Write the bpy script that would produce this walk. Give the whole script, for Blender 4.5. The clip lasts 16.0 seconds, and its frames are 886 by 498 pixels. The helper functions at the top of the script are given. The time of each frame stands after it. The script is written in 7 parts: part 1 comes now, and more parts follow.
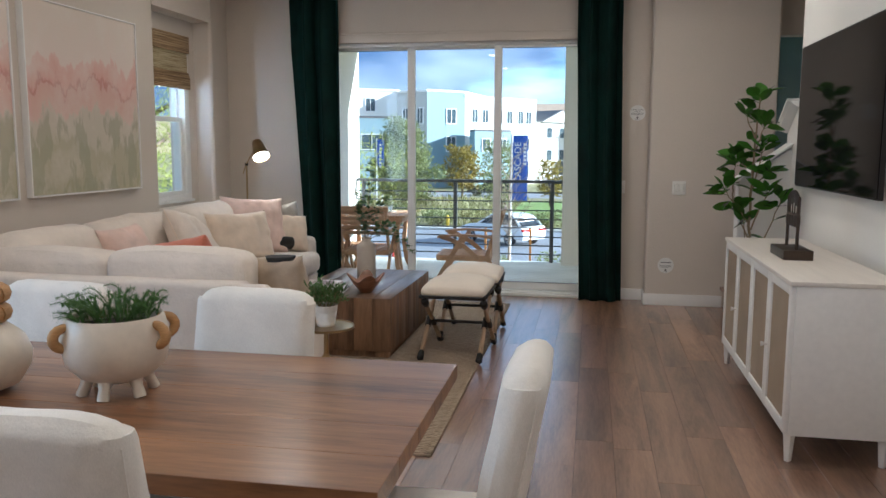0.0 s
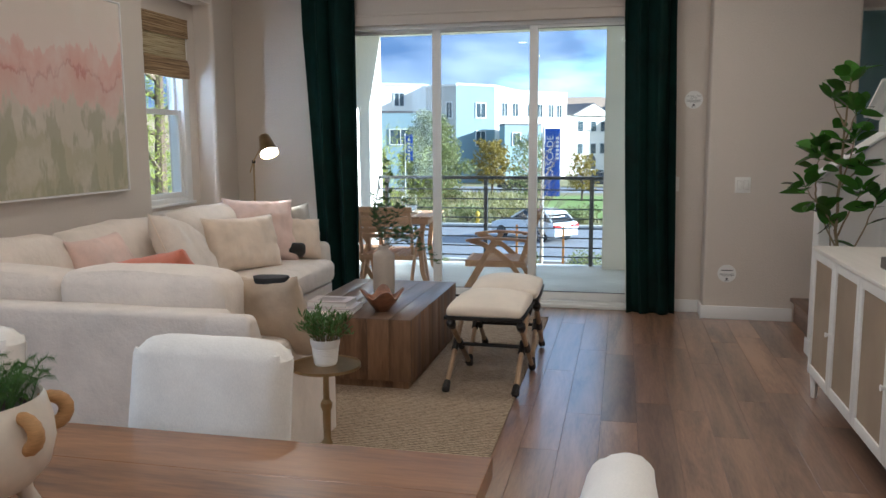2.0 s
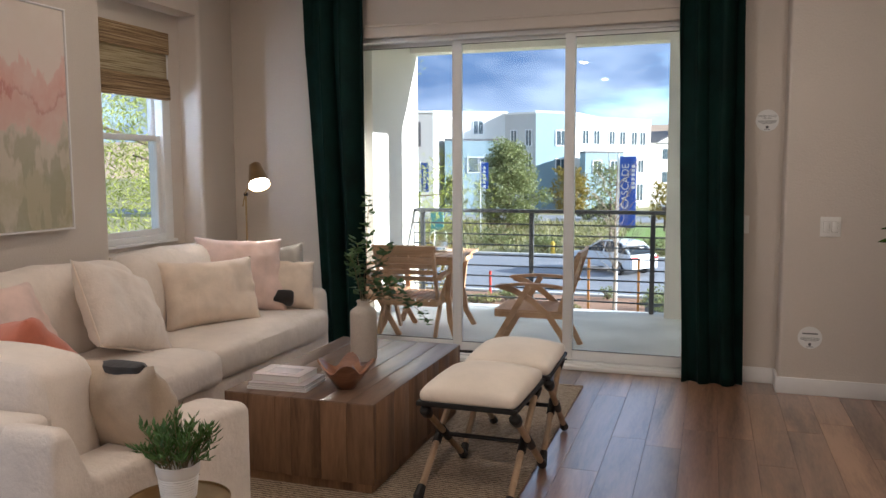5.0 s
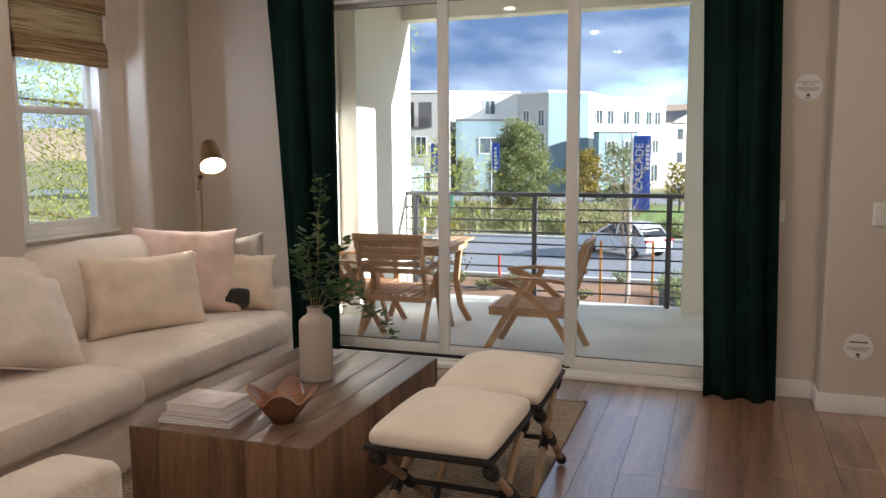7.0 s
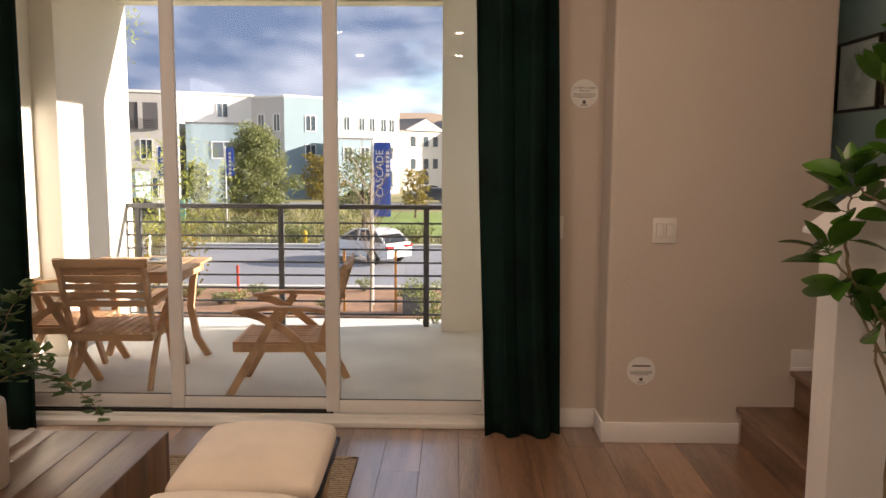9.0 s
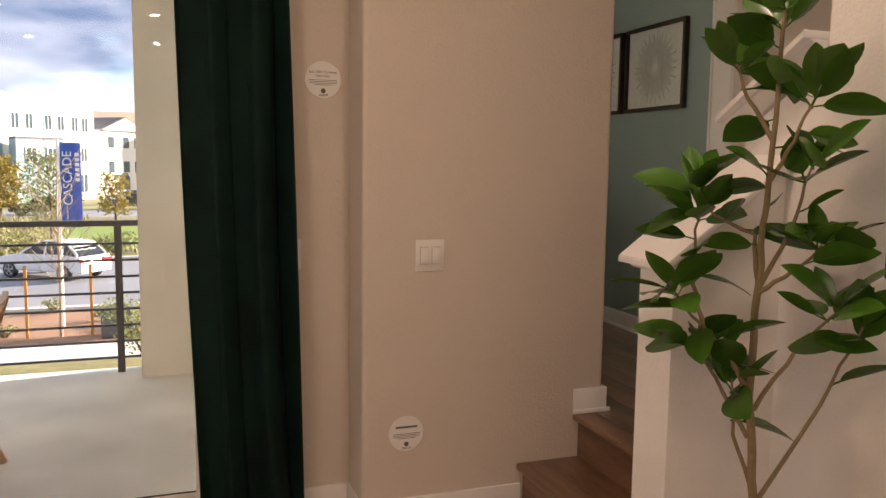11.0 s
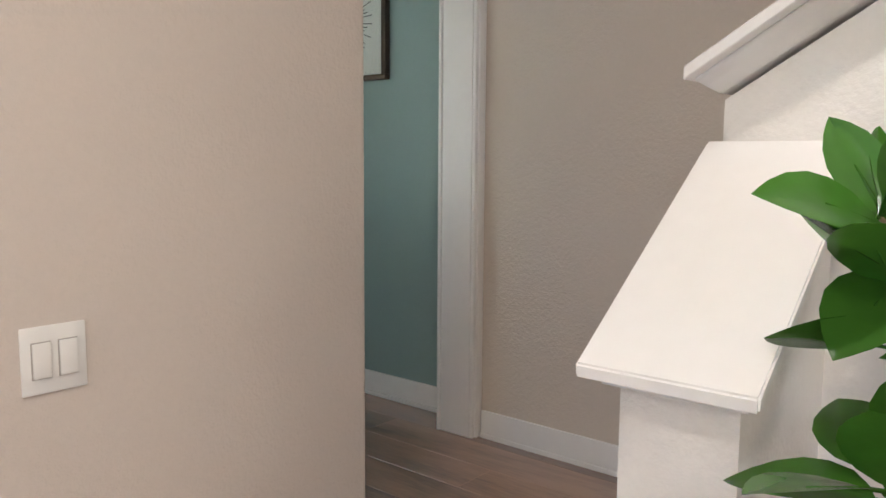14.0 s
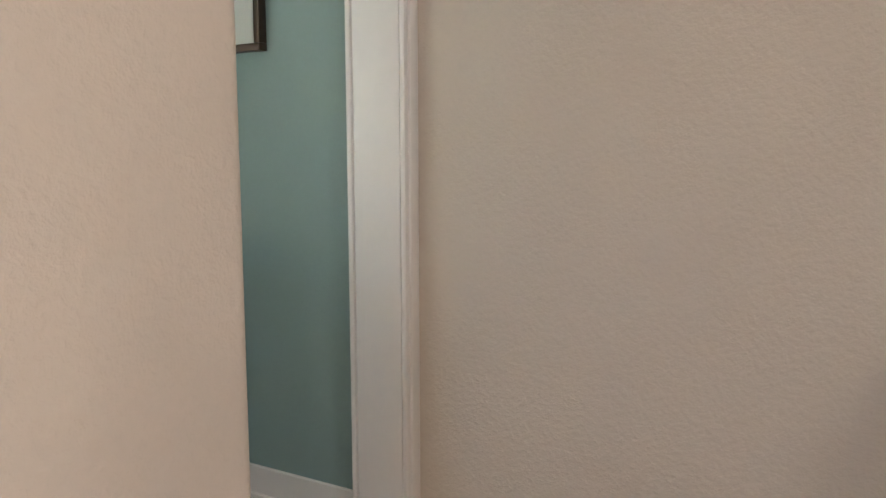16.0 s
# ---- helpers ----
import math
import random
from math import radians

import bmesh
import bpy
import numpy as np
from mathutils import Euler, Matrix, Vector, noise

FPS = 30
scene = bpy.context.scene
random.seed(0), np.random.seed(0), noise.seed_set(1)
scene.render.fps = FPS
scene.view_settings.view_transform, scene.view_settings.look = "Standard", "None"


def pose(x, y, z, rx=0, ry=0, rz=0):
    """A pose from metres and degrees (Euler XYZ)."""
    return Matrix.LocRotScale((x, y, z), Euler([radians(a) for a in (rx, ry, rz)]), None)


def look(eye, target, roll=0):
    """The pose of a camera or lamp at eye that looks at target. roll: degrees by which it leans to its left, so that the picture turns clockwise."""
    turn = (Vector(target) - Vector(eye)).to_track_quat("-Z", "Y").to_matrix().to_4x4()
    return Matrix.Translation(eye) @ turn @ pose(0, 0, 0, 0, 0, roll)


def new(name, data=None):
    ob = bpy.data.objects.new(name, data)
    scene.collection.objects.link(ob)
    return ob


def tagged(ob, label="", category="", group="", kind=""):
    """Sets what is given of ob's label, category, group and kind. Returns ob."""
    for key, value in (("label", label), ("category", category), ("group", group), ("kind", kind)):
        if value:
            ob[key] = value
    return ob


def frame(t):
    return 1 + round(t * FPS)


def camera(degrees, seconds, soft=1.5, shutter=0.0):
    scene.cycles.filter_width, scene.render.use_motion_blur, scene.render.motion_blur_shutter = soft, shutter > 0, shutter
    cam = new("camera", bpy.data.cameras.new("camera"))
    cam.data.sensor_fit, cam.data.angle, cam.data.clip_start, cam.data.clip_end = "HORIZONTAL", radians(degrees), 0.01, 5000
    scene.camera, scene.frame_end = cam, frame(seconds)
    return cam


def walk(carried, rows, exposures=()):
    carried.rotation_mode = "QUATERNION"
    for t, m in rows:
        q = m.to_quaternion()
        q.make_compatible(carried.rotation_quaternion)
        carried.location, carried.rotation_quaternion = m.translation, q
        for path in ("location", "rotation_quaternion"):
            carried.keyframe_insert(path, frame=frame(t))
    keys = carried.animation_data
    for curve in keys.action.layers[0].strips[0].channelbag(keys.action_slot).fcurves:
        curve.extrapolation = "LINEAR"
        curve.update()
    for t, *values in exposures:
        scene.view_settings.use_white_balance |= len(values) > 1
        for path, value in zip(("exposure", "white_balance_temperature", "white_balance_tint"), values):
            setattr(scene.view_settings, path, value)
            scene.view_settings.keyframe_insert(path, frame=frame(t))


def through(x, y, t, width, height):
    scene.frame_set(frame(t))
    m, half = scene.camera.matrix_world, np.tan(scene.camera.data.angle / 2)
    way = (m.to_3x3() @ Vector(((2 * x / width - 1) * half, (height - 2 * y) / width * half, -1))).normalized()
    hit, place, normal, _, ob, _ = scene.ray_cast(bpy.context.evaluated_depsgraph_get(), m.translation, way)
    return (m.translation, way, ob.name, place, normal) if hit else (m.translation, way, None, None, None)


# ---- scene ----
cam = camera(58.3, 16.0)
EXPOSURES = [(0, 2.12, 5150, 4), (2.5, 2.1, 5150, 4), (4.7, 2.05, 5550, 10), (7, 1.98, 5900, 11), (8.5, 1.95, 6800, 18), (10.2, 1.9, 7900, 26), (12.3, 3.2, 5750, 12), (14, 3.22, 5400, 8), (15, 3.2, 5500, 8), (16, 3.46, 5650, 8)]
PATH = [
    (0, (-0.000, 0.000, 1.440), 10.55, -7.36, -0.24),
    (0.5, (-0.049, 0.227, 1.440), 11.55, -7.84, -0.15),
    (1, (-0.088, 0.418, 1.424), 12.15, -8.29, 0.02),
    (1.5, (-0.128, 0.648, 1.425), 12.51, -8.23, 0.11),
    (2, (-0.147, 0.817, 1.431), 12.66, -7.73, 0.27),
    (2.5, (-0.154, 1.036, 1.442), 12.64, -6.86, 0.39),
    (3, (-0.123, 1.218, 1.444), 12.59, -6.03, 0.43),
    (3.5, (-0.039, 1.425, 1.453), 12.66, -5.48, 0.25),
    (4, (0.046, 1.611, 1.454), 13.82, -5.27, 0.10),
    (4.5, (0.059, 1.783, 1.442), 16.16, -5.38, 0.06),
    (4.7, (0.069, 1.864, 1.444), 17.43, -5.49, 0.09),
    (6.8, (0.015, 2.720, 1.433), 20.61, -7.06, 0.61),
    (7, (-0.004, 2.805, 1.423), 19.55, -7.07, 0.38),
    (7.5, (-0.095, 2.955, 1.424), 15.61, -7.20, 0.15),
    (8, (-0.161, 3.173, 1.426), 10.87, -6.96, -0.15),
    (8.5, (-0.203, 3.348, 1.434), 5.82, -6.83, -0.26),
    (9, (-0.254, 3.538, 1.436), 0.82, -6.69, -0.31),
    (9.5, (-0.303, 3.722, 1.426), -3.98, -6.41, -0.40),
    (10, (-0.286, 3.961, 1.408), -8.77, -6.24, -0.47),
    (10.2, (-0.273, 4.071, 1.421), -10.90, -6.14, -0.63),
    (12.3, (-0.072, 5.193, 1.446), -33.18, -6.63, -0.70),
    (12.5, (-0.053, 5.288, 1.446), -35.23, -6.52, -0.81),
    (13, (-0.029, 5.544, 1.443), -40.45, -6.58, -0.76),
    (13.5, (0.005, 5.773, 1.444), -45.62, -6.64, -0.59),
    (14, (0.157, 5.993, 1.447), -49.87, -6.70, -0.41),
    (14.5, (0.336, 6.183, 1.466), -53.60, -6.71, -0.24),
    (15, (0.462, 6.356, 1.462), -56.32, -6.58, 0.07),
    (15.5, (0.614, 6.543, 1.467), -58.33, -6.72, 0.14),
    (16, (0.834, 6.713, 1.474), -59.43, -7.03, 0.13),
]
walk(cam, [(t, pose(*eye, 90 + pitch, lean, yaw)) for t, eye, yaw, pitch, lean in PATH], EXPOSURES)

# world, sun, lamps
world = bpy.data.worlds.new("sky")
scene.world = world
world.use_nodes = True
wn, wl = world.node_tree.nodes, world.node_tree.links
wn.clear()
w_out = wn.new("ShaderNodeOutputWorld")
w_bg = wn.new("ShaderNodeBackground")
sky = wn.new("ShaderNodeTexSky")
sky.sky_type, sky.sun_disc = "NISHITA", False
SUN_EL, SUN_AZ = radians(17), radians(80)
sky.sun_elevation, sky.sun_rotation = SUN_EL, SUN_AZ
sky.air_density, sky.dust_density, sky.ozone_density = 1.0, 0.2, 3.0
w_tc = wn.new("ShaderNodeTexCoord")
w_map = wn.new("ShaderNodeMapping")
w_map.inputs["Scale"].default_value = (1.6, 1.6, 5.0)
w_noise = wn.new("ShaderNodeTexNoise")
w_noise.inputs["Scale"].default_value = 1.7
w_noise.inputs["Detail"].default_value = 7.0
w_noise.inputs["Roughness"].default_value = 0.55
w_ramp = wn.new("ShaderNodeValToRGB")
w_ramp.color_ramp.elements[0].position, w_ramp.color_ramp.elements[1].position = 0.26, 0.46
w_shade = wn.new("ShaderNodeTexNoise")
w_shade.inputs["Scale"].default_value = 3.1
w_shade.inputs["Detail"].default_value = 6.0
w_cloud = wn.new("ShaderNodeValToRGB")
w_cloud.color_ramp.elements[0].position, w_cloud.color_ramp.elements[1].position = 0.38, 0.62
w_cloud.color_ramp.elements[0].color = (0.42, 0.66, 1.15, 1)
w_cloud.color_ramp.elements[1].color = (1.6, 1.85, 2.3, 1)
w_mix = wn.new("ShaderNodeMix")
w_mix.data_type = "RGBA"
wl.new(w_tc.outputs["Generated"], w_map.inputs["Vector"])
wl.new(w_map.outputs["Vector"], w_noise.inputs["Vector"])
wl.new(w_map.outputs["Vector"], w_shade.inputs["Vector"])
wl.new(w_noise.outputs["Fac"], w_ramp.inputs["Fac"])
w_sep = wn.new("ShaderNodeSeparateXYZ")
w_low = wn.new("ShaderNodeMapRange")
w_low.inputs["From Min"].default_value, w_low.inputs["From Max"].default_value = 0.19, 0.34
w_low.inputs["To Min"].default_value, w_low.inputs["To Max"].default_value = -0.015, 0.22
w_sum = wn.new("ShaderNodeMath")
w_sum.operation = "ADD"
wl.new(w_tc.outputs["Generated"], w_sep.inputs[0])
wl.new(w_sep.outputs["Z"], w_low.inputs["Value"])
wl.new(w_shade.outputs["Fac"], w_sum.inputs[0])
wl.new(w_low.outputs["Result"], w_sum.inputs[1])
wl.new(w_sum.outputs[0], w_cloud.inputs["Fac"])
wl.new(w_ramp.outputs["Color"], w_mix.inputs["Factor"])
wl.new(sky.outputs["Color"], w_mix.inputs["A"])
wl.new(w_cloud.outputs["Color"], w_mix.inputs["B"])
wl.new(w_mix.outputs["Result"], w_bg.inputs["Color"])
w_bg.inputs["Strength"].default_value = 0.13
wl.new(w_bg.outputs["Background"], w_out.inputs["Surface"])

sun = new("sun", bpy.data.lights.new("sun", "SUN"))
sun.data.energy, sun.data.angle, sun.data.color = 3.9, radians(0.55), (1.0, 0.93, 0.82)
sun_way = Vector((math.cos(SUN_EL) * math.sin(SUN_AZ), math.cos(SUN_EL) * math.cos(SUN_AZ), math.sin(SUN_EL)))
sun.matrix_world = look(sun_way * 50, (0, 0, 0))

LAMP_WATTS = 1.75
LAMP_COLOR = (1.0, 0.79, 0.60)


# materials
def nodes_of(name):
    m = bpy.data.materials.new(name)
    m.use_nodes = True
    nt = m.node_tree
    return m, nt.nodes, nt.links, nt.nodes["Principled BSDF"]


def ramp_of(nd, stops):
    r = nd.new("ShaderNodeValToRGB")
    while len(r.color_ramp.elements) < len(stops):
        r.color_ramp.elements.new(0.5)
    for e, (p, c) in zip(r.color_ramp.elements, stops):
        e.position, e.color = p, (*c, 1)
    return r


def coords(nd, ln, scale=(1, 1, 1), offset=None):
    tc = nd.new("ShaderNodeTexCoord")
    mp = nd.new("ShaderNodeMapping")
    mp.inputs["Scale"].default_value = scale
    ln.new(tc.outputs["Object"], mp.inputs["Vector"])
    if offset is not None:
        ln.new(offset, mp.inputs["Location"])
    return mp.outputs["Vector"]


def noise_of(nd, ln, vec, scale, detail=4.0, rough=0.55):
    n = nd.new("ShaderNodeTexNoise")
    n.inputs["Scale"].default_value, n.inputs["Detail"].default_value, n.inputs["Roughness"].default_value = scale, detail, rough
    ln.new(vec, n.inputs["Vector"])
    return n.outputs["Fac"]


def bump_to(nd, ln, height, bsdf, strength, distance, normal=None):
    b = nd.new("ShaderNodeBump")
    b.inputs["Strength"].default_value, b.inputs["Distance"].default_value = strength, distance
    ln.new(height, b.inputs["Height"])
    if normal is not None:
        ln.new(normal, b.inputs["Normal"])
    ln.new(b.outputs["Normal"], bsdf.inputs["Normal"])
    return b.outputs["Normal"]


def dark(c, k):
    return tuple(v * k for v in c)


def simple(name, color, rough=0.5, metal=0.0, grain=60.0, vary=0.12, bump=0.15, dist=0.001, big=3.0, coat=0.0, sheen=0.0, stretch=(1, 1, 1), random_tone=0.0):
    """Paint, cloth, metal, stone: a colour with grain and slow stains, and a fine relief."""
    m, nd, ln, b = nodes_of(name)
    v = coords(nd, ln, stretch)
    fine = noise_of(nd, ln, v, grain, 5.0)
    slow = noise_of(nd, ln, v, big, 3.0)
    add = nd.new("ShaderNodeMath")
    add.operation = "ADD"
    ln.new(fine, add.inputs[0])
    ln.new(slow, add.inputs[1])
    half = nd.new("ShaderNodeMath")
    half.operation = "MULTIPLY"
    half.inputs[1].default_value = 0.5
    ln.new(add.outputs[0], half.inputs[0])
    r = ramp_of(nd, [(0.3, dark(color, 1 - vary)), (0.7, tuple(min(0.95, x * (1 + vary * 0.6)) for x in color))])
    ln.new(half.outputs[0], r.inputs["Fac"])
    out = r.outputs["Color"]
    if random_tone:
        info = nd.new("ShaderNodeObjectInfo")
        mr = nd.new("ShaderNodeMapRange")
        mr.inputs["To Min"].default_value, mr.inputs["To Max"].default_value = 1 - random_tone, 1 + random_tone
        ln.new(info.outputs["Random"], mr.inputs["Value"])
        hsv = nd.new("ShaderNodeHueSaturation")
        ln.new(mr.outputs["Result"], hsv.inputs["Value"])
        ln.new(out, hsv.inputs["Color"])
        out = hsv.outputs["Color"]
    ln.new(out, b.inputs["Base Color"])
    b.inputs["Roughness"].default_value, b.inputs["Metallic"].default_value = rough, metal
    if coat:
        b.inputs["Coat Weight"].default_value, b.inputs["Coat Roughness"].default_value = coat, 0.15
    if sheen:
        b.inputs["Sheen Weight"].default_value, b.inputs["Sheen Roughness"].default_value = sheen, 0.4
    if bump:
        bump_to(nd, ln, fine, b, bump, dist)
    return m


def wood(name, light, deep, rough=0.42, along="y", grain=9.0, random_tone=0.25, island=False, bump=0.12, coat=0.0, rings=2.2):
    """Wood with long grain, knots and a tone of its own on each piece."""
    m, nd, ln, b = nodes_of(name)
    info = nd.new("ShaderNodeObjectInfo")
    geo = nd.new("ShaderNodeNewGeometry")
    rnd = geo.outputs["Random Per Island"] if island else info.outputs["Random"]
    far = nd.new("ShaderNodeMath")
    far.operation = "MULTIPLY"
    far.inputs[1].default_value = 37.0
    ln.new(rnd, far.inputs[0])
    comb = nd.new("ShaderNodeCombineXYZ")
    for k in "XYZ":
        ln.new(far.outputs[0], comb.inputs[k])
    s = {"x": (0.12, 1, 1), "y": (1, 0.12, 1), "z": (1, 1, 0.12)}[along]
    v = coords(nd, ln, s, comb.outputs[0])
    warp = noise_of(nd, ln, v, rings, 2.0)
    w2 = nd.new("ShaderNodeVectorMath")
    w2.operation = "ADD"
    ln.new(v, w2.inputs[0])
    sc = nd.new("ShaderNodeVectorMath")
    sc.operation = "SCALE"
    sc.inputs[0].default_value = (0.5, 0.5, 0.5)
    ln.new(warp, sc.inputs["Scale"])
    ln.new(sc.outputs[0], w2.inputs[1])
    g1 = noise_of(nd, ln, w2.outputs[0], grain, 8.0, 0.62)
    g2 = noise_of(nd, ln, v, grain * 14, 3.0)
    mix = nd.new("ShaderNodeMath")
    mix.operation = "MULTIPLY_ADD"
    mix.inputs[1].default_value = 0.28
    ln.new(g2, mix.inputs[0])
    ln.new(g1, mix.inputs[2])
    r = ramp_of(nd, [(0.46, deep), (0.62, tuple((a + c) / 2 for a, c in zip(light, deep))), (0.8, light)])
    ln.new(mix.outputs[0], r.inputs["Fac"])
    mr = nd.new("ShaderNodeMapRange")
    mr.inputs["To Min"].default_value, mr.inputs["To Max"].default_value = 1 - random_tone, 1 + random_tone
    ln.new(rnd, mr.inputs["Value"])
    hsv = nd.new("ShaderNodeHueSaturation")
    ln.new(mr.outputs["Result"], hsv.inputs["Value"])
    ln.new(r.outputs["Color"], hsv.inputs["Color"])
    ln.new(hsv.outputs["Color"], b.inputs["Base Color"])
    rr = nd.new("ShaderNodeMapRange")
    rr.inputs["To Min"].default_value, rr.inputs["To Max"].default_value = rough + 0.1, rough - 0.06
    ln.new(g1, rr.inputs["Value"])
    ln.new(rr.outputs["Result"], b.inputs["Roughness"])
    if coat:
        b.inputs["Coat Weight"].default_value, b.inputs["Coat Roughness"].default_value = coat, 0.25
    bump_to(nd, ln, mix.outputs[0], b, bump, 0.002)
    return m


def cloth(name, color, weave=900.0, vary=0.08, rough=0.9, folds=0.25, sheen=0.25, transmit=0.0):
    """Woven fabric: threads, slubs and soft wrinkles."""
    m, nd, ln, b = nodes_of(name)
    v = coords(nd, ln)
    w1 = nd.new("ShaderNodeTexWave")
    w1.inputs["Scale"].default_value, w1.inputs["Distortion"].default_value = weave / 6.28, 1.0
    w1.bands_direction = "Z"
    ln.new(v, w1.inputs["Vector"])
    slub = noise_of(nd, ln, coords(nd, ln, (1, 1, 0.35)), 420.0, 3.0)
    slow = noise_of(nd, ln, v, 5.0, 4.0)
    wrinkle = noise_of(nd, ln, v, 11.0, 5.0, 0.6)
    a = nd.new("ShaderNodeMath")
    a.operation = "MULTIPLY_ADD"
    a.inputs[1].default_value = 0.6
    ln.new(slub, a.inputs[0])
    ln.new(slow, a.inputs[2])
    r = ramp_of(nd, [(0.55, dark(color, 1 - vary * 1.5)), (1.0, tuple(min(0.95, x * (1 + vary)) for x in color))])
    ln.new(a.outputs[0], r.inputs["Fac"])
    ln.new(r.outputs["Color"], b.inputs["Base Color"])
    b.inputs["Roughness"].default_value = rough
    b.inputs["Sheen Weight"].default_value, b.inputs["Sheen Roughness"].default_value = sheen, 0.5
    n1 = bump_to(nd, ln, wrinkle, b, folds, 0.02)
    bump_to(nd, ln, slub, b, 0.12, 0.0006, n1)
    return m


def glass(name, tint=(1, 1, 1), rough=0.0):
    m, nd, ln, b = nodes_of(name)
    b.inputs["Base Color"].default_value = (*tint, 1)
    b.inputs["Roughness"].default_value = rough
    b.inputs["Transmission Weight"].default_value = 1.0
    b.inputs["IOR"].default_value = 1.45
    return m


def pane_glass(name):
    """Thin window glass: clear, with a Fresnel gloss."""
    m, nd, ln, b = nodes_of(name)
    nd.remove(b)
    clear = nd.new("ShaderNodeBsdfTransparent")
    clear.inputs["Color"].default_value = (0.97, 0.985, 0.98, 1)
    gloss = nd.new("ShaderNodeBsdfGlossy")
    gloss.inputs["Roughness"].default_value = 0.0
    face = nd.new("ShaderNodeLayerWeight")
    face.inputs["Blend"].default_value = 0.5
    bend = nd.new("ShaderNodeMath")
    bend.operation = "POWER"
    bend.inputs[1].default_value = 5.0
    ln.new(face.outputs["Facing"], bend.inputs[0])
    fres = nd.new("ShaderNodeMath")
    fres.operation = "MULTIPLY_ADD"
    fres.inputs[1].default_value, fres.inputs[2].default_value = 0.6, 0.035
    ln.new(bend.outputs[0], fres.inputs[0])
    mix = nd.new("ShaderNodeMixShader")
    ln.new(fres.outputs[0], mix.inputs[0])
    ln.new(clear.outputs[0], mix.inputs[1])
    ln.new(gloss.outputs[0], mix.inputs[2])
    ln.new(mix.outputs[0], nd["Material Output"].inputs["Surface"])
    return m


def glow(name, color, strength):
    m, nd, ln, b = nodes_of(name)
    b.inputs["Base Color"].default_value = (*color, 1)
    b.inputs["Emission Color"].default_value = (*color, 1)
    b.inputs["Emission Strength"].default_value = strength
    return m


def leafy(name, color, rough=0.45, through=0.4, vary=0.35, grain=14.0, random_tone=0.0):
    """Leaves: a waxy face that lets some light through."""
    m = simple(name, color, rough, grain=grain, vary=vary, bump=0.1, random_tone=random_tone)
    nd, ln = m.node_tree.nodes, m.node_tree.links
    b = nd["Principled BSDF"]
    tr = nd.new("ShaderNodeBsdfTranslucent")
    ln.new(b.inputs["Base Color"].links[0].from_socket, tr.inputs["Color"])
    mix = nd.new("ShaderNodeMixShader")
    mix.inputs[0].default_value = through
    ln.new(b.outputs[0], mix.inputs[1])
    ln.new(tr.outputs[0], mix.inputs[2])
    ln.new(mix.outputs[0], nd["Material Output"].inputs["Surface"])
    return m


M = {}
M["wall"] = simple("wall_paint", (0.62, 0.55, 0.475), 0.66, grain=90, vary=0.035, bump=0.8, dist=0.0035, big=1.2)
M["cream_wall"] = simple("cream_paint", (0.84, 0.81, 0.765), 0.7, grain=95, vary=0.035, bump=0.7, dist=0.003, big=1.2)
M["green_wall"] = simple("green_paint", (0.28, 0.375, 0.36), 0.7, grain=75, vary=0.04, bump=0.4, dist=0.003, big=1.5)
M["white_paint"] = simple("white_paint", (0.81, 0.79, 0.765), 0.42, grain=25, vary=0.03, bump=0.06, dist=0.0006)
M["ceiling"] = simple("ceiling_paint", (0.82, 0.80, 0.76), 0.85, grain=140, vary=0.02, bump=0.25, dist=0.0012)
M["vinyl"] = simple("window_vinyl", (0.80, 0.79, 0.76), 0.35, grain=20, vary=0.03, bump=0.03)
M["floor"] = wood("floor_wood", (0.33, 0.18, 0.10), (0.125, 0.060, 0.031), 0.42, "y", 7.0, 0.30, bump=0.16, coat=1.0)
floor_bsdf = M["floor"].node_tree.nodes["Principled BSDF"]
floor_bsdf.inputs["Coat Roughness"].default_value, floor_bsdf.inputs["Coat IOR"].default_value = 0.25, 2.1
floor_bsdf.inputs["Specular IOR Level"].default_value = 0.9
M["step"] = wood("step_wood", (0.27, 0.15, 0.085), (0.11, 0.055, 0.03), 0.34, "y", 7.0, 0.12, coat=0.2)
M["seam"] = simple("dark_seam", (0.05, 0.035, 0.025), 0.8)
M["table"] = wood("dining_oak", (0.30, 0.135, 0.048), (0.088, 0.033, 0.012), 0.36, "x", 7.0, 0.14, bump=0.32, coat=0.75, rings=1.6)
M["pine"] = wood("reclaimed_pine", (0.27, 0.152, 0.080), (0.085, 0.044, 0.022), 0.55, "z", 6.0, 0.14, bump=0.25)
M["pine_top"] = wood("reclaimed_pine_top", (0.20, 0.125, 0.082), (0.085, 0.049, 0.031), 0.36, "y", 6.0, 0.10, bump=0.28, coat=0.3)
M["teak"] = wood("teak", (0.66, 0.41, 0.235), (0.42, 0.235, 0.12), 0.5, "x", 9.0, 0.12, island=True)
M["stoolwood"] = wood("stool_wood", (0.47, 0.33, 0.21), (0.27, 0.175, 0.10), 0.5, "z", 9.0, 0.1)
M["bowlwood"] = wood("bowl_wood", (0.33, 0.15, 0.075), (0.13, 0.05, 0.022), 0.32, "x", 14.0, 0.05, coat=0.3)
M["sofa"] = cloth("cream_slipcover", (0.76, 0.67, 0.58), folds=0.6)
M["chair"] = cloth("white_slipcover", (0.82, 0.775, 0.71), folds=0.35)
M["stool"] = cloth("cream_upholstery", (0.80, 0.71, 0.60), folds=0.08)
M["velvet"] = cloth("green_velvet", (0.0016, 0.0155, 0.0115), vary=0.35, rough=0.8, folds=0.15, sheen=0.0)
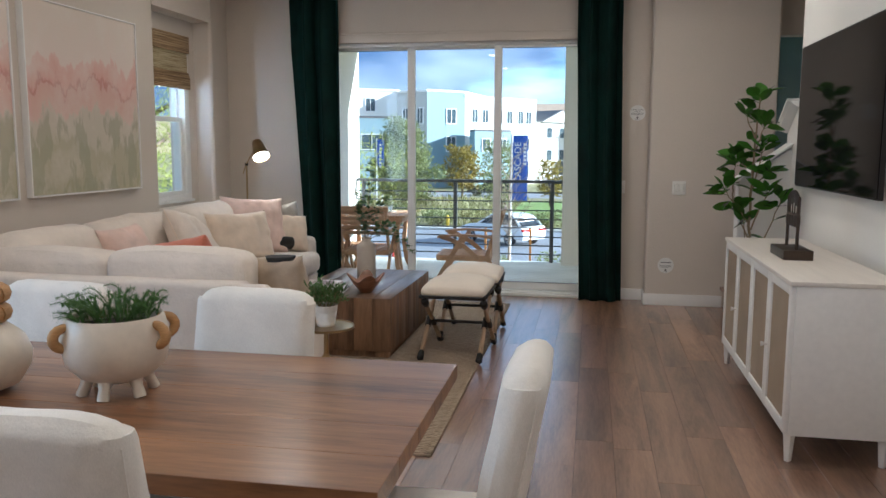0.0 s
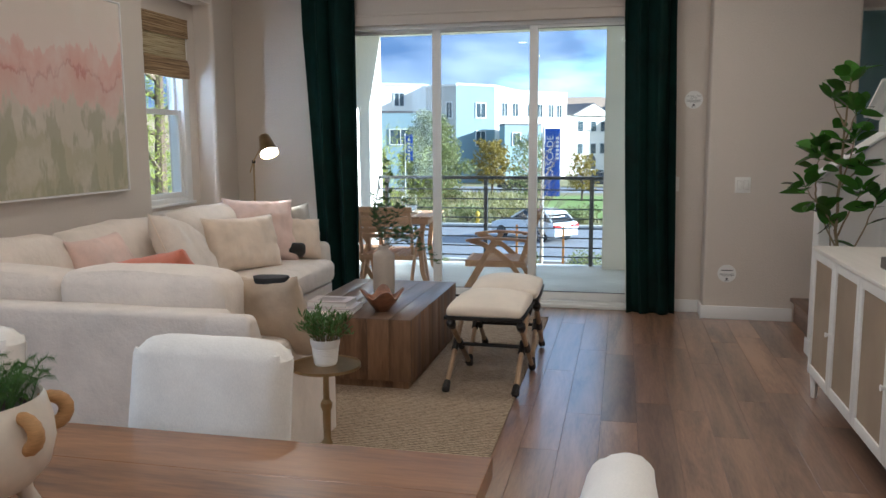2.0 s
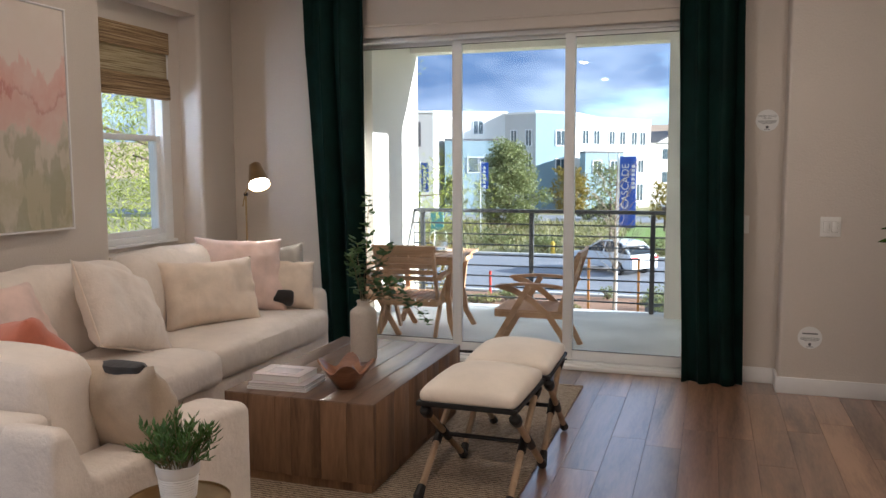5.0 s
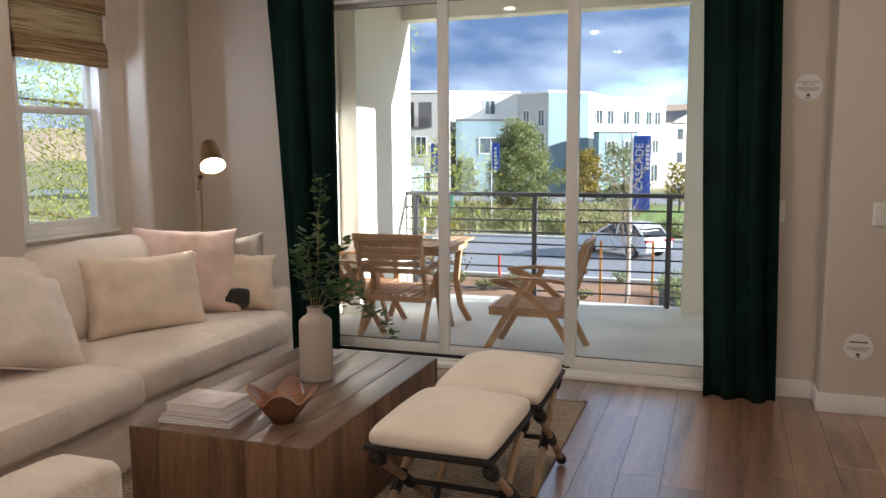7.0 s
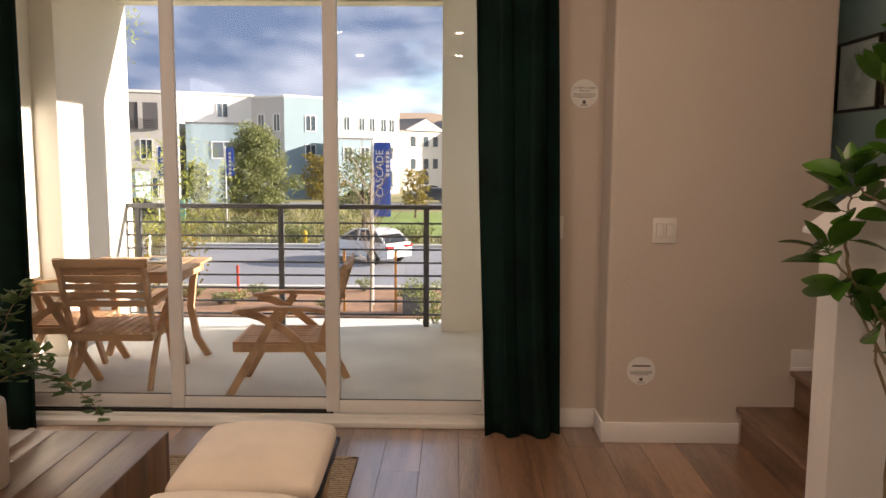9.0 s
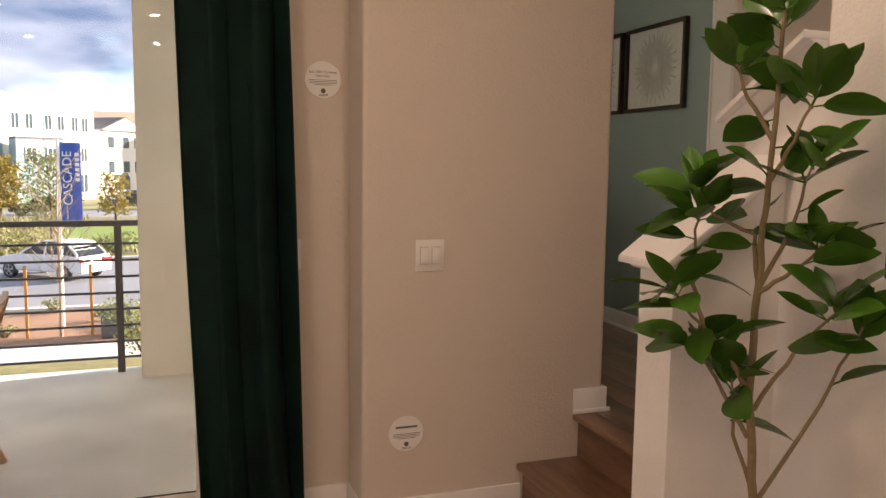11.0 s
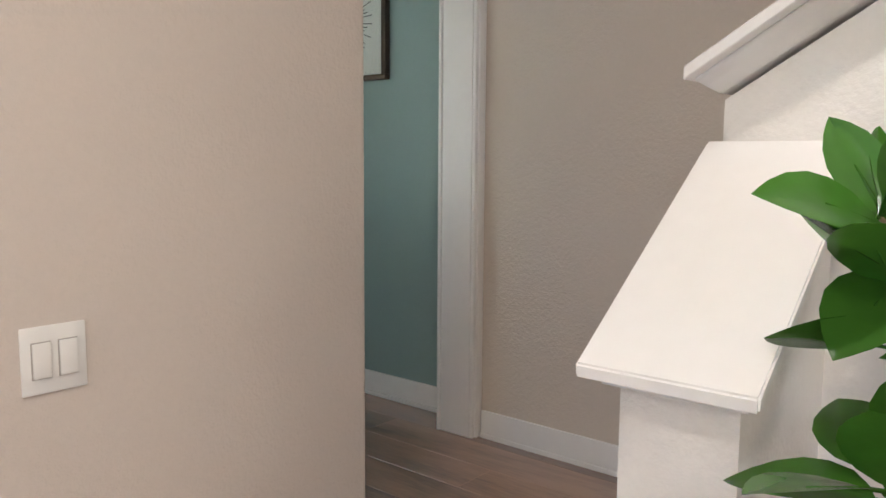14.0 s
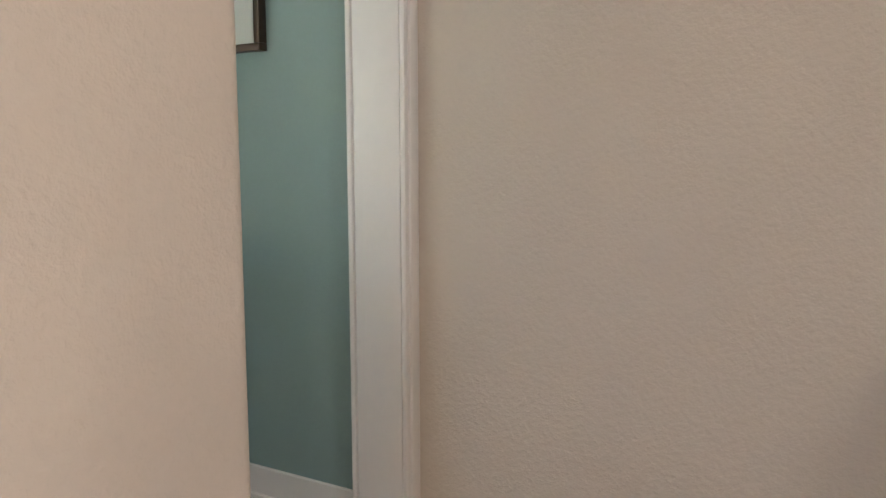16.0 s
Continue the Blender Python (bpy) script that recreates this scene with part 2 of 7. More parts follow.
M["velvet"].node_tree.nodes["Principled BSDF"].inputs["Specular IOR Level"].default_value = 0.2
M["linen"] = cloth("oat_linen", (0.76, 0.63, 0.50), vary=0.12)
M["blush"] = cloth("blush_cotton", (0.74, 0.55, 0.47), vary=0.14)
M["coral"] = cloth("coral_cotton", (0.55, 0.17, 0.10), vary=0.12)
M["taupe"] = cloth("taupe_linen", (0.46, 0.36, 0.26), vary=0.16)
M["greycloth"] = cloth("grey_linen", (0.40, 0.37, 0.32), vary=0.12)
M["blackcloth"] = cloth("black_cloth", (0.02, 0.018, 0.017))
M["black"] = simple("black_iron", (0.02, 0.018, 0.017), 0.5, 0.3, vary=0.2)
M["brass"] = simple("aged_brass", (0.42, 0.30, 0.15), 0.28, 1.0, grain=20, vary=0.25, bump=0.05)
M["bronze"] = simple("dark_bronze", (0.07, 0.05, 0.038), 0.45, 0.7, vary=0.2)
M["rail"] = simple("rail_steel", (0.085, 0.092, 0.10), 0.45, 0.2, vary=0.1)
M["concrete"] = simple("balcony_concrete", (0.66, 0.665, 0.64), 0.8, grain=70, vary=0.42, bump=0.35, dist=0.002, big=1.3)
M["stucco"] = simple("cream_stucco", (0.82, 0.79, 0.72), 0.9, grain=90, vary=0.06, bump=0.4, dist=0.003)
M["glass"] = pane_glass("window_glass")
M["clear"] = glass("clear_glass", (0.95, 0.98, 0.96))
M["screen"] = simple("tv_screen", (0.008, 0.008, 0.009), 0.08, vary=0.05, bump=0.0)
M["screen"].node_tree.nodes["Principled BSDF"].inputs["Specular IOR Level"].default_value = 0.09
M["ceramic"] = simple("cream_ceramic", (0.74, 0.66, 0.55), 0.38, grain=40, vary=0.10, bump=0.1, coat=0.15)
M["speckle"] = simple("speckled_stoneware", (0.60, 0.53, 0.45), 0.6, grain=160, vary=0.22, bump=0.2)
M["pot"] = simple("white_pot", (0.82, 0.79, 0.75), 0.4, grain=30, vary=0.04, bump=0.05)
M["soil"] = simple("soil", (0.04, 0.028, 0.02), 0.95, grain=80, vary=0.4, bump=0.8, dist=0.006)
M["wicker"] = simple("rattan_wrap", (0.50, 0.28, 0.11), 0.6, grain=60, vary=0.35, bump=0.5, stretch=(1, 1, 6))
M["leaf"] = leafy("rubber_leaf", (0.058, 0.165, 0.018), 0.24, 0.25, 0.35, 14.0, 0.3)
M["sprig"] = leafy("sprig_leaf", (0.08, 0.145, 0.045), 0.45, 0.3)
M["fern"] = leafy("fern_leaf", (0.10, 0.20, 0.045), 0.55, 0.3)
M["potleaf"] = leafy("pot_leaf", (0.075, 0.16, 0.03), 0.4, 0.25)
M["stem"] = simple("plant_stem", (0.25, 0.185, 0.095), 0.7, grain=60, vary=0.3, bump=0.4)
M["cane"] = simple("cane_weave", (0.36, 0.275, 0.19), 0.75, grain=260, vary=0.3, bump=0.6)
M["whitewood"] = simple("white_stained_wood", (0.81, 0.78, 0.74), 0.5, grain=30, vary=0.07, bump=0.12, stretch=(1, 0.1, 1))
M["whitetop"] = simple("pale_wood_top", (0.75, 0.69, 0.62), 0.42, grain=30, vary=0.10, bump=0.1, stretch=(1, 0.08, 1))
M["paper"] = simple("paper", (0.78, 0.77, 0.74), 0.7, vary=0.03, bump=0.02)
M["ink"] = simple("grey_ink", (0.12, 0.12, 0.12), 0.8)
M["switch"] = simple("switch_plastic", (0.80, 0.78, 0.73), 0.35, vary=0.02, bump=0.0)
M["lampglow"] = glow("lamp_glow", (1.0, 0.85, 0.66), 14.0)


# building blocks
def mesh_of(bm, smooth=None):
    me = bpy.data.meshes.new("m")
    bmesh.ops.recalc_face_normals(bm, faces=bm.faces)
    if smooth is not None:
        for f in bm.faces:
            f.smooth = True
        lim = radians(smooth)
        for e in bm.edges:
            if len(e.link_faces) == 2 and e.calc_face_angle(0) > lim:
                e.smooth = False
    bm.to_mesh(me)
    bm.free()
    return me


def part(name, bm, material, parent, label="", smooth=35, at=None):
    ob = new(name, mesh_of(bm, smooth))
    ob.data.materials.append(material)
    ob.parent = parent
    if at is not None:
        ob.matrix_basis = at
    if label:
        tagged(ob, label)
    return ob


def thing(name, m, label, category, group="", kind=""):
    ob = new(name)
    ob.empty_display_size = 0.1
    ob.matrix_basis = m
    return tagged(ob, label, category, group, kind)


def solo(name, bm, material, label, category, group="", kind="", smooth=35, at=None):
    ob = new(name, mesh_of(bm, smooth))
    ob.data.materials.append(material)
    if at is not None:
        ob.matrix_basis = at
    return tagged(ob, label, category, group, kind)


def box(bm, x0, y0, z0, x1, y1, z1, bevel=0.0, seg=2, m=None):
    vs = [bm.verts.new((x, y, z)) for x in (x0, x1) for y in (y0, y1) for z in (z0, z1)]
    quads = [(0, 1, 3, 2), (4, 6, 7, 5), (0, 4, 5, 1), (2, 3, 7, 6), (0, 2, 6, 4), (1, 5, 7, 3)]
    fs = [bm.faces.new([vs[i] for i in q]) for q in quads]
    if bevel:
        es = list({e for f in fs for e in f.edges})
        r = bmesh.ops.bevel(bm, geom=es, offset=bevel, segments=seg, profile=0.5, affect="EDGES")
        vs = list({v for f in r["faces"] for v in f.verts} | {v for v in vs if v.is_valid})
    if m is not None:
        bmesh.ops.transform(bm, matrix=m, verts=vs)
    return vs


def B(x0, y0, z0, x1, y1, z1, bevel=0.0, seg=2):
    bm = bmesh.new()
    box(bm, x0, y0, z0, x1, y1, z1, bevel, seg)
    return bm


def prism(bm, pts, a, b, axis="z"):
    """The outline pts in the plane across axis, drawn out from a to b."""
    put = {"z": lambda p, h: (p[0], p[1], h), "y": lambda p, h: (p[0], h, p[1]), "x": lambda p, h: (h, p[0], p[1])}[axis]
    lo = [bm.verts.new(put(p, a)) for p in pts]
    hi = [bm.verts.new(put(p, b)) for p in pts]
    n = len(pts)
    bm.faces.new(lo)
    bm.faces.new(hi)
    for i in range(n):
        bm.faces.new((lo[i], lo[(i + 1) % n], hi[(i + 1) % n], hi[i]))
    return lo + hi


def rounded(pts, radius, corners, steps=5):
    """An outline with the numbered corners rounded off."""
    out, n = [], len(pts)
    for i, p in enumerate(pts):
        if i not in corners:
            out.append(p)
            continue
        p, a, c = Vector(p), Vector(pts[i - 1]), Vector(pts[(i + 1) % n])
        s, e = p + (a - p).normalized() * radius, p + (c - p).normalized() * radius
        for k in range(steps + 1):
            t = k / steps
            out.append(tuple((1 - t) ** 2 * s + 2 * t * (1 - t) * p + t * t * e))
    return out


def lathe(bm, profile, seg=24, center=(0, 0, 0), close=True):
    rings = []
    for r, z in profile:
        rings.append([bm.verts.new((center[0] + r * math.cos(2 * math.pi * k / seg), center[1] + r * math.sin(2 * math.pi * k / seg), center[2] + z)) for k in range(seg)])
    for a, b in zip(rings, rings[1:]):
        for k in range(seg):
            bm.faces.new((a[k], a[(k + 1) % seg], b[(k + 1) % seg], b[k]))
    if close:
        bm.faces.new(list(reversed(rings[0])))
        bm.faces.new(rings[-1])
    return [v for r in rings for v in r]


def tube(bm, pts, radii, seg=8, flat=1.0):
    """A tapered tube along pts."""
    pts = [Vector(p) for p in pts]
    if not isinstance(radii, (list, tuple)):
        radii = [radii] * len(pts)
    rings, side = [], None
    for i, p in enumerate(pts):
        d = (pts[min(i + 1, len(pts) - 1)] - pts[max(i - 1, 0)]).normalized()
        if side is None:
            side = d.cross(Vector((0, 0, 1)))
            if side.length < 0.05:
                side = d.cross(Vector((0, 1, 0)))
        side = (side - d * side.dot(d)).normalized()
        up = d.cross(side)
        rings.append([bm.verts.new(p + radii[i] * (side * math.cos(2 * math.pi * k / seg) + up * flat * math.sin(2 * math.pi * k / seg))) for k in range(seg)])
    for a, b in zip(rings, rings[1:]):
        for k in range(seg):
            bm.faces.new((a[k], a[(k + 1) % seg], b[(k + 1) % seg], b[k]))
    bm.faces.new(list(reversed(rings[0])))
    bm.faces.new(rings[-1])
    return [v for r in rings for v in r]


def slab_on(bm, pts, width, thick, across):
    """A flat bar of that width (along across) and thickness that follows pts."""
    pts, w = [Vector(p) for p in pts], Vector(across).normalized() * width / 2
    rows = []
    for i, p in enumerate(pts):
        d = (pts[min(i + 1, len(pts) - 1)] - pts[max(i - 1, 0)]).normalized()
        n = d.cross(w).normalized() * thick / 2
        rows.append([bm.verts.new(q) for q in (p - w - n, p + w - n, p + w + n, p - w + n)])
    for a, b in zip(rows, rows[1:]):
        for k in range(4):
            bm.faces.new((a[k], a[(k + 1) % 4], b[(k + 1) % 4], b[k]))
    bm.faces.new(list(reversed(rows[0])))
    bm.faces.new(rows[-1])


def cushion(sx, sy, sz, crown=0.35, soft=0.18, n=12, wrinkle=0.006, seed=0, pinch=0.0):
    """A stuffed cushion, centred on its base: full in the middle, thin and rounded at the edges."""
    bm = bmesh.new()
    grid = {}
    for side in (1, -1):
        for i in range(n + 1):
            for j in range(n + 1):
                u, v = 2 * i / n - 1, 2 * j / n - 1
                edge = i in (0, n) or j in (0, n)
                if edge and side == -1:
                    grid[side, i, j] = grid[1, i, j]
                    continue
                fall = (1 - abs(u) ** 3.2) ** soft * (1 - abs(v) ** 3.2) ** soft if not edge else 0.0
                x, y = u * sx / 2, v * sy / 2
                k = 1 - pinch * (1 - u * u) * v * v
                kk = 1 - pinch * (1 - v * v) * u * u
                z = side * sz / 2 * fall * (1 - crown * 0.5 * (u * u + v * v) / 2)
                w = (noise.noise(Vector((x * 7 + seed * 3.1, y * 7, side * 2 + seed))) + 0.45 * noise.noise(Vector((x * 19 + seed, y * 15, side * 5 + seed)))) * wrinkle * (0 if edge else 1)
                if pinch and not edge:
                    w += 0.004 * math.sin(math.atan2(v, u) * 17 + seed) * max(abs(u), abs(v)) ** 4
                grid[side, i, j] = bm.verts.new((x * kk, y * k, z + w))
    for side in (1, -1):
        for i in range(n):
            for j in range(n):
                q = [grid[side, i, j], grid[side, i + 1, j], grid[side, i + 1, j + 1], grid[side, i, j + 1]]
                bm.faces.new(q if side == 1 else q[::-1])
    return bm


def padded(x0, y0, z0, x1, y1, z1, bevel=0.05, puff=0.02, cuts=5, seed=0, wrinkle=0.008, puff_top=None):
    """A soft upholstered block: rounded edges, bulging faces, shallow creases."""
    bm = bmesh.new()
    box(bm, x0, y0, z0, x1, y1, z1, bevel, 4)
    longs = [e for e in bm.edges if e.calc_length() > 0.12]
    bmesh.ops.subdivide_edges(bm, edges=longs, cuts=cuts, use_grid_fill=True)
    c, h = Vector(((x0 + x1) / 2, (y0 + y1) / 2, (z0 + z1) / 2)), Vector((x1 - x0, y1 - y0, z1 - z0)) / 2
    bm.normal_update()
    for v in bm.verts:
        q = [min(1, abs(v.co[k] - c[k]) / h[k]) for k in range(3)]
        n = v.normal
        a = max(range(3), key=lambda k: abs(n[k]))
        f = 1.0
        for k in range(3):
            if k != a:
                f *= 1 - q[k] ** 3
        amount = puff_top if puff_top is not None and n[2] > 0.7 else puff
        v.co += n * (amount * f + wrinkle * noise.noise(Vector((v.co.x * 6 + seed, v.co.y * 6, v.co.z * 6))))
    return bm


def letters(body, size, material, name, parent, at, thick=0.0008, align="CENTER"):
    """Writing as a mesh in the built-in font."""
    cu = bpy.data.curves.new("words", "FONT")
    cu.body, cu.size, cu.extrude, cu.align_x, cu.align_y = body, size, thick, align, "CENTER"
    tmp = bpy.data.objects.new("words", cu)
    scene.collection.objects.link(tmp)
    me = bpy.data.meshes.new_from_object(tmp.evaluated_get(bpy.context.evaluated_depsgraph_get()))
    bpy.data.objects.remove(tmp)
    ob = new(name, me)
    ob.data.materials.clear()
    ob.data.materials.append(material)
    ob.parent = parent
    ob.matrix_basis = at
    return ob


def structure(name, bm, material, label, category, smooth=35):
    return solo(name, bm, material, label, category, kind="structure", smooth=smooth)


# plan: x to the east, y towards the balcony; the living room floor is z = 0
WEST, EAST, SOUTH, CEIL = -3.50, 1.46, -3.0, 3.05
DOOR_Y, JOG_Y, JOG_X, EDGE_X = 7.66, 7.44, 0.51, 1.576
OPEN_L, OPEN_R, OPEN_T = -2.74, 0.02, 2.43
LAND = 0.382

structure("floor_slab", B(-3.8, -3.2, -0.3, 1.6, 7.84, -0.014), M["seam"], "dark subfloor under the plank floor", "floor")
structure("ceiling", B(-3.9, -3.2, CEIL, 3.2, 7.9, CEIL + 0.2), M["ceiling"], "plain white painted ceiling", "ceiling")

# west wall with its window niche (rounded plaster corners)
N0, N1, NZ0, NZ1, NX = 6.02, 7.0, 0.90, 2.56, -3.665
W0, W1, WZ0, WZ1 = 6.13, 6.86, 0.95, 2.42
bm = bmesh.new()
prism(bm, rounded([(-3.85, 2.1), (WEST, 2.1), (WEST, N0), (-3.85, N0)], 0.02, {2}), 0, CEIL)
box(bm, -3.85, SOUTH, 0, WEST, 0.3, CEIL)
box(bm, -3.85, 0.3, 0, WEST, 2.1, 0.75)
box(bm, -3.85, 0.3, 2.45, WEST, 2.1, CEIL)
prism(bm, rounded([(-3.85, N1), (WEST + 0.012, N1), (-3.646, 7.66), (-3.85, 7.66)], 0.045, {1}, 8), 0, CEIL)
box(bm, -3.85, N0, 0, WEST, N1, NZ0)
box(bm, -3.85, N0, NZ1, WEST, N1, CEIL)
box(bm, -3.85, N0, NZ0, NX, W0, NZ1)
box(bm, -3.85, W1, NZ0, NX, N1, NZ1)
box(bm, -3.85, W0, NZ0, NX, W1, WZ0)
box(bm, -3.85, W0, WZ1, NX, W1, NZ1)
structure("wall_west", bm, M["wall"], "warm beige textured plaster wall with a window niche", "wall")

bm = bmesh.new()
box(bm, -3.85, DOOR_Y, -0.2, OPEN_L, 7.86, CEIL)
box(bm, OPEN_R, DOOR_Y, -0.2, JOG_X, 7.86, CEIL)
box(bm, OPEN_L, DOOR_Y, OPEN_T, OPEN_R, 7.86, CEIL)
structure("wall_north", bm, M["wall"], "warm beige plaster wall round the balcony door", "wall")
bm = bmesh.new()
prism(bm, rounded([(JOG_X, JOG_Y), (EDGE_X, JOG_Y), (EDGE_X, 7.79), (JOG_X, 7.79)], 0.022, {0, 1}), 0, CEIL)
structure("wall_switch", bm, M["wall"], "warm beige textured wall with rounded corners beside the steps", "wall")

# east wall, and the stair's half walls
def cap2_z(y):
    return 1.578 + (6.527 - y) * 0.615


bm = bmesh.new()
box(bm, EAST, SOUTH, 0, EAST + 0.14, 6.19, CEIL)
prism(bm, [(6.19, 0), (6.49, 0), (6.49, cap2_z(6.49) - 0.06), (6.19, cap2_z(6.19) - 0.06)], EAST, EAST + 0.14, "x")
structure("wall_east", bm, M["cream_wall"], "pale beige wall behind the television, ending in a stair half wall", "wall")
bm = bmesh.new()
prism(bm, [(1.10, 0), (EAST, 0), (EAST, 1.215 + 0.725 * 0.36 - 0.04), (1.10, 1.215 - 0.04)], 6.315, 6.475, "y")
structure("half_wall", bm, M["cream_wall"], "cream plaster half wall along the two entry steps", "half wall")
bm = bmesh.new()
sl = 0.725
prism(bm, [(1.048, 1.158), (1.048, 1.178), (EAST - 0.002, 1.178 + sl * 0.41), (EAST - 0.002, 1.158 + sl * 0.41)], 6.277, 6.515, "y")
prism(bm, [(1.080, 1.145), (1.075, 1.168), (EAST - 0.002, 1.165 + sl * 0.383), (EAST - 0.002, 1.147 + sl * 0.383)], 6.297, 6.495, "y")
bmesh.ops.bevel(bm, geom=bm.edges[:], offset=0.003, segments=2, affect="EDGES")
structure("trim_cap_low", bm, M["white_paint"], "white painted sloping cap on the low half wall", "trim")
bm = bmesh.new()


def climb(bm, section, y0, y1):
    """A moulding section of x and height, run up the stair's slope from y0 to y1."""
    lo = [bm.verts.new((x, y0 - back, cap2_z(y0 - back) + dz)) for x, dz, back in section]
    hi = [bm.verts.new((x, y1, cap2_z(y1) + dz)) for x, dz, back in section]
    bm.faces.new(lo)
    bm.faces.new(hi)
    for i in range(len(lo)):
        j = (i + 1) % len(lo)
        bm.faces.new((lo[i], lo[j], hi[j], hi[i]))


climb(bm, [(1.376, 0.012, 0), (1.70, 0.012, 0), (1.70, -0.010, 0), (1.376, -0.010, 0)], 6.527, 6.192)
climb(bm, [(1.402, -0.0105, 0.008), (1.406, -0.018, 0.01), (1.424, -0.030, 0.02), (1.446, -0.044, 0.030), (1.453, -0.048, 0.032), (1.66, -0.048, 0.032), (1.69, -0.0105, 0.008)], 6.527, 6.192)
bmesh.ops.bevel(bm, geom=bm.edges[:], offset=0.002, segments=1, affect="EDGES")
structure("trim_cap_high", bm, M["white_paint"], "white painted moulded cap climbing along the stair wall", "trim")

# the rest of the shell
structure("wall_south", B(-3.85, SOUTH - 0.2, 0, 3.0, SOUTH, CEIL), M["wall"], "plain beige wall behind the dining table", "wall")
bm = bmesh.new()
box(bm, 2.505, 3.5, LAND - 0.3, 2.75, 7.86, CEIL)
box(bm, EAST + 0.14, 3.3, 0, 2.75, 3.5, CEIL)
structure("wall_landing", bm, M["wall"], "beige textured wall of the stair landing", "wall")
structure("wall_green", B(2.62, 7.93, LAND - 0.3, 2.8, 9.70, CEIL), M["green_wall"], "sage green painted wall of the hall beyond the landing", "wall")
structure("wall_hall_north", B(1.2, 9.70, LAND - 0.3, 2.8, 9.80, CEIL), M["green_wall"], "sage green end wall of the hall", "wall")
bm = bmesh.new()
box(bm, 1.2, 7.96, LAND - 0.3, 1.36, 8.25, CEIL)
box(bm, 1.2, 9.5, LAND - 0.3, 1.36, 9.70, CEIL)
box(bm, 1.2, 8.25, LAND - 0.3, 1.36, 9.5, 1.25)
box(bm, 1.2, 8.25, 2.45, 1.36, 9.5, CEIL)
structure("wall_hall_west", bm, M["green_wall"], "sage green hall wall with a window opening", "wall")
structure("ceiling_hall", B(1.2, 7.96, CEIL, 2.8, 9.80, CEIL + 0.2), M["ceiling"], "white hall ceiling", "ceiling")
bm = bmesh.new()
box(bm, 1.36, 7.79, 2.45, 2.75, 7.96, CEIL)
box(bm, 1.2, 7.79, LAND - 0.3, EDGE_X, 7.96, CEIL)
structure("wall_hall_head", bm, M["wall"], "beige wall over the cased hall opening", "wall")

# cased opening
door = thing("door_1", pose(2.45, 7.79, LAND), "white painted cased opening between landing and hall", "door frame", kind="structure")
part("jamb", B(0, 0.0, 0, 0.16, 0.14, 2.06, 0.004), M["white_paint"], door)
bm = bmesh.new()
box(bm, 0.002, -0.014, 0, 0.054, 0, 2.06, 0.003)
box(bm, 0.018, -0.022, 0, 0.054, -0.012, 2.06, 0.004)
part("casing", bm, M["white_paint"], door)
bm = bmesh.new()
box(bm, -0.006, 0.142, 0, 0.16, 0.156, 2.06, 0.003)
part("casing", bm, M["white_paint"], door)

# balcony slider: three panels
slider = thing("door_2", pose(0, 0, 0), "white vinyl three-panel sliding glass balcony door, closed", "sliding door", kind="structure")
bm = bmesh.new()
box(bm, OPEN_L, 7.675, 0.0, OPEN_R, 7.83, 0.045, 0.004)
box(bm, OPEN_L, 7.675, OPEN_T - 0.03, OPEN_R, 7.83, OPEN_T, 0.004)
box(bm, OPEN_L, 7.676, 0.045, OPEN_L + 0.045, 7.83, OPEN_T - 0.03, 0.004)
box(bm, OPEN_R - 0.045, 7.676, 0.045, OPEN_R, 7.83, OPEN_T - 0.03, 0.004)
part("frame", bm, M["vinyl"], slider)
bm = bmesh.new()
box(bm, OPEN_L + 0.045, 7.70, 0.046, -0.90, 7.705, 0.058)
box(bm, OPEN_L + 0.045, 7.735, 0.046, -0.90, 7.74, 0.058)
part("track", bm, M["black"], slider, "black metal door track")


def sash(x0, x1, y):
    bm = bmesh.new()
    t, d = 0.072, 0.034
    box(bm, x0, y, 0.05, x0 + t, y + d, 2.40, 0.005)
    box(bm, x1 - t, y, 0.05, x1, y + d, 2.40, 0.005)
    box(bm, x0 + t, y + 0.001, 0.05, x1 - t, y + d - 0.001, 0.122, 0.005)
    box(bm, x0 + t, y + 0.001, 2.372, x1 - t, y + d - 0.001, 2.40, 0.005)
    s = part("panel", bm, M["vinyl"], slider)
    g = part("pane", B(x0 + t - 0.01, y + 0.014, 0.115, x1 - t + 0.01, y + 0.019, 2.38), M["glass"], s, "clear window glass")
    g.visible_shadow = False
    bm = bmesh.new()
    for z0, z1 in ((0.122, 0.126), (2.368, 2.372)):
        box(bm, x0 + t, y + 0.004, z0, x1 - t, y + 0.012, z1)
    part("gasket", bm, M["black"], s)


sash(OPEN_L + 0.05, -1.735, 7.775)
sash(-1.793, -0.868, 7.738)
sash(-0.938, OPEN_R - 0.048, 7.70)
bm = bmesh.new()
box(bm, OPEN_L - 0.02, 7.612, 2.43, OPEN_R + 0.02, 7.66, 2.515, 0.004)
box(bm, OPEN_L - 0.02, 7.598, 2.505, OPEN_R + 0.02, 7.66, 2.525, 0.004)
structure("trim_head", bm, M["wall"], "beige painted head board over the sliding door", "trim")
structure("threshold", B(OPEN_L, 7.60, 0.0, OPEN_R, 7.676, 0.03, 0.006), M["vinyl"], "white door threshold", "threshold")

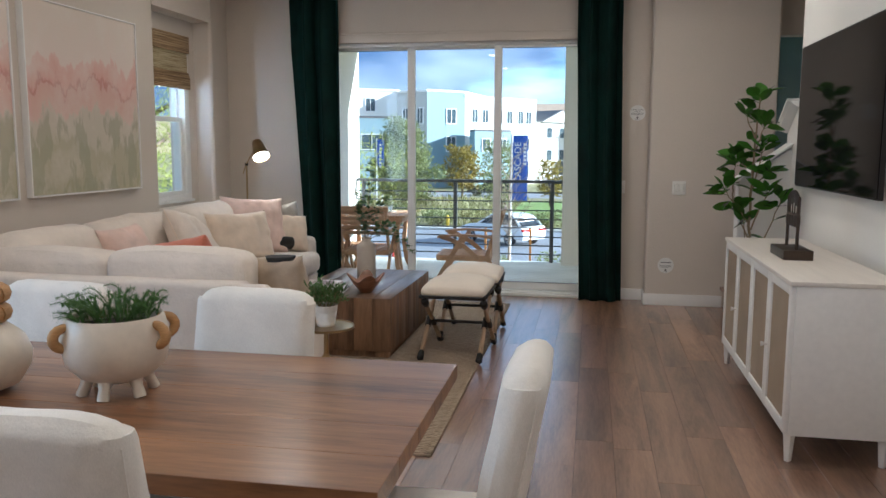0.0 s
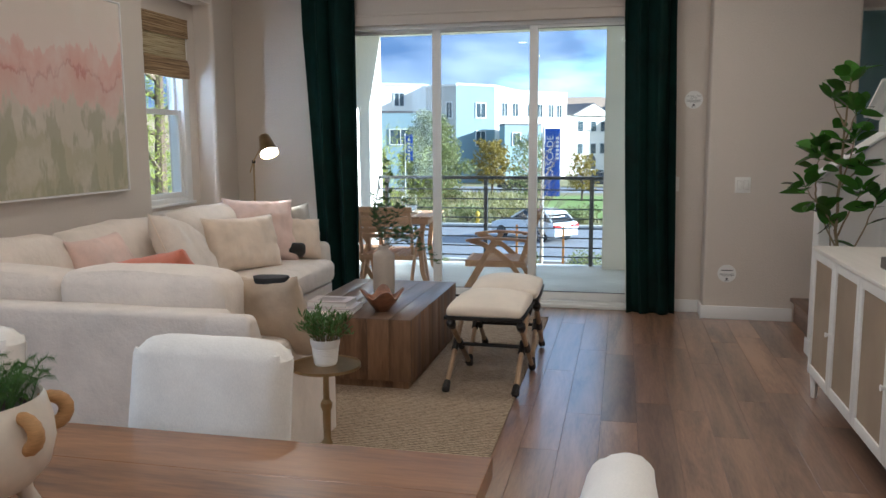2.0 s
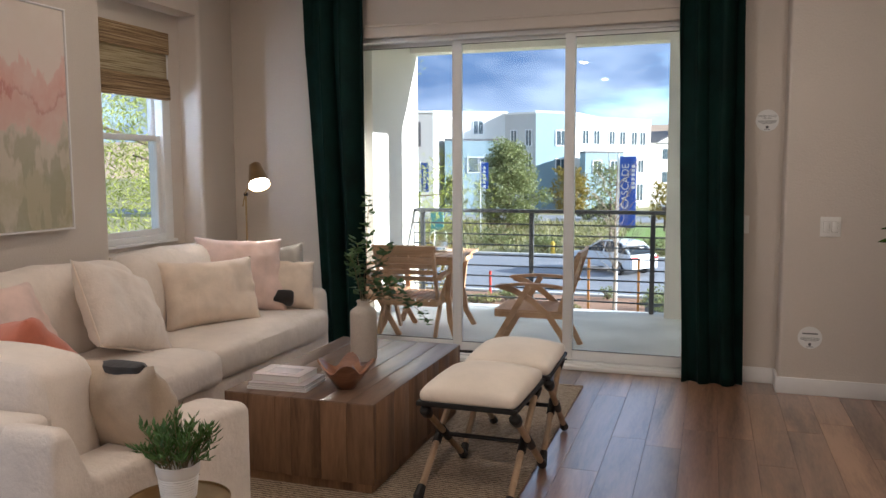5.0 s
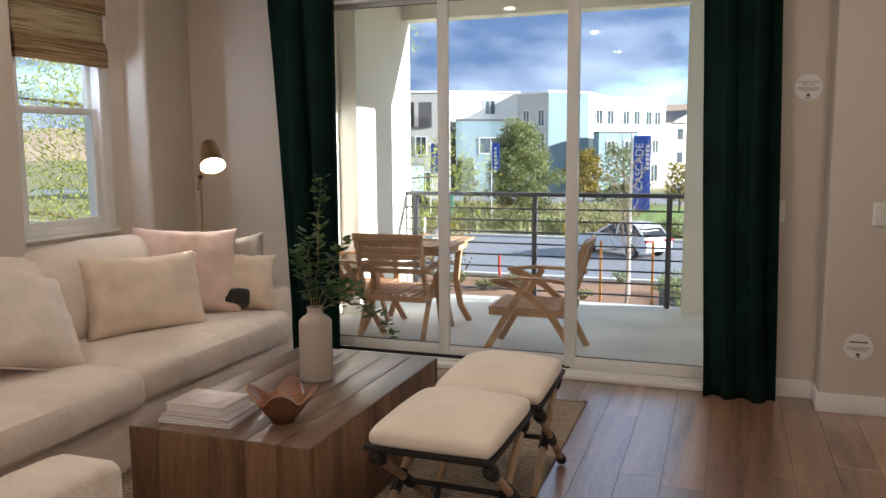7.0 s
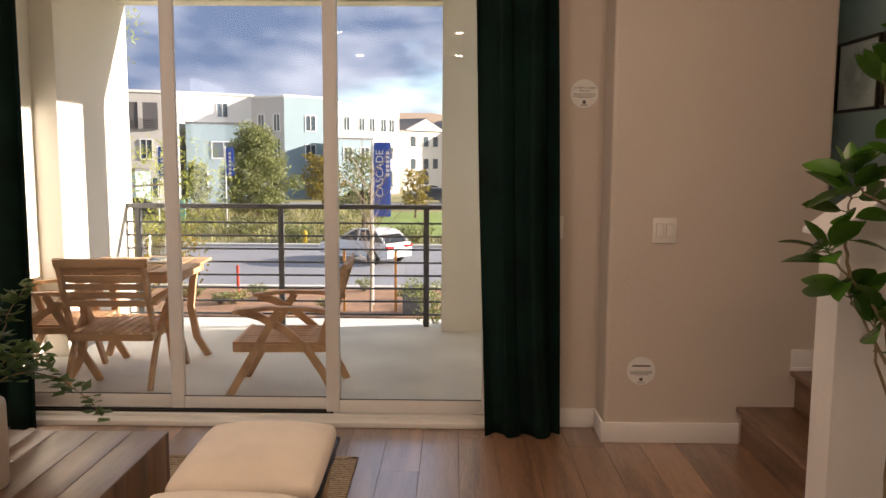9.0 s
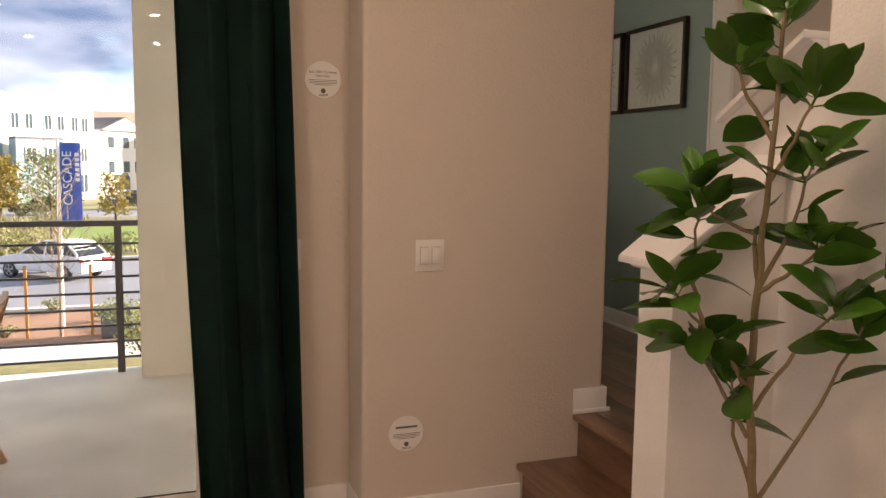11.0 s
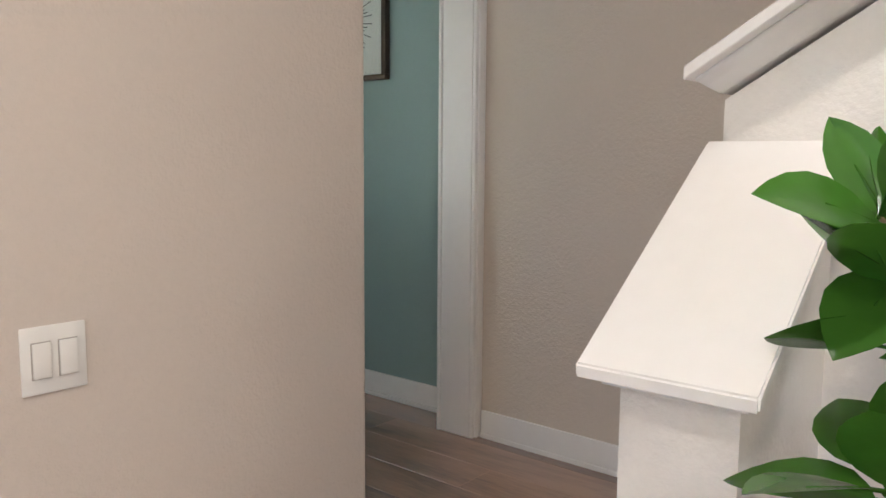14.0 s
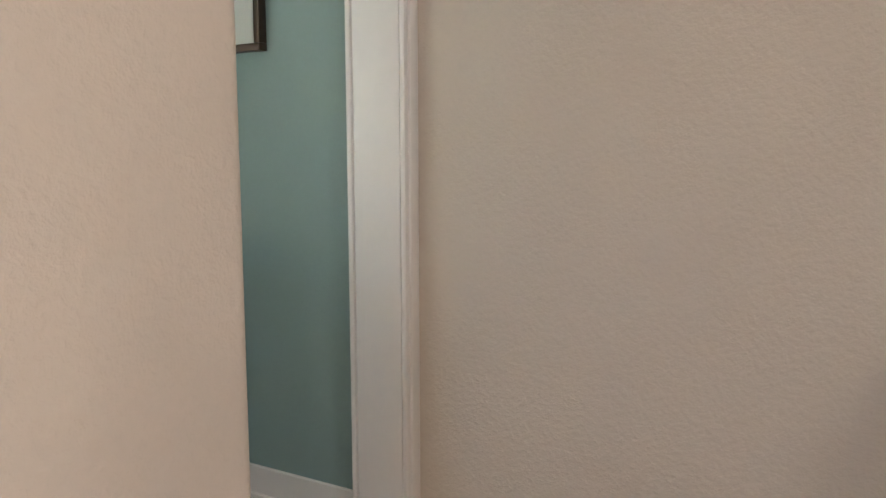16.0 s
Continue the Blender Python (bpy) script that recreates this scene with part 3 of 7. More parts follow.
# niche window: white casing, two sashes
win = thing("window_1", pose(NX, 0, 0), "white single-hung window with a raised woven shade", "window", kind="structure")
bm = bmesh.new()
box(bm, -0.12, W0, WZ0, 0.012, W0 + 0.045, WZ1, 0.004)
box(bm, -0.12, W1 - 0.085, WZ0, 0.012, W1, WZ1, 0.004)
box(bm, -0.12, W0 + 0.045, WZ1 - 0.045, 0.011, W1 - 0.085, WZ1, 0.004)
box(bm, -0.12, W0 + 0.045, WZ0, 0.011, W1 - 0.085, WZ0 + 0.04, 0.004)
part("window_frame", bm, M["vinyl"], win)
for z0, z1, x in ((WZ0 + 0.04, 1.69, -0.045), (1.65, WZ1 - 0.045, -0.08)):
    bm = bmesh.new()
    y0, y1 = W0 + 0.045, W1 - 0.085
    box(bm, x, y0, z0, x + 0.03, y0 + 0.04, z1, 0.003)
    box(bm, x, y1 - 0.04, z0, x + 0.03, y1, z1, 0.003)
    box(bm, x, y0 + 0.04, z0, x + 0.029, y1 - 0.04, z0 + 0.04, 0.003)
    box(bm, x, y0 + 0.04, z1 - 0.04, x + 0.029, y1 - 0.04, z1, 0.003)
    s = part("sash", bm, M["vinyl"], win)
    g = part("pane", B(x + 0.012, y0 + 0.03, z0 + 0.03, x + 0.016, y1 - 0.03, z1 - 0.03), M["glass"], s, "clear window glass")
    g.visible_shadow = False
part("window_sill", B(0.0, W0 - 0.02, WZ0 - 0.022, 0.03, W1 + 0.02, WZ0, 0.004), M["vinyl"], win)

win2 = thing("window_2", pose(-3.62, 0, 0), "white framed window beside the dining table", "window", kind="structure")
bm = bmesh.new()
for y in (0.3, 1.17, 2.05):
    box(bm, -0.05, y, 0.75, 0.02, y + 0.05 + (0.03 if y == 1.17 else 0), 2.45, 0.004)
for z in (0.75, 2.40):
    box(bm, -0.049, 0.35, z, 0.019, 2.05, z + 0.05, 0.004)
part("window_frame", bm, M["vinyl"], win2)
for y0, y1 in ((0.35, 1.17), (1.25, 2.05)):
    g = part("pane", B(-0.02, y0 - 0.01, 0.79, -0.015, y1 + 0.01, 2.41), M["glass"], win2, "clear window glass")
    g.visible_shadow = False

# added lamp in the window opening, stands in for sky light
day = bpy.data.lights.new("window_fill_lamp", "AREA")
day.shape, day.size, day.size_y, day.energy, day.color = "RECTANGLE", 1.6, 1.55, 5.5, (0.80, 0.90, 1.0)
day_lamp = new("window_fill_lamp", day)
day_lamp.matrix_basis = pose(-3.57, 1.20, 1.60, 0, -90, 0)
# added strip lamp out of view beside the sash, brightens reveal and corner wall
day = bpy.data.lights.new("niche_fill_lamp", "AREA")
day.shape, day.size, day.size_y, day.energy, day.color = "RECTANGLE", 0.05, 0.95, 20.0, (0.74, 0.87, 1.0)
day_lamp = new("niche_fill_lamp", day)
day_lamp.matrix_basis = look((-3.69, 6.165, 1.48), (-2.69, 7.0, 1.48))

# baseboards
def baseboard(name, x0, y0, x1, y1, z=0.0, h=0.105):
    bm = bmesh.new()
    box(bm, x0, y0, z, x1, y1, z + h, 0.003)
    return structure(name, bm, M["white_paint"], "white painted square baseboard", "baseboard")


baseboard("baseboard_switch", JOG_X - 0.014, JOG_Y - 0.014, 1.19, JOG_Y)
baseboard("baseboard_jog", JOG_X - 0.014, JOG_Y, JOG_X, DOOR_Y - 0.014)
baseboard("baseboard_door", OPEN_R + 0.02, DOOR_Y - 0.014, JOG_X, DOOR_Y)
baseboard("baseboard_corner", -3.63, DOOR_Y - 0.014, OPEN_L - 0.02, DOOR_Y)
baseboard("baseboard_west", WEST, SOUTH, WEST + 0.014, N1 - 0.05)
baseboard("baseboard_east", EAST - 0.014, SOUTH, EAST, 6.315)
baseboard("baseboard_pony", 1.10, 6.301, EAST - 0.014, 6.315)
baseboard("baseboard_pony_end", 1.086, 6.301, 1.10, 6.489)
baseboard("baseboard_step", 1.433, JOG_Y - 0.014, EDGE_X + 0.014, JOG_Y, LAND)
baseboard("baseboard_edge", EDGE_X, JOG_Y, EDGE_X + 0.014, 7.79, LAND)
baseboard("baseboard_landing", 2.491, 3.6, 2.505, 7.765, LAND, 0.105)
baseboard("baseboard_green", 2.606, 7.95, 2.62, 9.69, LAND, 0.105)
bm = bmesh.new()
box(bm, 2.486, 3.6, LAND, 2.491, 7.765, LAND + 0.018, 0.002)
box(bm, 2.594, 7.95, LAND, 2.606, 9.69, LAND + 0.018, 0.002)
box(bm, 1.426, JOG_Y - 0.026, LAND, EDGE_X + 0.026, JOG_Y - 0.014, LAND + 0.018, 0.003)
structure("trim_shoe", bm, M["white_paint"], "white shoe moulding along the landing baseboards", "trim")

# two entry steps up to the landing
stair = thing("stair_1", pose(0, 0, 0), "two brown wooden steps up to the landing", "stairs", kind="structure")
part("riser", B(1.205, 6.475, 0.0, 1.45, JOG_Y, 0.164), M["step"], stair)
part("tread", B(1.171, 6.478, 0.164, 1.47, JOG_Y - 0.002, 0.192, 0.008), M["step"], stair)
part("riser", B(1.462, 6.475, 0.192, 1.70, JOG_Y, LAND - 0.03), M["step"], stair)
part("nosing", B(1.429, 6.478, LAND - 0.028, 1.53, JOG_Y - 0.002, LAND, 0.008), M["step"], stair)

# balcony
structure("balcony_floor", B(-3.6, 7.86, -0.32, 0.6, 10.72, -0.10), M["concrete"], "grey speckled concrete balcony floor", "balcony floor")
bm = bmesh.new()
box(bm, -3.62, 7.86, -0.4, -3.36, 9.42, 2.9)
box(bm, -3.62, 9.42, -0.4, -3.18, 10.72, 2.9)
structure("balcony_wall_west", bm, M["stucco"], "cream stucco balcony side wall with a pier", "wall")
structure("balcony_pier", B(-0.36, 10.40, -0.4, 0.10, 10.72, 2.9), M["stucco"], "cream stucco corner pier of the balcony", "pier")
structure("balcony_wall_east", B(0.10, 7.86, -0.4, 0.25, 10.72, 1.0), M["stucco"], "cream stucco balcony parapet", "wall")
bm = bmesh.new()
box(bm, -3.62, 7.86, 2.88, 0.25, 10.72, 3.05)
box(bm, -3.18, 10.50, 2.74, -0.36, 10.72, 2.88)
structure("balcony_ceiling", bm, M["stucco"], "cream stucco balcony soffit", "ceiling")

rail = thing("balcony_railing", pose(0, 10.60, -0.10), "dark grey steel balcony railing with thin horizontal bars", "railing")
bm = bmesh.new()
box(bm, -3.18, -0.03, 1.06, -0.36, 0.03, 1.10, 0.004)
part("top_rail", bm, M["rail"], rail)
for x in (-3.08, -1.80, -0.50):
    part("post", B(x - 0.025, -0.02, 0.0, x + 0.025, 0.02, 1.06, 0.003), M["rail"], rail)
for k in range(8):
    z = 0.10 + k * 0.118
    part("bar", B(-3.18, -0.008, z, -0.36, 0.008, z + 0.016), M["rail"], rail)
# unseen roof, its height chosen so the sun clears it to the pine
structure("house_upper", B(-3.62, -3.2, 3.255, 3.2, 9.80, 3.6), M["stucco"], "plain unseen stucco roof slab above the room", "wall")

# ---- living room: sectional sofa ----
sofa = thing("sectional_sofa", pose(0, 0, 0), "cream slipcovered L-shaped sectional sofa with loose cushions", "sofa")
part("base", padded(-3.44, 3.98, 0.03, -2.47, 6.92, 0.30, 0.03, 0.006, seed=1), M["sofa"], sofa)
part("base", padded(-2.47, 3.62, 0.03, -1.55, 4.42, 0.30, 0.03, 0.006, seed=2), M["sofa"], sofa)
part("skirt", padded(-2.49, 4.45, 0.012, -2.462, 6.93, 0.28, 0.01, 0.004, seed=3), M["sofa"], sofa)
part("wall_back", padded(-3.46, 3.60, 0.03, -3.24, 7.06, 0.74, 0.05, 0.01, seed=4), M["sofa"], sofa)
part("arm", padded(-3.30, 6.90, 0.03, -2.53, 7.10, 0.60, 0.045, 0.01, seed=5), M["sofa"], sofa)
bm = padded(-3.40, 3.56, 0.015, -1.66, 3.68, 0.768, 0.025, 0.004, seed=6)
part("return_back", bm, M["sofa"], sofa)


def soft_run(x0, x1, stations, r=0.035, n=5):
    """An upholstered arm along y with a rounded top: stations of y, top height and inset."""
    bm = bmesh.new()
    rings = []
    for y, top, e in stations:
        ring = [(x0 + e, 0.015)]
        for k in range(n + 1):
            t = math.pi / 2 * k / n
            ring.append((x0 + e + r - r * math.cos(t), top - e - r + r * math.sin(t)))
        for k in range(n + 1):
            t = math.pi / 2 * k / n
            ring.append((x1 - e - r + r * math.sin(t), top - e - r + r * math.cos(t)))
        ring.append((x1 - e, 0.015))
        rings.append([bm.verts.new((x + 0.004 * noise.noise(Vector((y * 6, z * 6, x))), y, z)) for x, z in ring])
    for p, q in zip(rings, rings[1:]):
        for k in range(len(p)):
            j = (k + 1) % len(p)
            bm.faces.new((p[k], p[j], q[j], q[k]))
    bm.faces.new(rings[0][::-1])
    bm.faces.new(rings[-1])
    return bm


ARM = [(3.545, 0.745, 0.02), (3.555, 0.762, 0.006), (3.57, 0.772, 0), (3.60, 0.768, 0), (3.62, 0.735, 0), (3.645, 0.678, 0), (3.668, 0.632, 0), (3.70, 0.608, 0), (3.78, 0.60, 0), (3.92, 0.598, 0), (4.10, 0.612, 0), (4.25, 0.618, 0), (4.38, 0.612, 0), (4.43, 0.604, 0), (4.455, 0.60, 0.008), (4.47, 0.595, 0.025)]
part("arm", soft_run(-1.72, -1.515, ARM), M["sofa"], sofa, smooth=60)
for k, (x0, y0, x1, y1) in enumerate(((-3.28, 5.62, -2.43, 6.92), (-3.28, 4.42, -2.40, 5.60), (-3.26, 3.76, -2.42, 4.40), (-2.41, 3.76, -1.70, 4.46))):
    part("seat_cushion", padded(x0, y0, 0.29, x1, y1, 0.475, 0.055, 0.018, seed=10 + k, puff_top=0.03, wrinkle=0.012), M["sofa"], sofa)
for k, (y0, y1, top) in enumerate(((5.74, 6.92, 0.93), (4.62, 5.72, 0.92), (3.80, 4.60, 0.93))):
    bm = padded(-3.30, y0, 0.46, -3.04, y1, top, 0.085, 0.03, seed=20 + k, wrinkle=0.02)
    for v in bm.verts:
        v.co.x += -0.12 * (v.co.z - 0.46) + 0.03
    part("back_cushion", bm, M["sofa"], sofa)
for k, (x0, x1) in enumerate(((-2.48, -1.73), (-3.24, -2.50))):
    bm = padded(x0, 3.72, 0.46, x1, 3.95, (0.885, 0.865)[k], 0.05, 0.03, seed=30 + k, wrinkle=0.016)
    for v in bm.verts:
        v.co.y += -0.10 * (v.co.z - 0.46) + 0.02
    part("back_cushion", bm, M["sofa"], sofa)


def pillow(label, at, sx, sy, material, seed, trim=None, thick=0.235):
    ob = thing("throw_pillow", at, label, "pillow", "pillows on the sofa")
    part("cover", cushion(sx * 1.07, sy * 1.07, thick, soft=0.46, n=26, seed=seed, wrinkle=0.022, pinch=0.11), material, ob, smooth=80)
    if trim:
        bm = bmesh.new()
        n = 40
        pts = [(sx * 0.525 * max(-1, min(1, 1.5 * math.cos(2 * math.pi * k / n))) * 0.985, sy * 0.525 * max(-1, min(1, 1.5 * math.sin(2 * math.pi * k / n))) * 0.985, 0) for k in range(n + 1)]
        tube(bm, pts, 0.004, 5)
        part("piping", bm, trim, ob)
    return ob


pillow("oat linen pillow with a flanged lower edge", pose(-2.87, 6.166, 0.685, 71, 1.5, 64), 0.62, 0.41, M["linen"], 1)
pillow("cream linen pillow with a sewn edge leaning on the sofa back", pose(-2.85, 5.359, 0.715, 58, 17, 92), 0.53, 0.47, M["sofa"], 2, M["linen"])
pillow("blush washed cotton pillow in the sofa corner", pose(-2.93, 6.61, 0.735, 69, 4, 50), 0.57, 0.50, M["blush"], 3)
pillow("grey linen pillow against the sofa arm", pose(-2.84, 6.86, 0.69, 66, -8, 36), 0.48, 0.42, M["greycloth"], 4)
d = pillow("beige woven pillow with a black lower patch", pose(-2.72, 6.86, 0.645, 66, 6, 42), 0.36, 0.34, M["linen"], 5)
part("patch", cushion(0.20, 0.10, 0.225, seed=9), M["blackcloth"], d, "black fabric patch", at=pose(-0.07, -0.11, 0.012))
pillow("coral red cotton pillow lying in the sofa corner", pose(-2.27, 4.15, 0.725, 56, 12, 172), 0.50, 0.40, M["coral"], 6)
pillow("pale blush pillow leaning on the sofa back", pose(-2.98, 4.75, 0.70, 62, 0, 95), 0.46, 0.44, M["blush"], 7)
t = pillow("taupe linen pillow with a dark corner band", pose(-1.66, 3.98, 0.675, 70, 4, 168), 0.44, 0.37, M["taupe"], 8, None, 0.17)
part("band", cushion(0.19, 0.045, 0.045, seed=3), M["blackcloth"], t, "black corner band", at=pose(-0.10, 0.178, 0.0))
pillow("small beige fringed pillow behind the return back", pose(-2.75, 4.12, 0.62, 58, 0, 178), 0.44, 0.36, M["linen"], 11)

# ---- rug ----
bm = bmesh.new()
RX0, RX1, RY0, RY1 = -3.1, -0.705, 3.49, 7.17
box(bm, RX0, RY0, 0.0, RX1, RY1, 0.010, 0.003)
rug = thing("area_rug", pose(0, 0, 0), "flat woven natural jute rug with a bound edge", "rug")
m_, nd, ln, b_ = nodes_of("jute")
v_ = coords(nd, ln)
wv = nd.new("ShaderNodeTexWave")
wv.bands_direction = "Y"
wv.inputs["Scale"].default_value, wv.inputs["Distortion"].default_value, wv.inputs["Detail"].default_value = 15.0, 3.5, 2.0
wv.inputs["Detail Scale"].default_value = 4.0
ln.new(v_, wv.inputs["Vector"])
nf = noise_of(nd, ln, v_, 55.0, 4.0)
mx = nd.new("ShaderNodeMath")
mx.operation = "MULTIPLY_ADD"
mx.inputs[1].default_value = 0.7
ln.new(nf, mx.inputs[0])
ln.new(wv.outputs["Fac"], mx.inputs[2])
rp = ramp_of(nd, [(0.25, (0.13, 0.088, 0.055)), (0.9, (0.42, 0.315, 0.21)), (1.3, (0.52, 0.41, 0.29))])
ln.new(mx.outputs[0], rp.inputs["Fac"])
ln.new(rp.outputs["Color"], b_.inputs["Base Color"])
b_.inputs["Roughness"].default_value = 0.95
bump_to(nd, ln, mx.outputs[0], b_, 0.9, 0.009)
M["jute"] = m_
part("weave", bm, M["jute"], rug)
bm = bmesh.new()
for a in ((RX1 - 0.03, RY0, RX1 + 0.004, RY1), (RX0, RY0 - 0.004, RX1 + 0.004, RY0 + 0.03), (RX0, RY1 - 0.03, RX1 + 0.004, RY1 + 0.004)):
    box(bm, a[0], a[1], 0.0, a[2], a[3], 0.0125, 0.003)
part("binding", bm, M["jute"], rug)

# ---- coffee table: a block of reclaimed boards ----
CX0, CX1, CY0, CY1, CH = -2.055, -1.30, 5.085, 6.355, 0.41
ctab = thing("coffee_table", pose(0, 0, 0.0125), "brown reclaimed pine block coffee table with a plinth", "coffee table")
part("plinth", B(CX0 + 0.02, CY0 + 0.02, 0, CX1 - 0.02, CY1 - 0.02, 0.07), M["pine"], ctab)
xs = [CX0, -1.93, -1.79, -1.71, -1.56, -1.43, CX1]
for a, c in zip(xs, xs[1:]):
    part("front_board", B(a + 0.001, CY0, 0.045, c - 0.001, CY0 + 0.03, CH - 0.004, 0.002), M["pine"], ctab)
    part("back_board", B(a + 0.001, CY1 - 0.03, 0.045, c - 0.001, CY1, CH - 0.004, 0.002), M["pine"], ctab)
    part("top_board", B(a + 0.0012, CY0 + 0.002, CH - 0.03, c - 0.0012, CY1 - 0.002, CH, 0.002), M["pine_top"], ctab)
ys = [CY0 + 0.03, 5.33, 5.52, 5.78, 5.97, 6.16, CY1 - 0.03]
for a, c in zip(ys, ys[1:]):
    part("side_board", B(CX1 - 0.03, a + 0.001, 0.045, CX1, c - 0.001, CH - 0.004, 0.002), M["pine"], ctab)
    part("side_board", B(CX0, a + 0.001, 0.045, CX0 + 0.03, c - 0.001, CH - 0.004, 0.002), M["pine"], ctab)
TOP = CH + 0.0125


def book(x, y, z, w, d, h, rz, cover, label, art=False):
    ob = thing("book", pose(x, y, z, 0, 0, rz), label, "book", "books on the coffee table")
    part("cover", B(-w / 2, -d / 2, 0, w / 2, d / 2, 0.003, 0.001), cover, ob)
    part("cover", B(-w / 2, -d / 2, h - 0.003, w / 2, d / 2, h, 0.001), cover, ob)
    part("spine", B(-w / 2, -d / 2, 0.003, -w / 2 + 0.003, d / 2, h - 0.003), cover, ob)
    part("page_block", B(-w / 2 + 0.003, -d / 2 + 0.004, 0.003, w / 2 - 0.004, d / 2 - 0.004, h - 0.003), M["paper"], ob)
    if art:
        part("picture", B(-w * 0.3, -d * 0.3, h, w * 0.32, d * 0.25, h + 0.0006), M["blush_grey"], ob, "muted photograph on the cover")
    return ob


M["blush_grey"] = simple("muted_print", (0.36, 0.29, 0.29), 0.4, grain=9, vary=0.5, bump=0.0)
M["mauve"] = simple("mauve_cover", (0.55, 0.48, 0.47), 0.4, vary=0.05, bump=0.02)
M["lilac"] = simple("lilac_cover", (0.48, 0.43, 0.44), 0.4, vary=0.05, bump=0.02)
book(-1.83, 5.275, TOP, 0.30, 0.235, 0.014, 4, M["paper"], "large white softcover book at the bottom of the stack")
book(-1.83, 5.275, TOP + 0.014, 0.29, 0.225, 0.016, 3, M["lilac"], "pale grey hardcover book in the stack")
book(-1.845, 5.285, TOP + 0.030, 0.25, 0.19, 0.034, 1, M["mauve"], "thick mauve picture book on top of the stack", True)

# wavy wooden bowl
bm = bmesh.new()
n, lev = 40, 9
rows = []
for s in (1, 0):
    for k in range(lev + 1):
        f = k / lev
        f = f if s else 1 - f
        row = []
        for a in range(n):
            th = 2 * math.pi * a / n
            wave = math.cos(4 * th + 0.5 * math.sin(th))
            r = 0.042 + 0.075 * f ** 0.9 * (1 + 0.26 * wave * f * f) - (0 if s else 0.009)
            z = 0.012 + 0.095 * f ** 1.2 + 0.028 * wave * f ** 3 if not (s and k == 0) else 0.0
            z += 0.0 if s else 0.006
            row.append(bm.verts.new((r * math.cos(th), r * math.sin(th), z)))
        rows.append(row)
for a, c in zip(rows, rows[1:]):
    for k in range(n):
        bm.faces.new((a[k], a[(k + 1) % n], c[(k + 1) % n], c[k]))
bm.faces.new(rows[0][::-1])
bm.faces.new(rows[-1])
solo("decor_bowl", bm, M["bowlwood"], "carved reddish-brown wooden bowl with a wavy rim", "bowl", at=pose(-1.535, 5.31, TOP, 0, 0, 20), smooth=70)

# bottle vase with sprigs
vase = thing("vase", pose(-1.685, 5.845, TOP), "speckled stoneware bottle vase holding leafy sprigs", "vase")
bm = bmesh.new()
lathe(bm, [(0.066, 0), (0.072, 0.008), (0.0725, 0.255), (0.070, 0.266), (0.050, 0.284), (0.037, 0.291), (0.034, 0.298), (0.034, 0.315), (0.038, 0.322), (0.034, 0.325), (0.029, 0.31), (0.029, 0.28)], 32)
part("body", bm, M["speckle"], vase, smooth=50)
rs = random.Random(5)
stems, leaves = bmesh.new(), bmesh.new()


def small_leaf(bm, p, d, size, up=Vector((0, 0, 1)), wide=0.5):
    d = d.normalized()
    side = d.cross(up)
    side = side.normalized() if side.length > 1e-3 else Vector((1, 0, 0))
    nrm = side.cross(d)
    a, c = p + d * size * 0.45 + side * size * wide / 2 - nrm * size * 0.06, p + d * size * 0.45 - side * size * wide / 2 - nrm * size * 0.06
    mid, tip = p + d * size * 0.5 + nrm * size * 0.04, p + d * size
    vs = [bm.verts.new(q) for q in (p, a, mid, c, tip)]
    bm.faces.new((vs[0], vs[1], vs[2]))
    bm.faces.new((vs[0], vs[2], vs[3]))
    bm.faces.new((vs[1], vs[4], vs[2]))
    bm.faces.new((vs[2], vs[4], vs[3]))


for ax, ay, ln_, droop in ((0.03, 0.02, 0.62, 0.02), (-0.05, 0.05, 0.40, 0.05), (0.22, -0.04, 0.42, 0.30), (0.12, 0.06, 0.46, 0.12), (-0.02, -0.10, 0.36, 0.06), (0.32, 0.04, 0.36, 0.42)):
    pts = []
    for k in range(12):
        f = k / 11
        pts.append(Vector((ax * f * 1.1 + rs.uniform(-.006, .006), ay * f + rs.uniform(-.006, .006), 0.28 + ln_ * f - droop * f * f)))
    tube(stems, pts, [0.0035 * (1 - 0.6 * k / 11) for k in range(12)], 5)
    for k in range(3, 12):
        for s in range(6):
            th = rs.uniform(0, 6.28)
            dr = Vector((math.cos(th), math.sin(th), rs.uniform(-0.3, 0.9)))
            q = pts[k] + Vector((rs.uniform(-.01, .01), rs.uniform(-.01, .01), rs.uniform(-.02, .02)))
            small_leaf(leaves, q + dr * 0.006, dr, rs.uniform(0.034, 0.056), wide=0.8)
part("sprig", stems, M["stem"], vase, "thin brown stems")
part("foliage", leaves, M["sprig"], vase, "small dark green leaves", smooth=None)

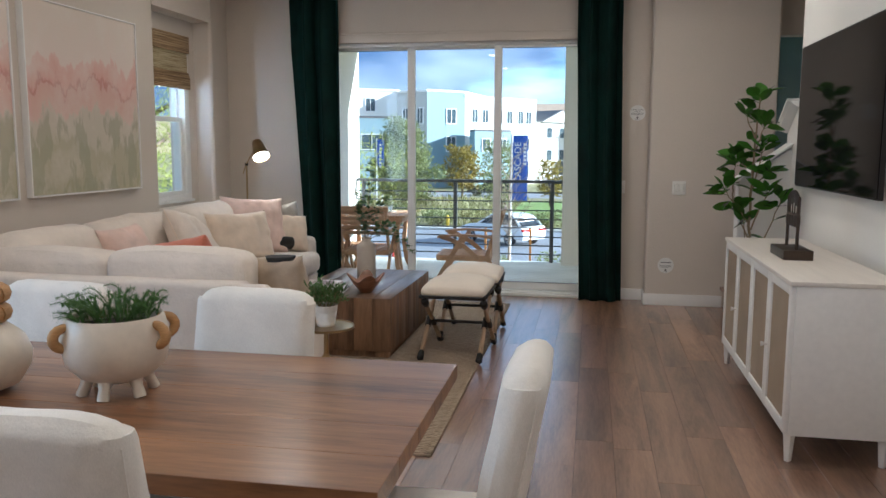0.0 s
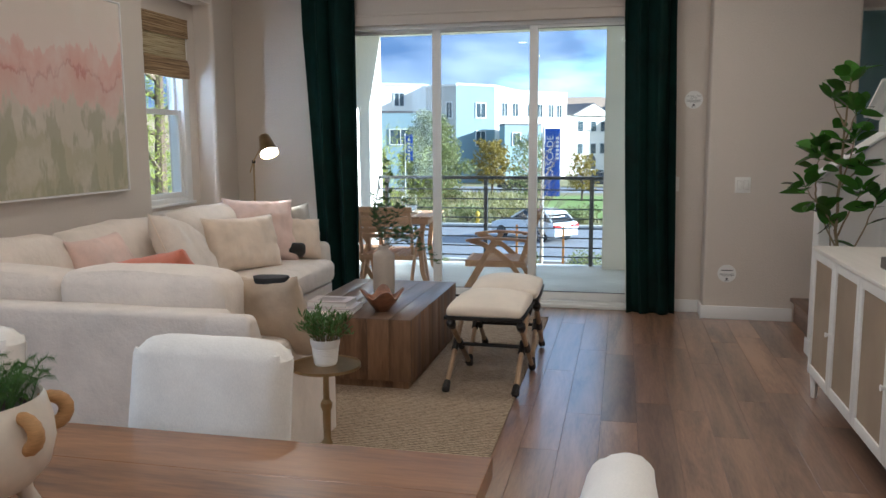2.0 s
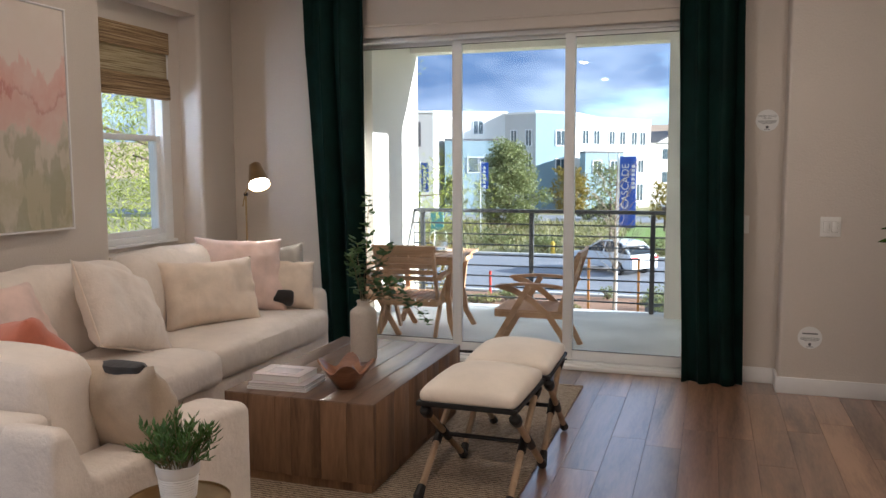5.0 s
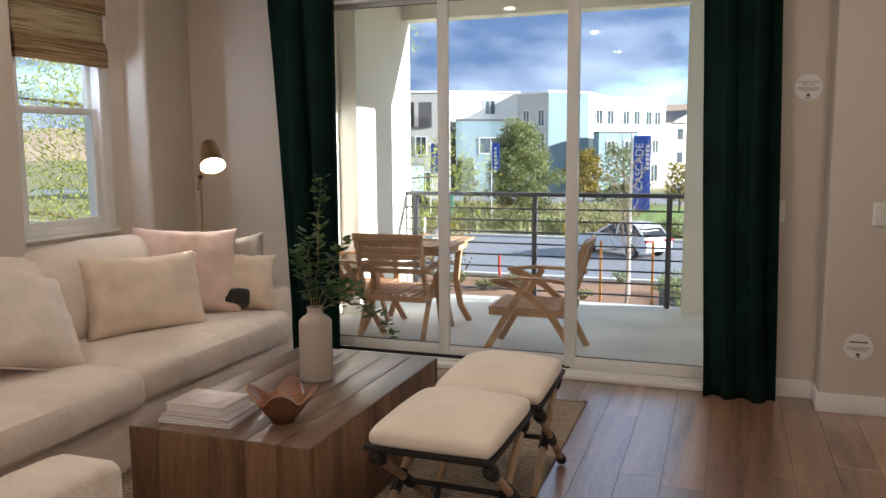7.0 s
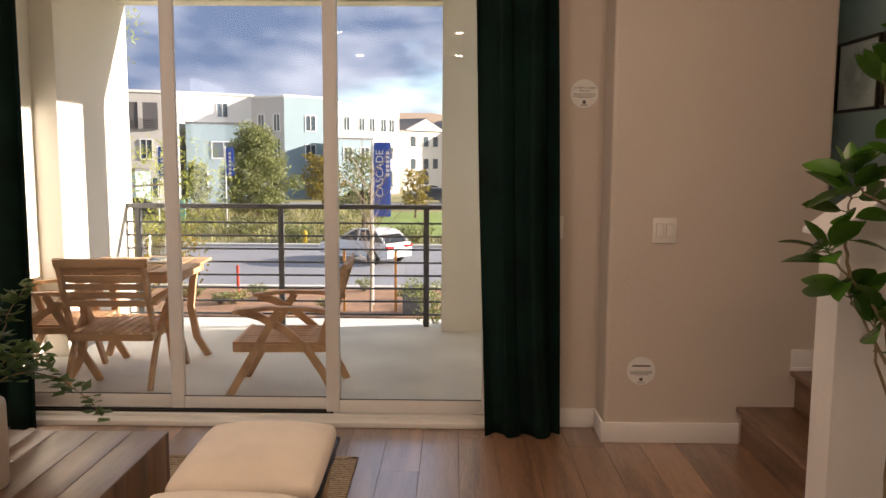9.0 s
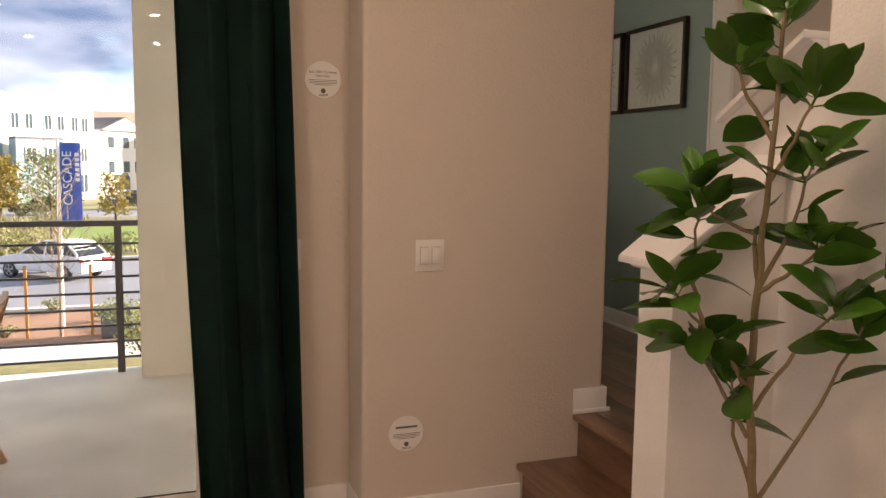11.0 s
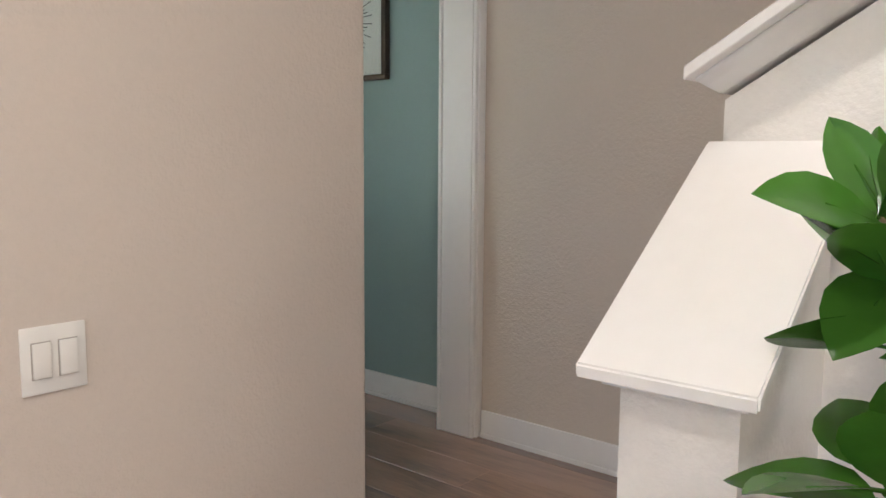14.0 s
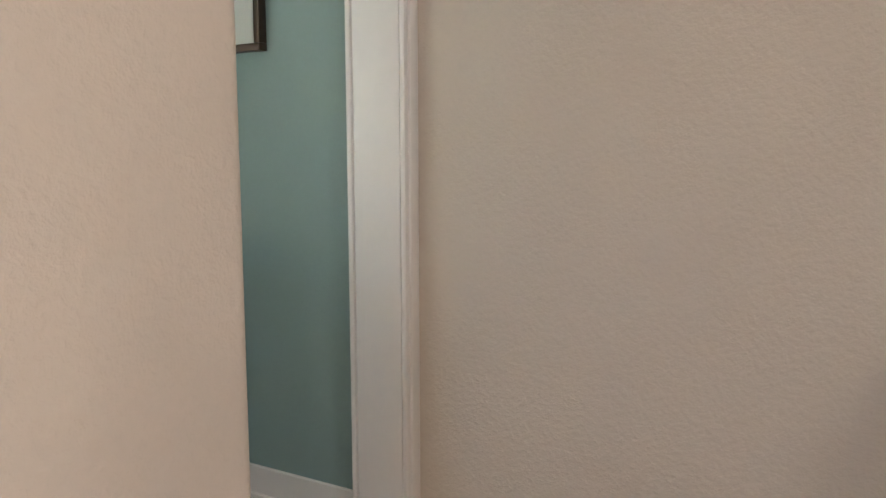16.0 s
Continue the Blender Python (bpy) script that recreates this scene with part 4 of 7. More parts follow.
# ---- two folding stools ----
def stool(x, y, rz):
    ob = thing("stool", pose(x, y, 0.0115, 0, 0, rz), "cream cushioned stool on crossed wrapped wooden legs with black joints", "stool", "stools beside the coffee table")
    w, dp = 0.20, 0.275
    bm = padded(-0.222, -dp + 0.003, 0.436, 0.222, dp - 0.003, 0.482, 0.021, 0.0, seed=x, wrinkle=0.0015, cuts=11)
    for v in bm.verts:
        u, q = min(1, abs(v.co.x) / 0.222), min(1, abs(v.co.y) / dp)
        if v.co.z > 0.455:
            v.co.z += 0.062 * ((1 - u ** 2.4) * (1 - q ** 2.4)) ** 0.75
        pull = 0.03 * u ** 6 * q ** 6
        v.co.x *= 1 - pull * 1.6
        v.co.y *= 1 - pull * 1.3
    part("seat", bm, M["stool"], ob)
    bm = bmesh.new()
    box(bm, -0.225, -dp, 0.418, 0.225, -dp + 0.022, 0.438, 0.004)
    box(bm, -0.225, dp - 0.022, 0.418, 0.225, dp, 0.438, 0.004)
    box(bm, -0.225, -dp + 0.022, 0.42, -0.203, dp - 0.022, 0.437, 0.004)
    box(bm, 0.203, -dp + 0.022, 0.42, 0.225, dp - 0.022, 0.437, 0.004)
    part("seat_frame", bm, M["black"], ob, "black metal seat frame")
    for sx in (-w, w):
        for a, c in ((-1, 1), (1, -1)):
            off = 0.012 * a
            lo, hi = Vector((sx + off, a * 0.30, 0.0)), Vector((sx + off, c * 0.262, 0.405))
            d = hi - lo
            bm = bmesh.new()
            tube(bm, [lo + d * 0.06, lo + d * 0.95], 0.0155, 10)
            leg = part("leg", bm, M["stoolwood"], ob)
            bm = bmesh.new()
            tube(bm, [lo + d * 0.012, lo + d * 0.03, lo + d * 0.05, lo + d * 0.115], [0.016, 0.024, 0.023, 0.019], 10)
            part("foot", bm, M["black"], leg, "black foot cap")
            bm = bmesh.new()
            tube(bm, [lo + d * 0.45, lo + d * 0.58], 0.0205, 10)
            part("joint", bm, M["black"], leg, "black joint wrap")
            bm = bmesh.new()
            tube(bm, [lo + d * 0.90, lo + d * 0.94, lo + d * 0.98, lo + d * 1.0], [0.02, 0.027, 0.027, 0.016], 10)
            part("top_joint", bm, M["black"], leg, "black joint knob")
    bm = bmesh.new()
    tube(bm, [(-w, 0.0, 0.212), (w, 0.0, 0.212)], 0.011, 8)
    part("stretcher", bm, M["black"], ob, "black metal cross bar")
    return ob


stool(-0.885, 5.385, -1)
stool(-0.870, 5.965, 1.5)

# ---- side table with a potted leafy plant ----
st = thing("side_table", pose(-1.29, 3.735, 0.0115), "small round aged brass pedestal side table", "side table")
bm = bmesh.new()
lathe(bm, [(0.135, 0.522), (0.142, 0.524), (0.142, 0.536), (0.139, 0.536), (0.138, 0.531), (0.02, 0.531)], 48)
part("top", bm, M["brass"], st)
bm = bmesh.new()
lathe(bm, [(0.012, 0.05), (0.018, 0.06), (0.014, 0.08), (0.014, 0.18), (0.022, 0.195), (0.022, 0.21), (0.015, 0.225), (0.017, 0.34), (0.024, 0.36), (0.024, 0.375), (0.013, 0.39), (0.012, 0.49), (0.03, 0.505), (0.04, 0.523)], 20)
part("stem", bm, M["brass"], st)
bm = bmesh.new()
lathe(bm, [(0.12, 0), (0.122, 0.008), (0.11, 0.016), (0.04, 0.03), (0.014, 0.055)], 32)
part("foot", bm, M["brass"], st)

pp = thing("potted_plant", pose(-1.295, 3.75, 0.5425), "small green leafy plant in a ribbed white pot", "potted plant")
bm = bmesh.new()
prof = [(0.042, 0)]
for k in range(10):
    z = 0.008 + k * 0.007
    prof += [(0.0445 + z * 0.12, z), (0.047 + z * 0.12, z + 0.0035)]
prof += [(0.058, 0.082), (0.060, 0.105), (0.056, 0.106), (0.053, 0.09)]
lathe(bm, prof, 32)
part("pot", bm, M["pot"], pp, smooth=20)


g = random.Random(4)
stems, leaves = bmesh.new(), bmesh.new()
for _ in range(58):
    th, rr = g.uniform(0, 6.28), 0.045 * math.sqrt(g.random())
    o = Vector((math.cos(th), math.sin(th), 0))
    base = o * rr
    tip = base + o * g.uniform(0.02, 0.085) + Vector((g.uniform(-.015, .015), g.uniform(-.015, .015), g.uniform(0.045, 0.135)))
    mid = base.lerp(tip, 0.5) + Vector((0, 0, 0.018))
    tube(stems, [base, mid, tip], [0.0016, 0.0014, 0.0008], 4)
    for k in range(11):
        f = 0.25 + 0.75 * k / 10
        p = base.lerp(mid, f * 2) if f < 0.5 else mid.lerp(tip, f * 2 - 1)
        ta = th + k * 2.4 + g.uniform(-.4, .4)
        d = Vector((math.cos(ta), math.sin(ta), g.uniform(0.2, 1.1))) + (tip - base) * 6
        small_leaf(leaves, p, d, g.uniform(0.024, 0.040), wide=0.30)
part("stem", stems, M["stem"], pp, "thin stems", at=pose(0, 0, 0.088))
part("foliage", leaves, M["potleaf"], pp, "short pointed green leaves", smooth=None, at=pose(0, 0, 0.088))

# ---- dining end ----
dt = thing("dining_table", pose(0, 0, 0), "honey brown oak dining table with a thick plank top", "dining table")
dx0, dx1, dy0, dy1, dh = -2.75, -0.41, 1.49, 2.472, 0.74
yy = [dy0, 1.68, 1.88, 2.09, 2.28, dy1]
for a, c in zip(yy, yy[1:]):
    part("top_plank", B(dx0, a, dh - 0.048, dx1, c - 0.0003, dh, 0.0012, 1), M["table"], dt)
for x in (dx0 + 0.12, dx1 - 0.34):
    part("leg", B(x, 1.80, 0.0, x + 0.12, 2.16, dh - 0.048, 0.006), M["table"], dt)
part("stretcher", B(dx0 + 0.24, 1.94, 0.25, dx1 - 0.34, 2.02, 0.33, 0.006), M["table"], dt)


def dining_chair(x, y, rz, half=0.045, lean=0.16, top=0.925):
    """Faces +y in its own space; the back stands at -y."""
    ob = thing("dining_chair", pose(x, y, 0, 0, 0, rz), "white slipcovered parsons dining chair", "chair", "chairs round the dining table")
    bm = padded(-0.215, -half, 0.42, 0.215, half, top, half * 0.93, 0.008, seed=x * 3, wrinkle=0.008, cuts=7)
    for v in bm.verts:
        v.co.y -= lean * (v.co.z - 0.42)
        if v.co.z > top - 0.025:
            v.co.z -= 0.02 * (v.co.x / 0.215) ** 4
    part("backrest", bm, M["chair"], ob)
    part("seat", padded(-0.22, -0.03, 0.40, 0.22, 0.43, 0.48, 0.03, 0.006, seed=y), M["chair"], ob)
    part("skirt", padded(-0.215, -0.04, 0.05, 0.215, 0.425, 0.41, 0.02, 0.004, seed=y + 2), M["chair"], ob)
    for sx in (-0.213, 0.213):
        bm = bmesh.new()
        pts = [(sx * 0.99, -half * 0.72 - lean * (z - 0.42) - 0.002, z) for z in (0.42, 0.55, 0.7, 0.8, 0.88)]
        tube(bm, pts, 0.0022, 5)
        part("seam", bm, M["chair"], ob)
    for lx in (-0.19, 0.19):
        for ly in (0.0, 0.39):
            part("leg", B(lx - 0.02, ly - 0.02, 0, lx + 0.02, ly + 0.02, 0.06), M["pine"], ob)
    return ob


dining_chair(-1.175, 2.57, 180)
dining_chair(-1.975, 2.57, 180)
dining_chair(-1.055, 1.39, 0)
dining_chair(-1.86, 1.39, 0)
dining_chair(-0.228, 1.90, 90, 0.052, 0.19, 0.94)

pl = thing("planter", pose(-1.315, 2.0, dh) @ Matrix.Scale(0.975, 4), "round footed cream ceramic planter with rattan handles and ferns", "planter")
bm = bmesh.new()
lathe(bm, [(0.02, 0.036), (0.06, 0.038), (0.106, 0.058), (0.138, 0.094), (0.150, 0.14), (0.147, 0.18), (0.137, 0.222), (0.131, 0.232), (0.126, 0.228), (0.132, 0.195), (0.132, 0.15)], 48)
part("body", bm, M["ceramic"], pl, smooth=60)
for deg in (278, 338, 38, 158, 218):
    th = radians(deg)
    bm = bmesh.new()
    o = Vector((math.cos(th), math.sin(th), 0))
    tube(bm, [o * 0.100 + Vector((0, 0, 0)), o * 0.098 + Vector((0, 0, 0.006)), o * 0.088 + Vector((0, 0, 0.03)), o * 0.078 + Vector((0, 0, 0.056))], [0.0165, 0.0172, 0.0155, 0.023], 14)
    part("foot", bm, M["ceramic"], pl)
for deg in (232, 352, 48, 140):
    th = radians(deg)
    bm = bmesh.new()
    o = Vector((math.cos(th), math.sin(th), 0))
    n = 20
    ring = [o * (0.138 + 0.034 * math.cos(-2.0 + 4.0 * k / n)) + Vector((0, 0, 0.180 + 0.030 * math.sin(-2.0 + 4.0 * k / n))) for k in range(n + 1)]
    tube(bm, ring, [0.0145 * (0.72 + 0.28 * math.sin(math.pi * k / n)) + 0.0011 * (k % 2) for k in range(n + 1)], 12)
    part("handle", bm, M["wicker"], pl, "wrapped rattan ring handle")
bm = bmesh.new()
lathe(bm, [(0.001, 0.19), (0.128, 0.19), (0.128, 0.195), (0.001, 0.195)], 24)
part("soil", bm, M["soil"], pl, "dark potting soil")
bm = bmesh.new()
g = random.Random(8)
for k in range(84):
    th, rr = g.uniform(0, 6.28), 0.11 * math.sqrt(g.random())
    o = Vector((math.cos(th), math.sin(th), 0))
    lean_ = Vector((math.cos(th + g.uniform(-1, 1)), math.sin(th + g.uniform(-1, 1)), 0))
    base, reach, rise = o * rr + Vector((0, 0, 0.195)), g.uniform(0.03, 0.085), g.uniform(0.05, 0.10)
    if k % 9 == 0:
        lean_, rise, reach = Vector((-0.8, -0.5, 0)), rise + 0.02, 0.10
    pts = [base + lean_ * reach * f + Vector((0, 0, rise * math.sin(f * 1.9))) for f in (0, .2, .4, .6, .8, 1)]
    tube(bm, pts, 0.0011, 3)
    for a_, b_2 in zip(pts[1:], pts[2:]):
        for s in range(5):
            p = a_.lerp(b_2, s / 5)
            d = (b_2 - a_).normalized()
            for q in range(4):
                turn = q * 1.57 + s * 0.8
                sd = d.cross(Vector((math.cos(turn), math.sin(turn), 0.3))).normalized()
                dr = (sd + d * 0.9).normalized()
                e = p + dr * g.uniform(0.010, 0.021)
                w = dr.cross(Vector((0, 0, 1)))
                w = w.normalized() * 0.0011 if w.length > 1e-4 else Vector((0.0011, 0, 0))
                f3 = [bm.verts.new(q_) for q_ in (p - w, p + w, e)]
                bm.faces.new(f3)
part("fern", bm, M["fern"], pl, "feathery green fern fronds", smooth=None)

gv = thing("gourd_vase", pose(-1.70, 1.93, dh), "cream ceramic gourd vase wrapped with rattan at the neck", "vase")
bm = bmesh.new()
lathe(bm, [(0.05, 0), (0.10, 0.02), (0.13, 0.07), (0.135, 0.11), (0.118, 0.155), (0.085, 0.185), (0.06, 0.20), (0.05, 0.215), (0.052, 0.25)], 40)
part("body", bm, M["ceramic"], gv, smooth=60)
for z in (0.225, 0.28):
    bm = bmesh.new()
    tube(bm, [(0.062 * math.cos(k * 6.2832 / 24), 0.062 * math.sin(k * 6.2832 / 24), z) for k in range(25)], 0.028, 10)
    part("rattan_wrap", bm, M["wicker"], gv, "wrapped rattan band")

# ---- media console, television and sculpture ----
KX0, KX1, KY0, KY1, KH = 0.895, 1.37, 3.72, 5.50, 0.85
con = thing("media_console", pose(0, 0, 0), "white media console with cane doors and tapered legs", "console")
part("top", B(KX0 - 0.008, KY0 - 0.008, KH - 0.022, KX1, KY1 + 0.008, KH, 0.004), M["whitetop"], con, "pale wood top")
body = bmesh.new()
for y in (KY0, KY1 - 0.02):
    part("side_panel", B(KX0 + 0.02, y, 0.135, KX1, y + 0.02, KH - 0.022, 0.002), M["whitewood"], con)
box(body, KX0 + 0.02, KY0 + 0.02, 0.135, KX1, KY1 - 0.02, 0.16)
box(body, KX1 - 0.01, KY0 + 0.02, 0.16, KX1, KY1 - 0.02, KH - 0.022)
box(body, KX0 + 0.03, KY0 + 0.02, KH - 0.04, KX1 - 0.01, KY1 - 0.02, KH - 0.0225)
part("body", body, M["whitewood"], con)
for x in (KX0 + 0.035, KX1 - 0.035):
    for y in (KY0 + 0.04, KY1 - 0.04):
        bm = bmesh.new()
        lathe(bm, [(0.013, 0), (0.016, 0.004), (0.027, 0.135)], 4, (x, y, 0))
        part("leg", bm, M["whitewood"], con)
n = 4
dw = (KY1 - KY0 - 0.01) / n
for k in range(n):
    y0, y1 = KY0 + 0.005 + k * dw + 0.002, KY0 + 0.005 + (k + 1) * dw - 0.002
    bm = bmesh.new()
    z0, z1, st_ = 0.14, KH - 0.026, 0.042
    box(bm, KX0, y0, z0, KX0 + 0.02, y0 + st_, z1, 0.002)
    box(bm, KX0, y1 - st_, z0, KX0 + 0.02, y1, z1, 0.002)
    box(bm, KX0, y0 + st_, z0, KX0 + 0.0195, y1 - st_, z0 + st_ + 0.01, 0.002)
    box(bm, KX0, y0 + st_, z1 - st_, KX0 + 0.0195, y1 - st_, z1, 0.002)
    dr = part("door", bm, M["whitewood"], con)
    part("cane_panel", B(KX0 + 0.009, y0 + st_ - 0.004, z0 + st_, KX0 + 0.014, y1 - st_ + 0.004, z1 - st_ + 0.004), M["cane"], dr, "woven tan cane panel")
    if k in (0, 2):
        bm = bmesh.new()
        tube(bm, [(KX0, y1 - 0.02, 0.46), (KX0 - 0.016, y1 - 0.02, 0.46), (KX0 - 0.03, y1 - 0.02, 0.46)], [0.006, 0.007, 0.014], 12)
        part("knob", bm, M["whitewood"], dr, "round white knob")

sc = thing("sculpture", pose(1.085, 4.58, KH), "dark metal arch sculpture on a wooden block", "sculpture")
part("base", B(-0.075, -0.16, 0, 0.075, 0.16, 0.052, 0.004), M["bronze"], sc, "dark stained wooden block")
for y in (-0.11, 0.11):
    bm = bmesh.new()
    tube(bm, [(0, y, 0.052), (0, y, 0.33)], 0.009, 8)
    part("upright", bm, M["bronze"], sc)
for k in range(6):
    z = 0.12 + k * 0.036
    bm = bmesh.new()
    tube(bm, [(0, -0.11 + 0.22 * i / 8, 0.33 - 0.0 - (5 - k) * 0.012 + 0.03 * math.sin(math.pi * i / 8)) for i in range(9)], 0.006, 6)
    part("rib", bm, M["bronze"], sc)
for k in range(4):
    bm = bmesh.new()
    lathe(bm, [(0.012, 0), (0.02, 0.01), (0.02, 0.06), (0.012, 0.07)], 10, (0.0, -0.075 + 0.05 * k, 0.17))
    part("bead", bm, M["bronze"], sc)
    bm = bmesh.new()
    tube(bm, [(0.0, -0.075 + 0.05 * k, 0.23), (0.0, -0.075 + 0.05 * k, 0.34)], 0.003, 5)
    part("wire", bm, M["bronze"], sc)

tv = thing("television", pose(0, 0, 0), "large black flat television hung on the wall", "television")
part("screen", B(1.395, 4.27, 1.19, 1.40, 5.91, 2.11), M["screen"], tv, "glossy black screen")
part("bezel", B(1.40, 4.26, 1.18, 1.425, 5.92, 2.12, 0.003), M["black"], tv)
part("mount", B(1.425, 4.85, 1.4, 1.46, 5.35, 1.9), M["black"], tv)

# ---- tall rubber plant ----
PX, PY = 1.165, 6.04
rp_ = thing("rubber_plant", pose(PX, PY, 0), "tall green rubber plant with broad glossy leaves in a white pot", "plant")
bm = bmesh.new()
lathe(bm, [(0.10, 0), (0.125, 0.02), (0.145, 0.25), (0.148, 0.27), (0.138, 0.27), (0.13, 0.22)], 32)
part("pot", bm, M["pot"], rp_)
bm = bmesh.new()
lathe(bm, [(0.001, 0.215), (0.132, 0.215), (0.132, 0.225), (0.001, 0.225)], 24)
part("soil", bm, M["soil"], rp_, "dark potting soil")


def broad_leaf(length, width, fold, curl):
    """An obovate leaf along +x with a sunk midrib."""
    bm = bmesh.new()
    prof = [(0.0, 0.05), (0.07, 0.40), (0.20, 0.78), (0.38, 0.98), (0.55, 1.0), (0.72, 0.82), (0.86, 0.50), (0.95, 0.20), (1.0, 0.0)]
    rows = []
    for f, w in prof:
        x = length * f
        zc = curl * length * f * f
        h = width / 2 * w
        rows.append([bm.verts.new((x, s * h, zc + fold * abs(s) * h - (0.0012 if s == 0 else 0))) for s in (-1, -0.5, 0, 0.5, 1)] if w > 0 else [bm.verts.new((x, 0, zc))])
    for a, c in zip(rows, rows[1:]):
        if len(c) == 1:
            for k in range(4):
                bm.faces.new((a[k], a[k + 1], c[0]))
        else:
            for k in range(4):
                bm.faces.new((a[k], a[k + 1], c[k + 1], c[k]))
    tube(bm, [(-0.028, 0, 0), (0, 0, 0), (length * 0.5, 0, curl * length * 0.25 - 0.001)], [0.0022, 0.0022, 0.001], 4)
    return mesh_of(bm, 60)


leaf_meshes = [broad_leaf(0.126, 0.086, 0.12, -0.15), broad_leaf(0.112, 0.076, 0.20, 0.1), broad_leaf(0.134, 0.078, 0.10, -0.30), broad_leaf(0.10, 0.050, 0.35, 0.05)]
for me in leaf_meshes:
    me.materials.append(M["leaf"])
g = random.Random(21)
branches = [
    [(0, 0, 0.22), (0, 0, 0.60), (-0.035, 0, 0.88), (-0.03, -0.005, 1.16), (-0.025, -0.015, 1.345), (-0.02, -0.02, 1.62), (0.0, -0.01, 1.80)],
    [(-0.035, 0, 0.90), (-0.11, 0.005, 1.0), (-0.17, 0.05, 1.08), (-0.20, 0.09, 1.14)],
    [(-0.03, -0.005, 1.17), (-0.016, 0.036, 1.276), (-0.09, 0.09, 1.32), (-0.12, 0.13, 1.39)],
    [(-0.15, 0.04, 1.05), (-0.14, 0.09, 1.15), (-0.136, 0.104, 1.237), (-0.13, 0.10, 1.33)],
    [(-0.025, -0.015, 1.40), (0.0, -0.06, 1.50), (0.02, -0.10, 1.60)],
    [(-0.03, -0.01, 1.15), (0.0, -0.07, 1.30), (0.02, -0.10, 1.44)],
    [(-0.03, -0.01, 1.14), (0.0, -0.08, 1.20), (0.04, -0.14, 1.27)],
    [(-0.02, 0, 0.85), (0.02, -0.09, 1.02), (0.05, -0.17, 1.12)],
    [(-0.03, 0, 0.78), (-0.09, 0.06, 0.92), (-0.12, 0.10, 1.0)],
    [(0, 0, 0.62), (-0.05, 0.03, 0.78), (-0.07, 0.02, 0.93)],
    [(0, 0, 0.60), (0.09, -0.10, 0.88), (0.14, -0.16, 1.08)],
    [(-0.02, -0.02, 1.50), (-0.06, 0.03, 1.60), (-0.08, 0.05, 1.68)],
]
for pts in branches:
    bm = bmesh.new()
    fine = []
    for a, c in zip(pts, pts[1:]):
        for k in range(4):
            fine.append(Vector(a).lerp(Vector(c), k / 4) + Vector((g.uniform(-.004, .004), g.uniform(-.004, .004), 0)))
    fine.append(Vector(pts[-1]))
    r0 = 0.0125 if pts is branches[0] else 0.0065
    tube(bm, fine, [r0 * (1 - 0.65 * i / len(fine)) for i in range(len(fine))], 7)
    part("stem", bm, M["stem"], rp_)
    main = pts is branches[0]
    m_count = len(fine)
    for i in range(14 if main else 4, m_count):
        tip = i >= m_count - 2
        if not tip and i % 2 == 0 and not main:
            continue
        for s in range(4 if tip else 1):
            th = i * 2.4 + s * 1.57 + g.uniform(-0.4, 0.4)
            el = g.uniform(5, 68) if tip else g.uniform(-25, 40)
            ob = new("leaf", leaf_meshes[g.choice((0, 0, 1, 2, 2, 3))])
            ob.parent = rp_
            d = Vector((math.cos(th) * math.cos(radians(el)), math.sin(th) * math.cos(radians(el)), 0))
            if PY + fine[i].y + d.y * 0.15 > 6.27 or PX + fine[i].x + d.x * 0.15 > 1.44:
                th = g.uniform(3.0, 5.0)
                d = Vector((math.cos(th) * math.cos(radians(el)), math.sin(th) * math.cos(radians(el)), 0))
            base = fine[i] + d * 0.024 + Vector((0, 0, 0.024 * math.sin(radians(el))))
            k = g.uniform(0.85, 1.15)
            ob.matrix_basis = Matrix.Translation(base) @ Euler((g.uniform(-0.9, 0.9), -radians(el), th), "XYZ").to_matrix().to_4x4() @ Matrix.Scale(k, 4)

# ---- floor lamp ----
lamp = thing("floor_lamp", pose(-3.27, 7.22, 0), "slim brass floor lamp with a tilted cone shade, lit", "floor lamp")
bm = bmesh.new()
lathe(bm, [(0.12, 0), (0.12, 0.014), (0.02, 0.02), (0.008, 0.03)], 32)
part("base", bm, M["brass"], lamp)
bm = bmesh.new()
tube(bm, [(0, 0, 0.02), (0, 0, 1.27)], 0.0075, 10)
part("pole", bm, M["brass"], lamp)
bm = bmesh.new()
tube(bm, [(-0.06, 0.05, 1.17), (0.0, -0.01, 1.262), (0.145, -0.11, 1.42)], 0.0055, 8)
part("arm", bm, M["brass"], lamp)
bm = bmesh.new()
lathe(bm, [(0.013, -0.013), (0.017, 0.0), (0.013, 0.013)], 12, (0, 0, 1.262))
part("knuckle", bm, M["black"], lamp)
tilt = pose(0.205, -0.16, 1.395, -26, -30, 0)
bm = bmesh.new()
lathe(bm, [(0.042, 0.105), (0.046, 0.10), (0.080, -0.075), (0.078, -0.075), (0.043, 0.098)], 32)
bm.faces.new([bm.verts.new((0.042 * math.cos(k * 6.2832 / 32), 0.042 * math.sin(k * 6.2832 / 32), 0.1)) for k in range(32)])
shade = part("shade", bm, M["brass"], lamp, "brass cone shade", at=tilt)
bm = bmesh.new()
lathe(bm, [(0.001, -0.062), (0.070, -0.060), (0.070, -0.056), (0.001, -0.054)], 24)
part("bulb", bm, M["lampglow"], lamp, "glowing lamp opening", at=tilt)
spot = bpy.data.lights.new("lamp_light", "SPOT")
spot.energy, spot.spot_size, spot.spot_blend, spot.shadow_soft_size, spot.color = 1.6, radians(135), 0.6, 0.06, (1.0, 0.90, 0.78)
spot_ob = new("lamp_light", spot)
spot_ob.parent = lamp
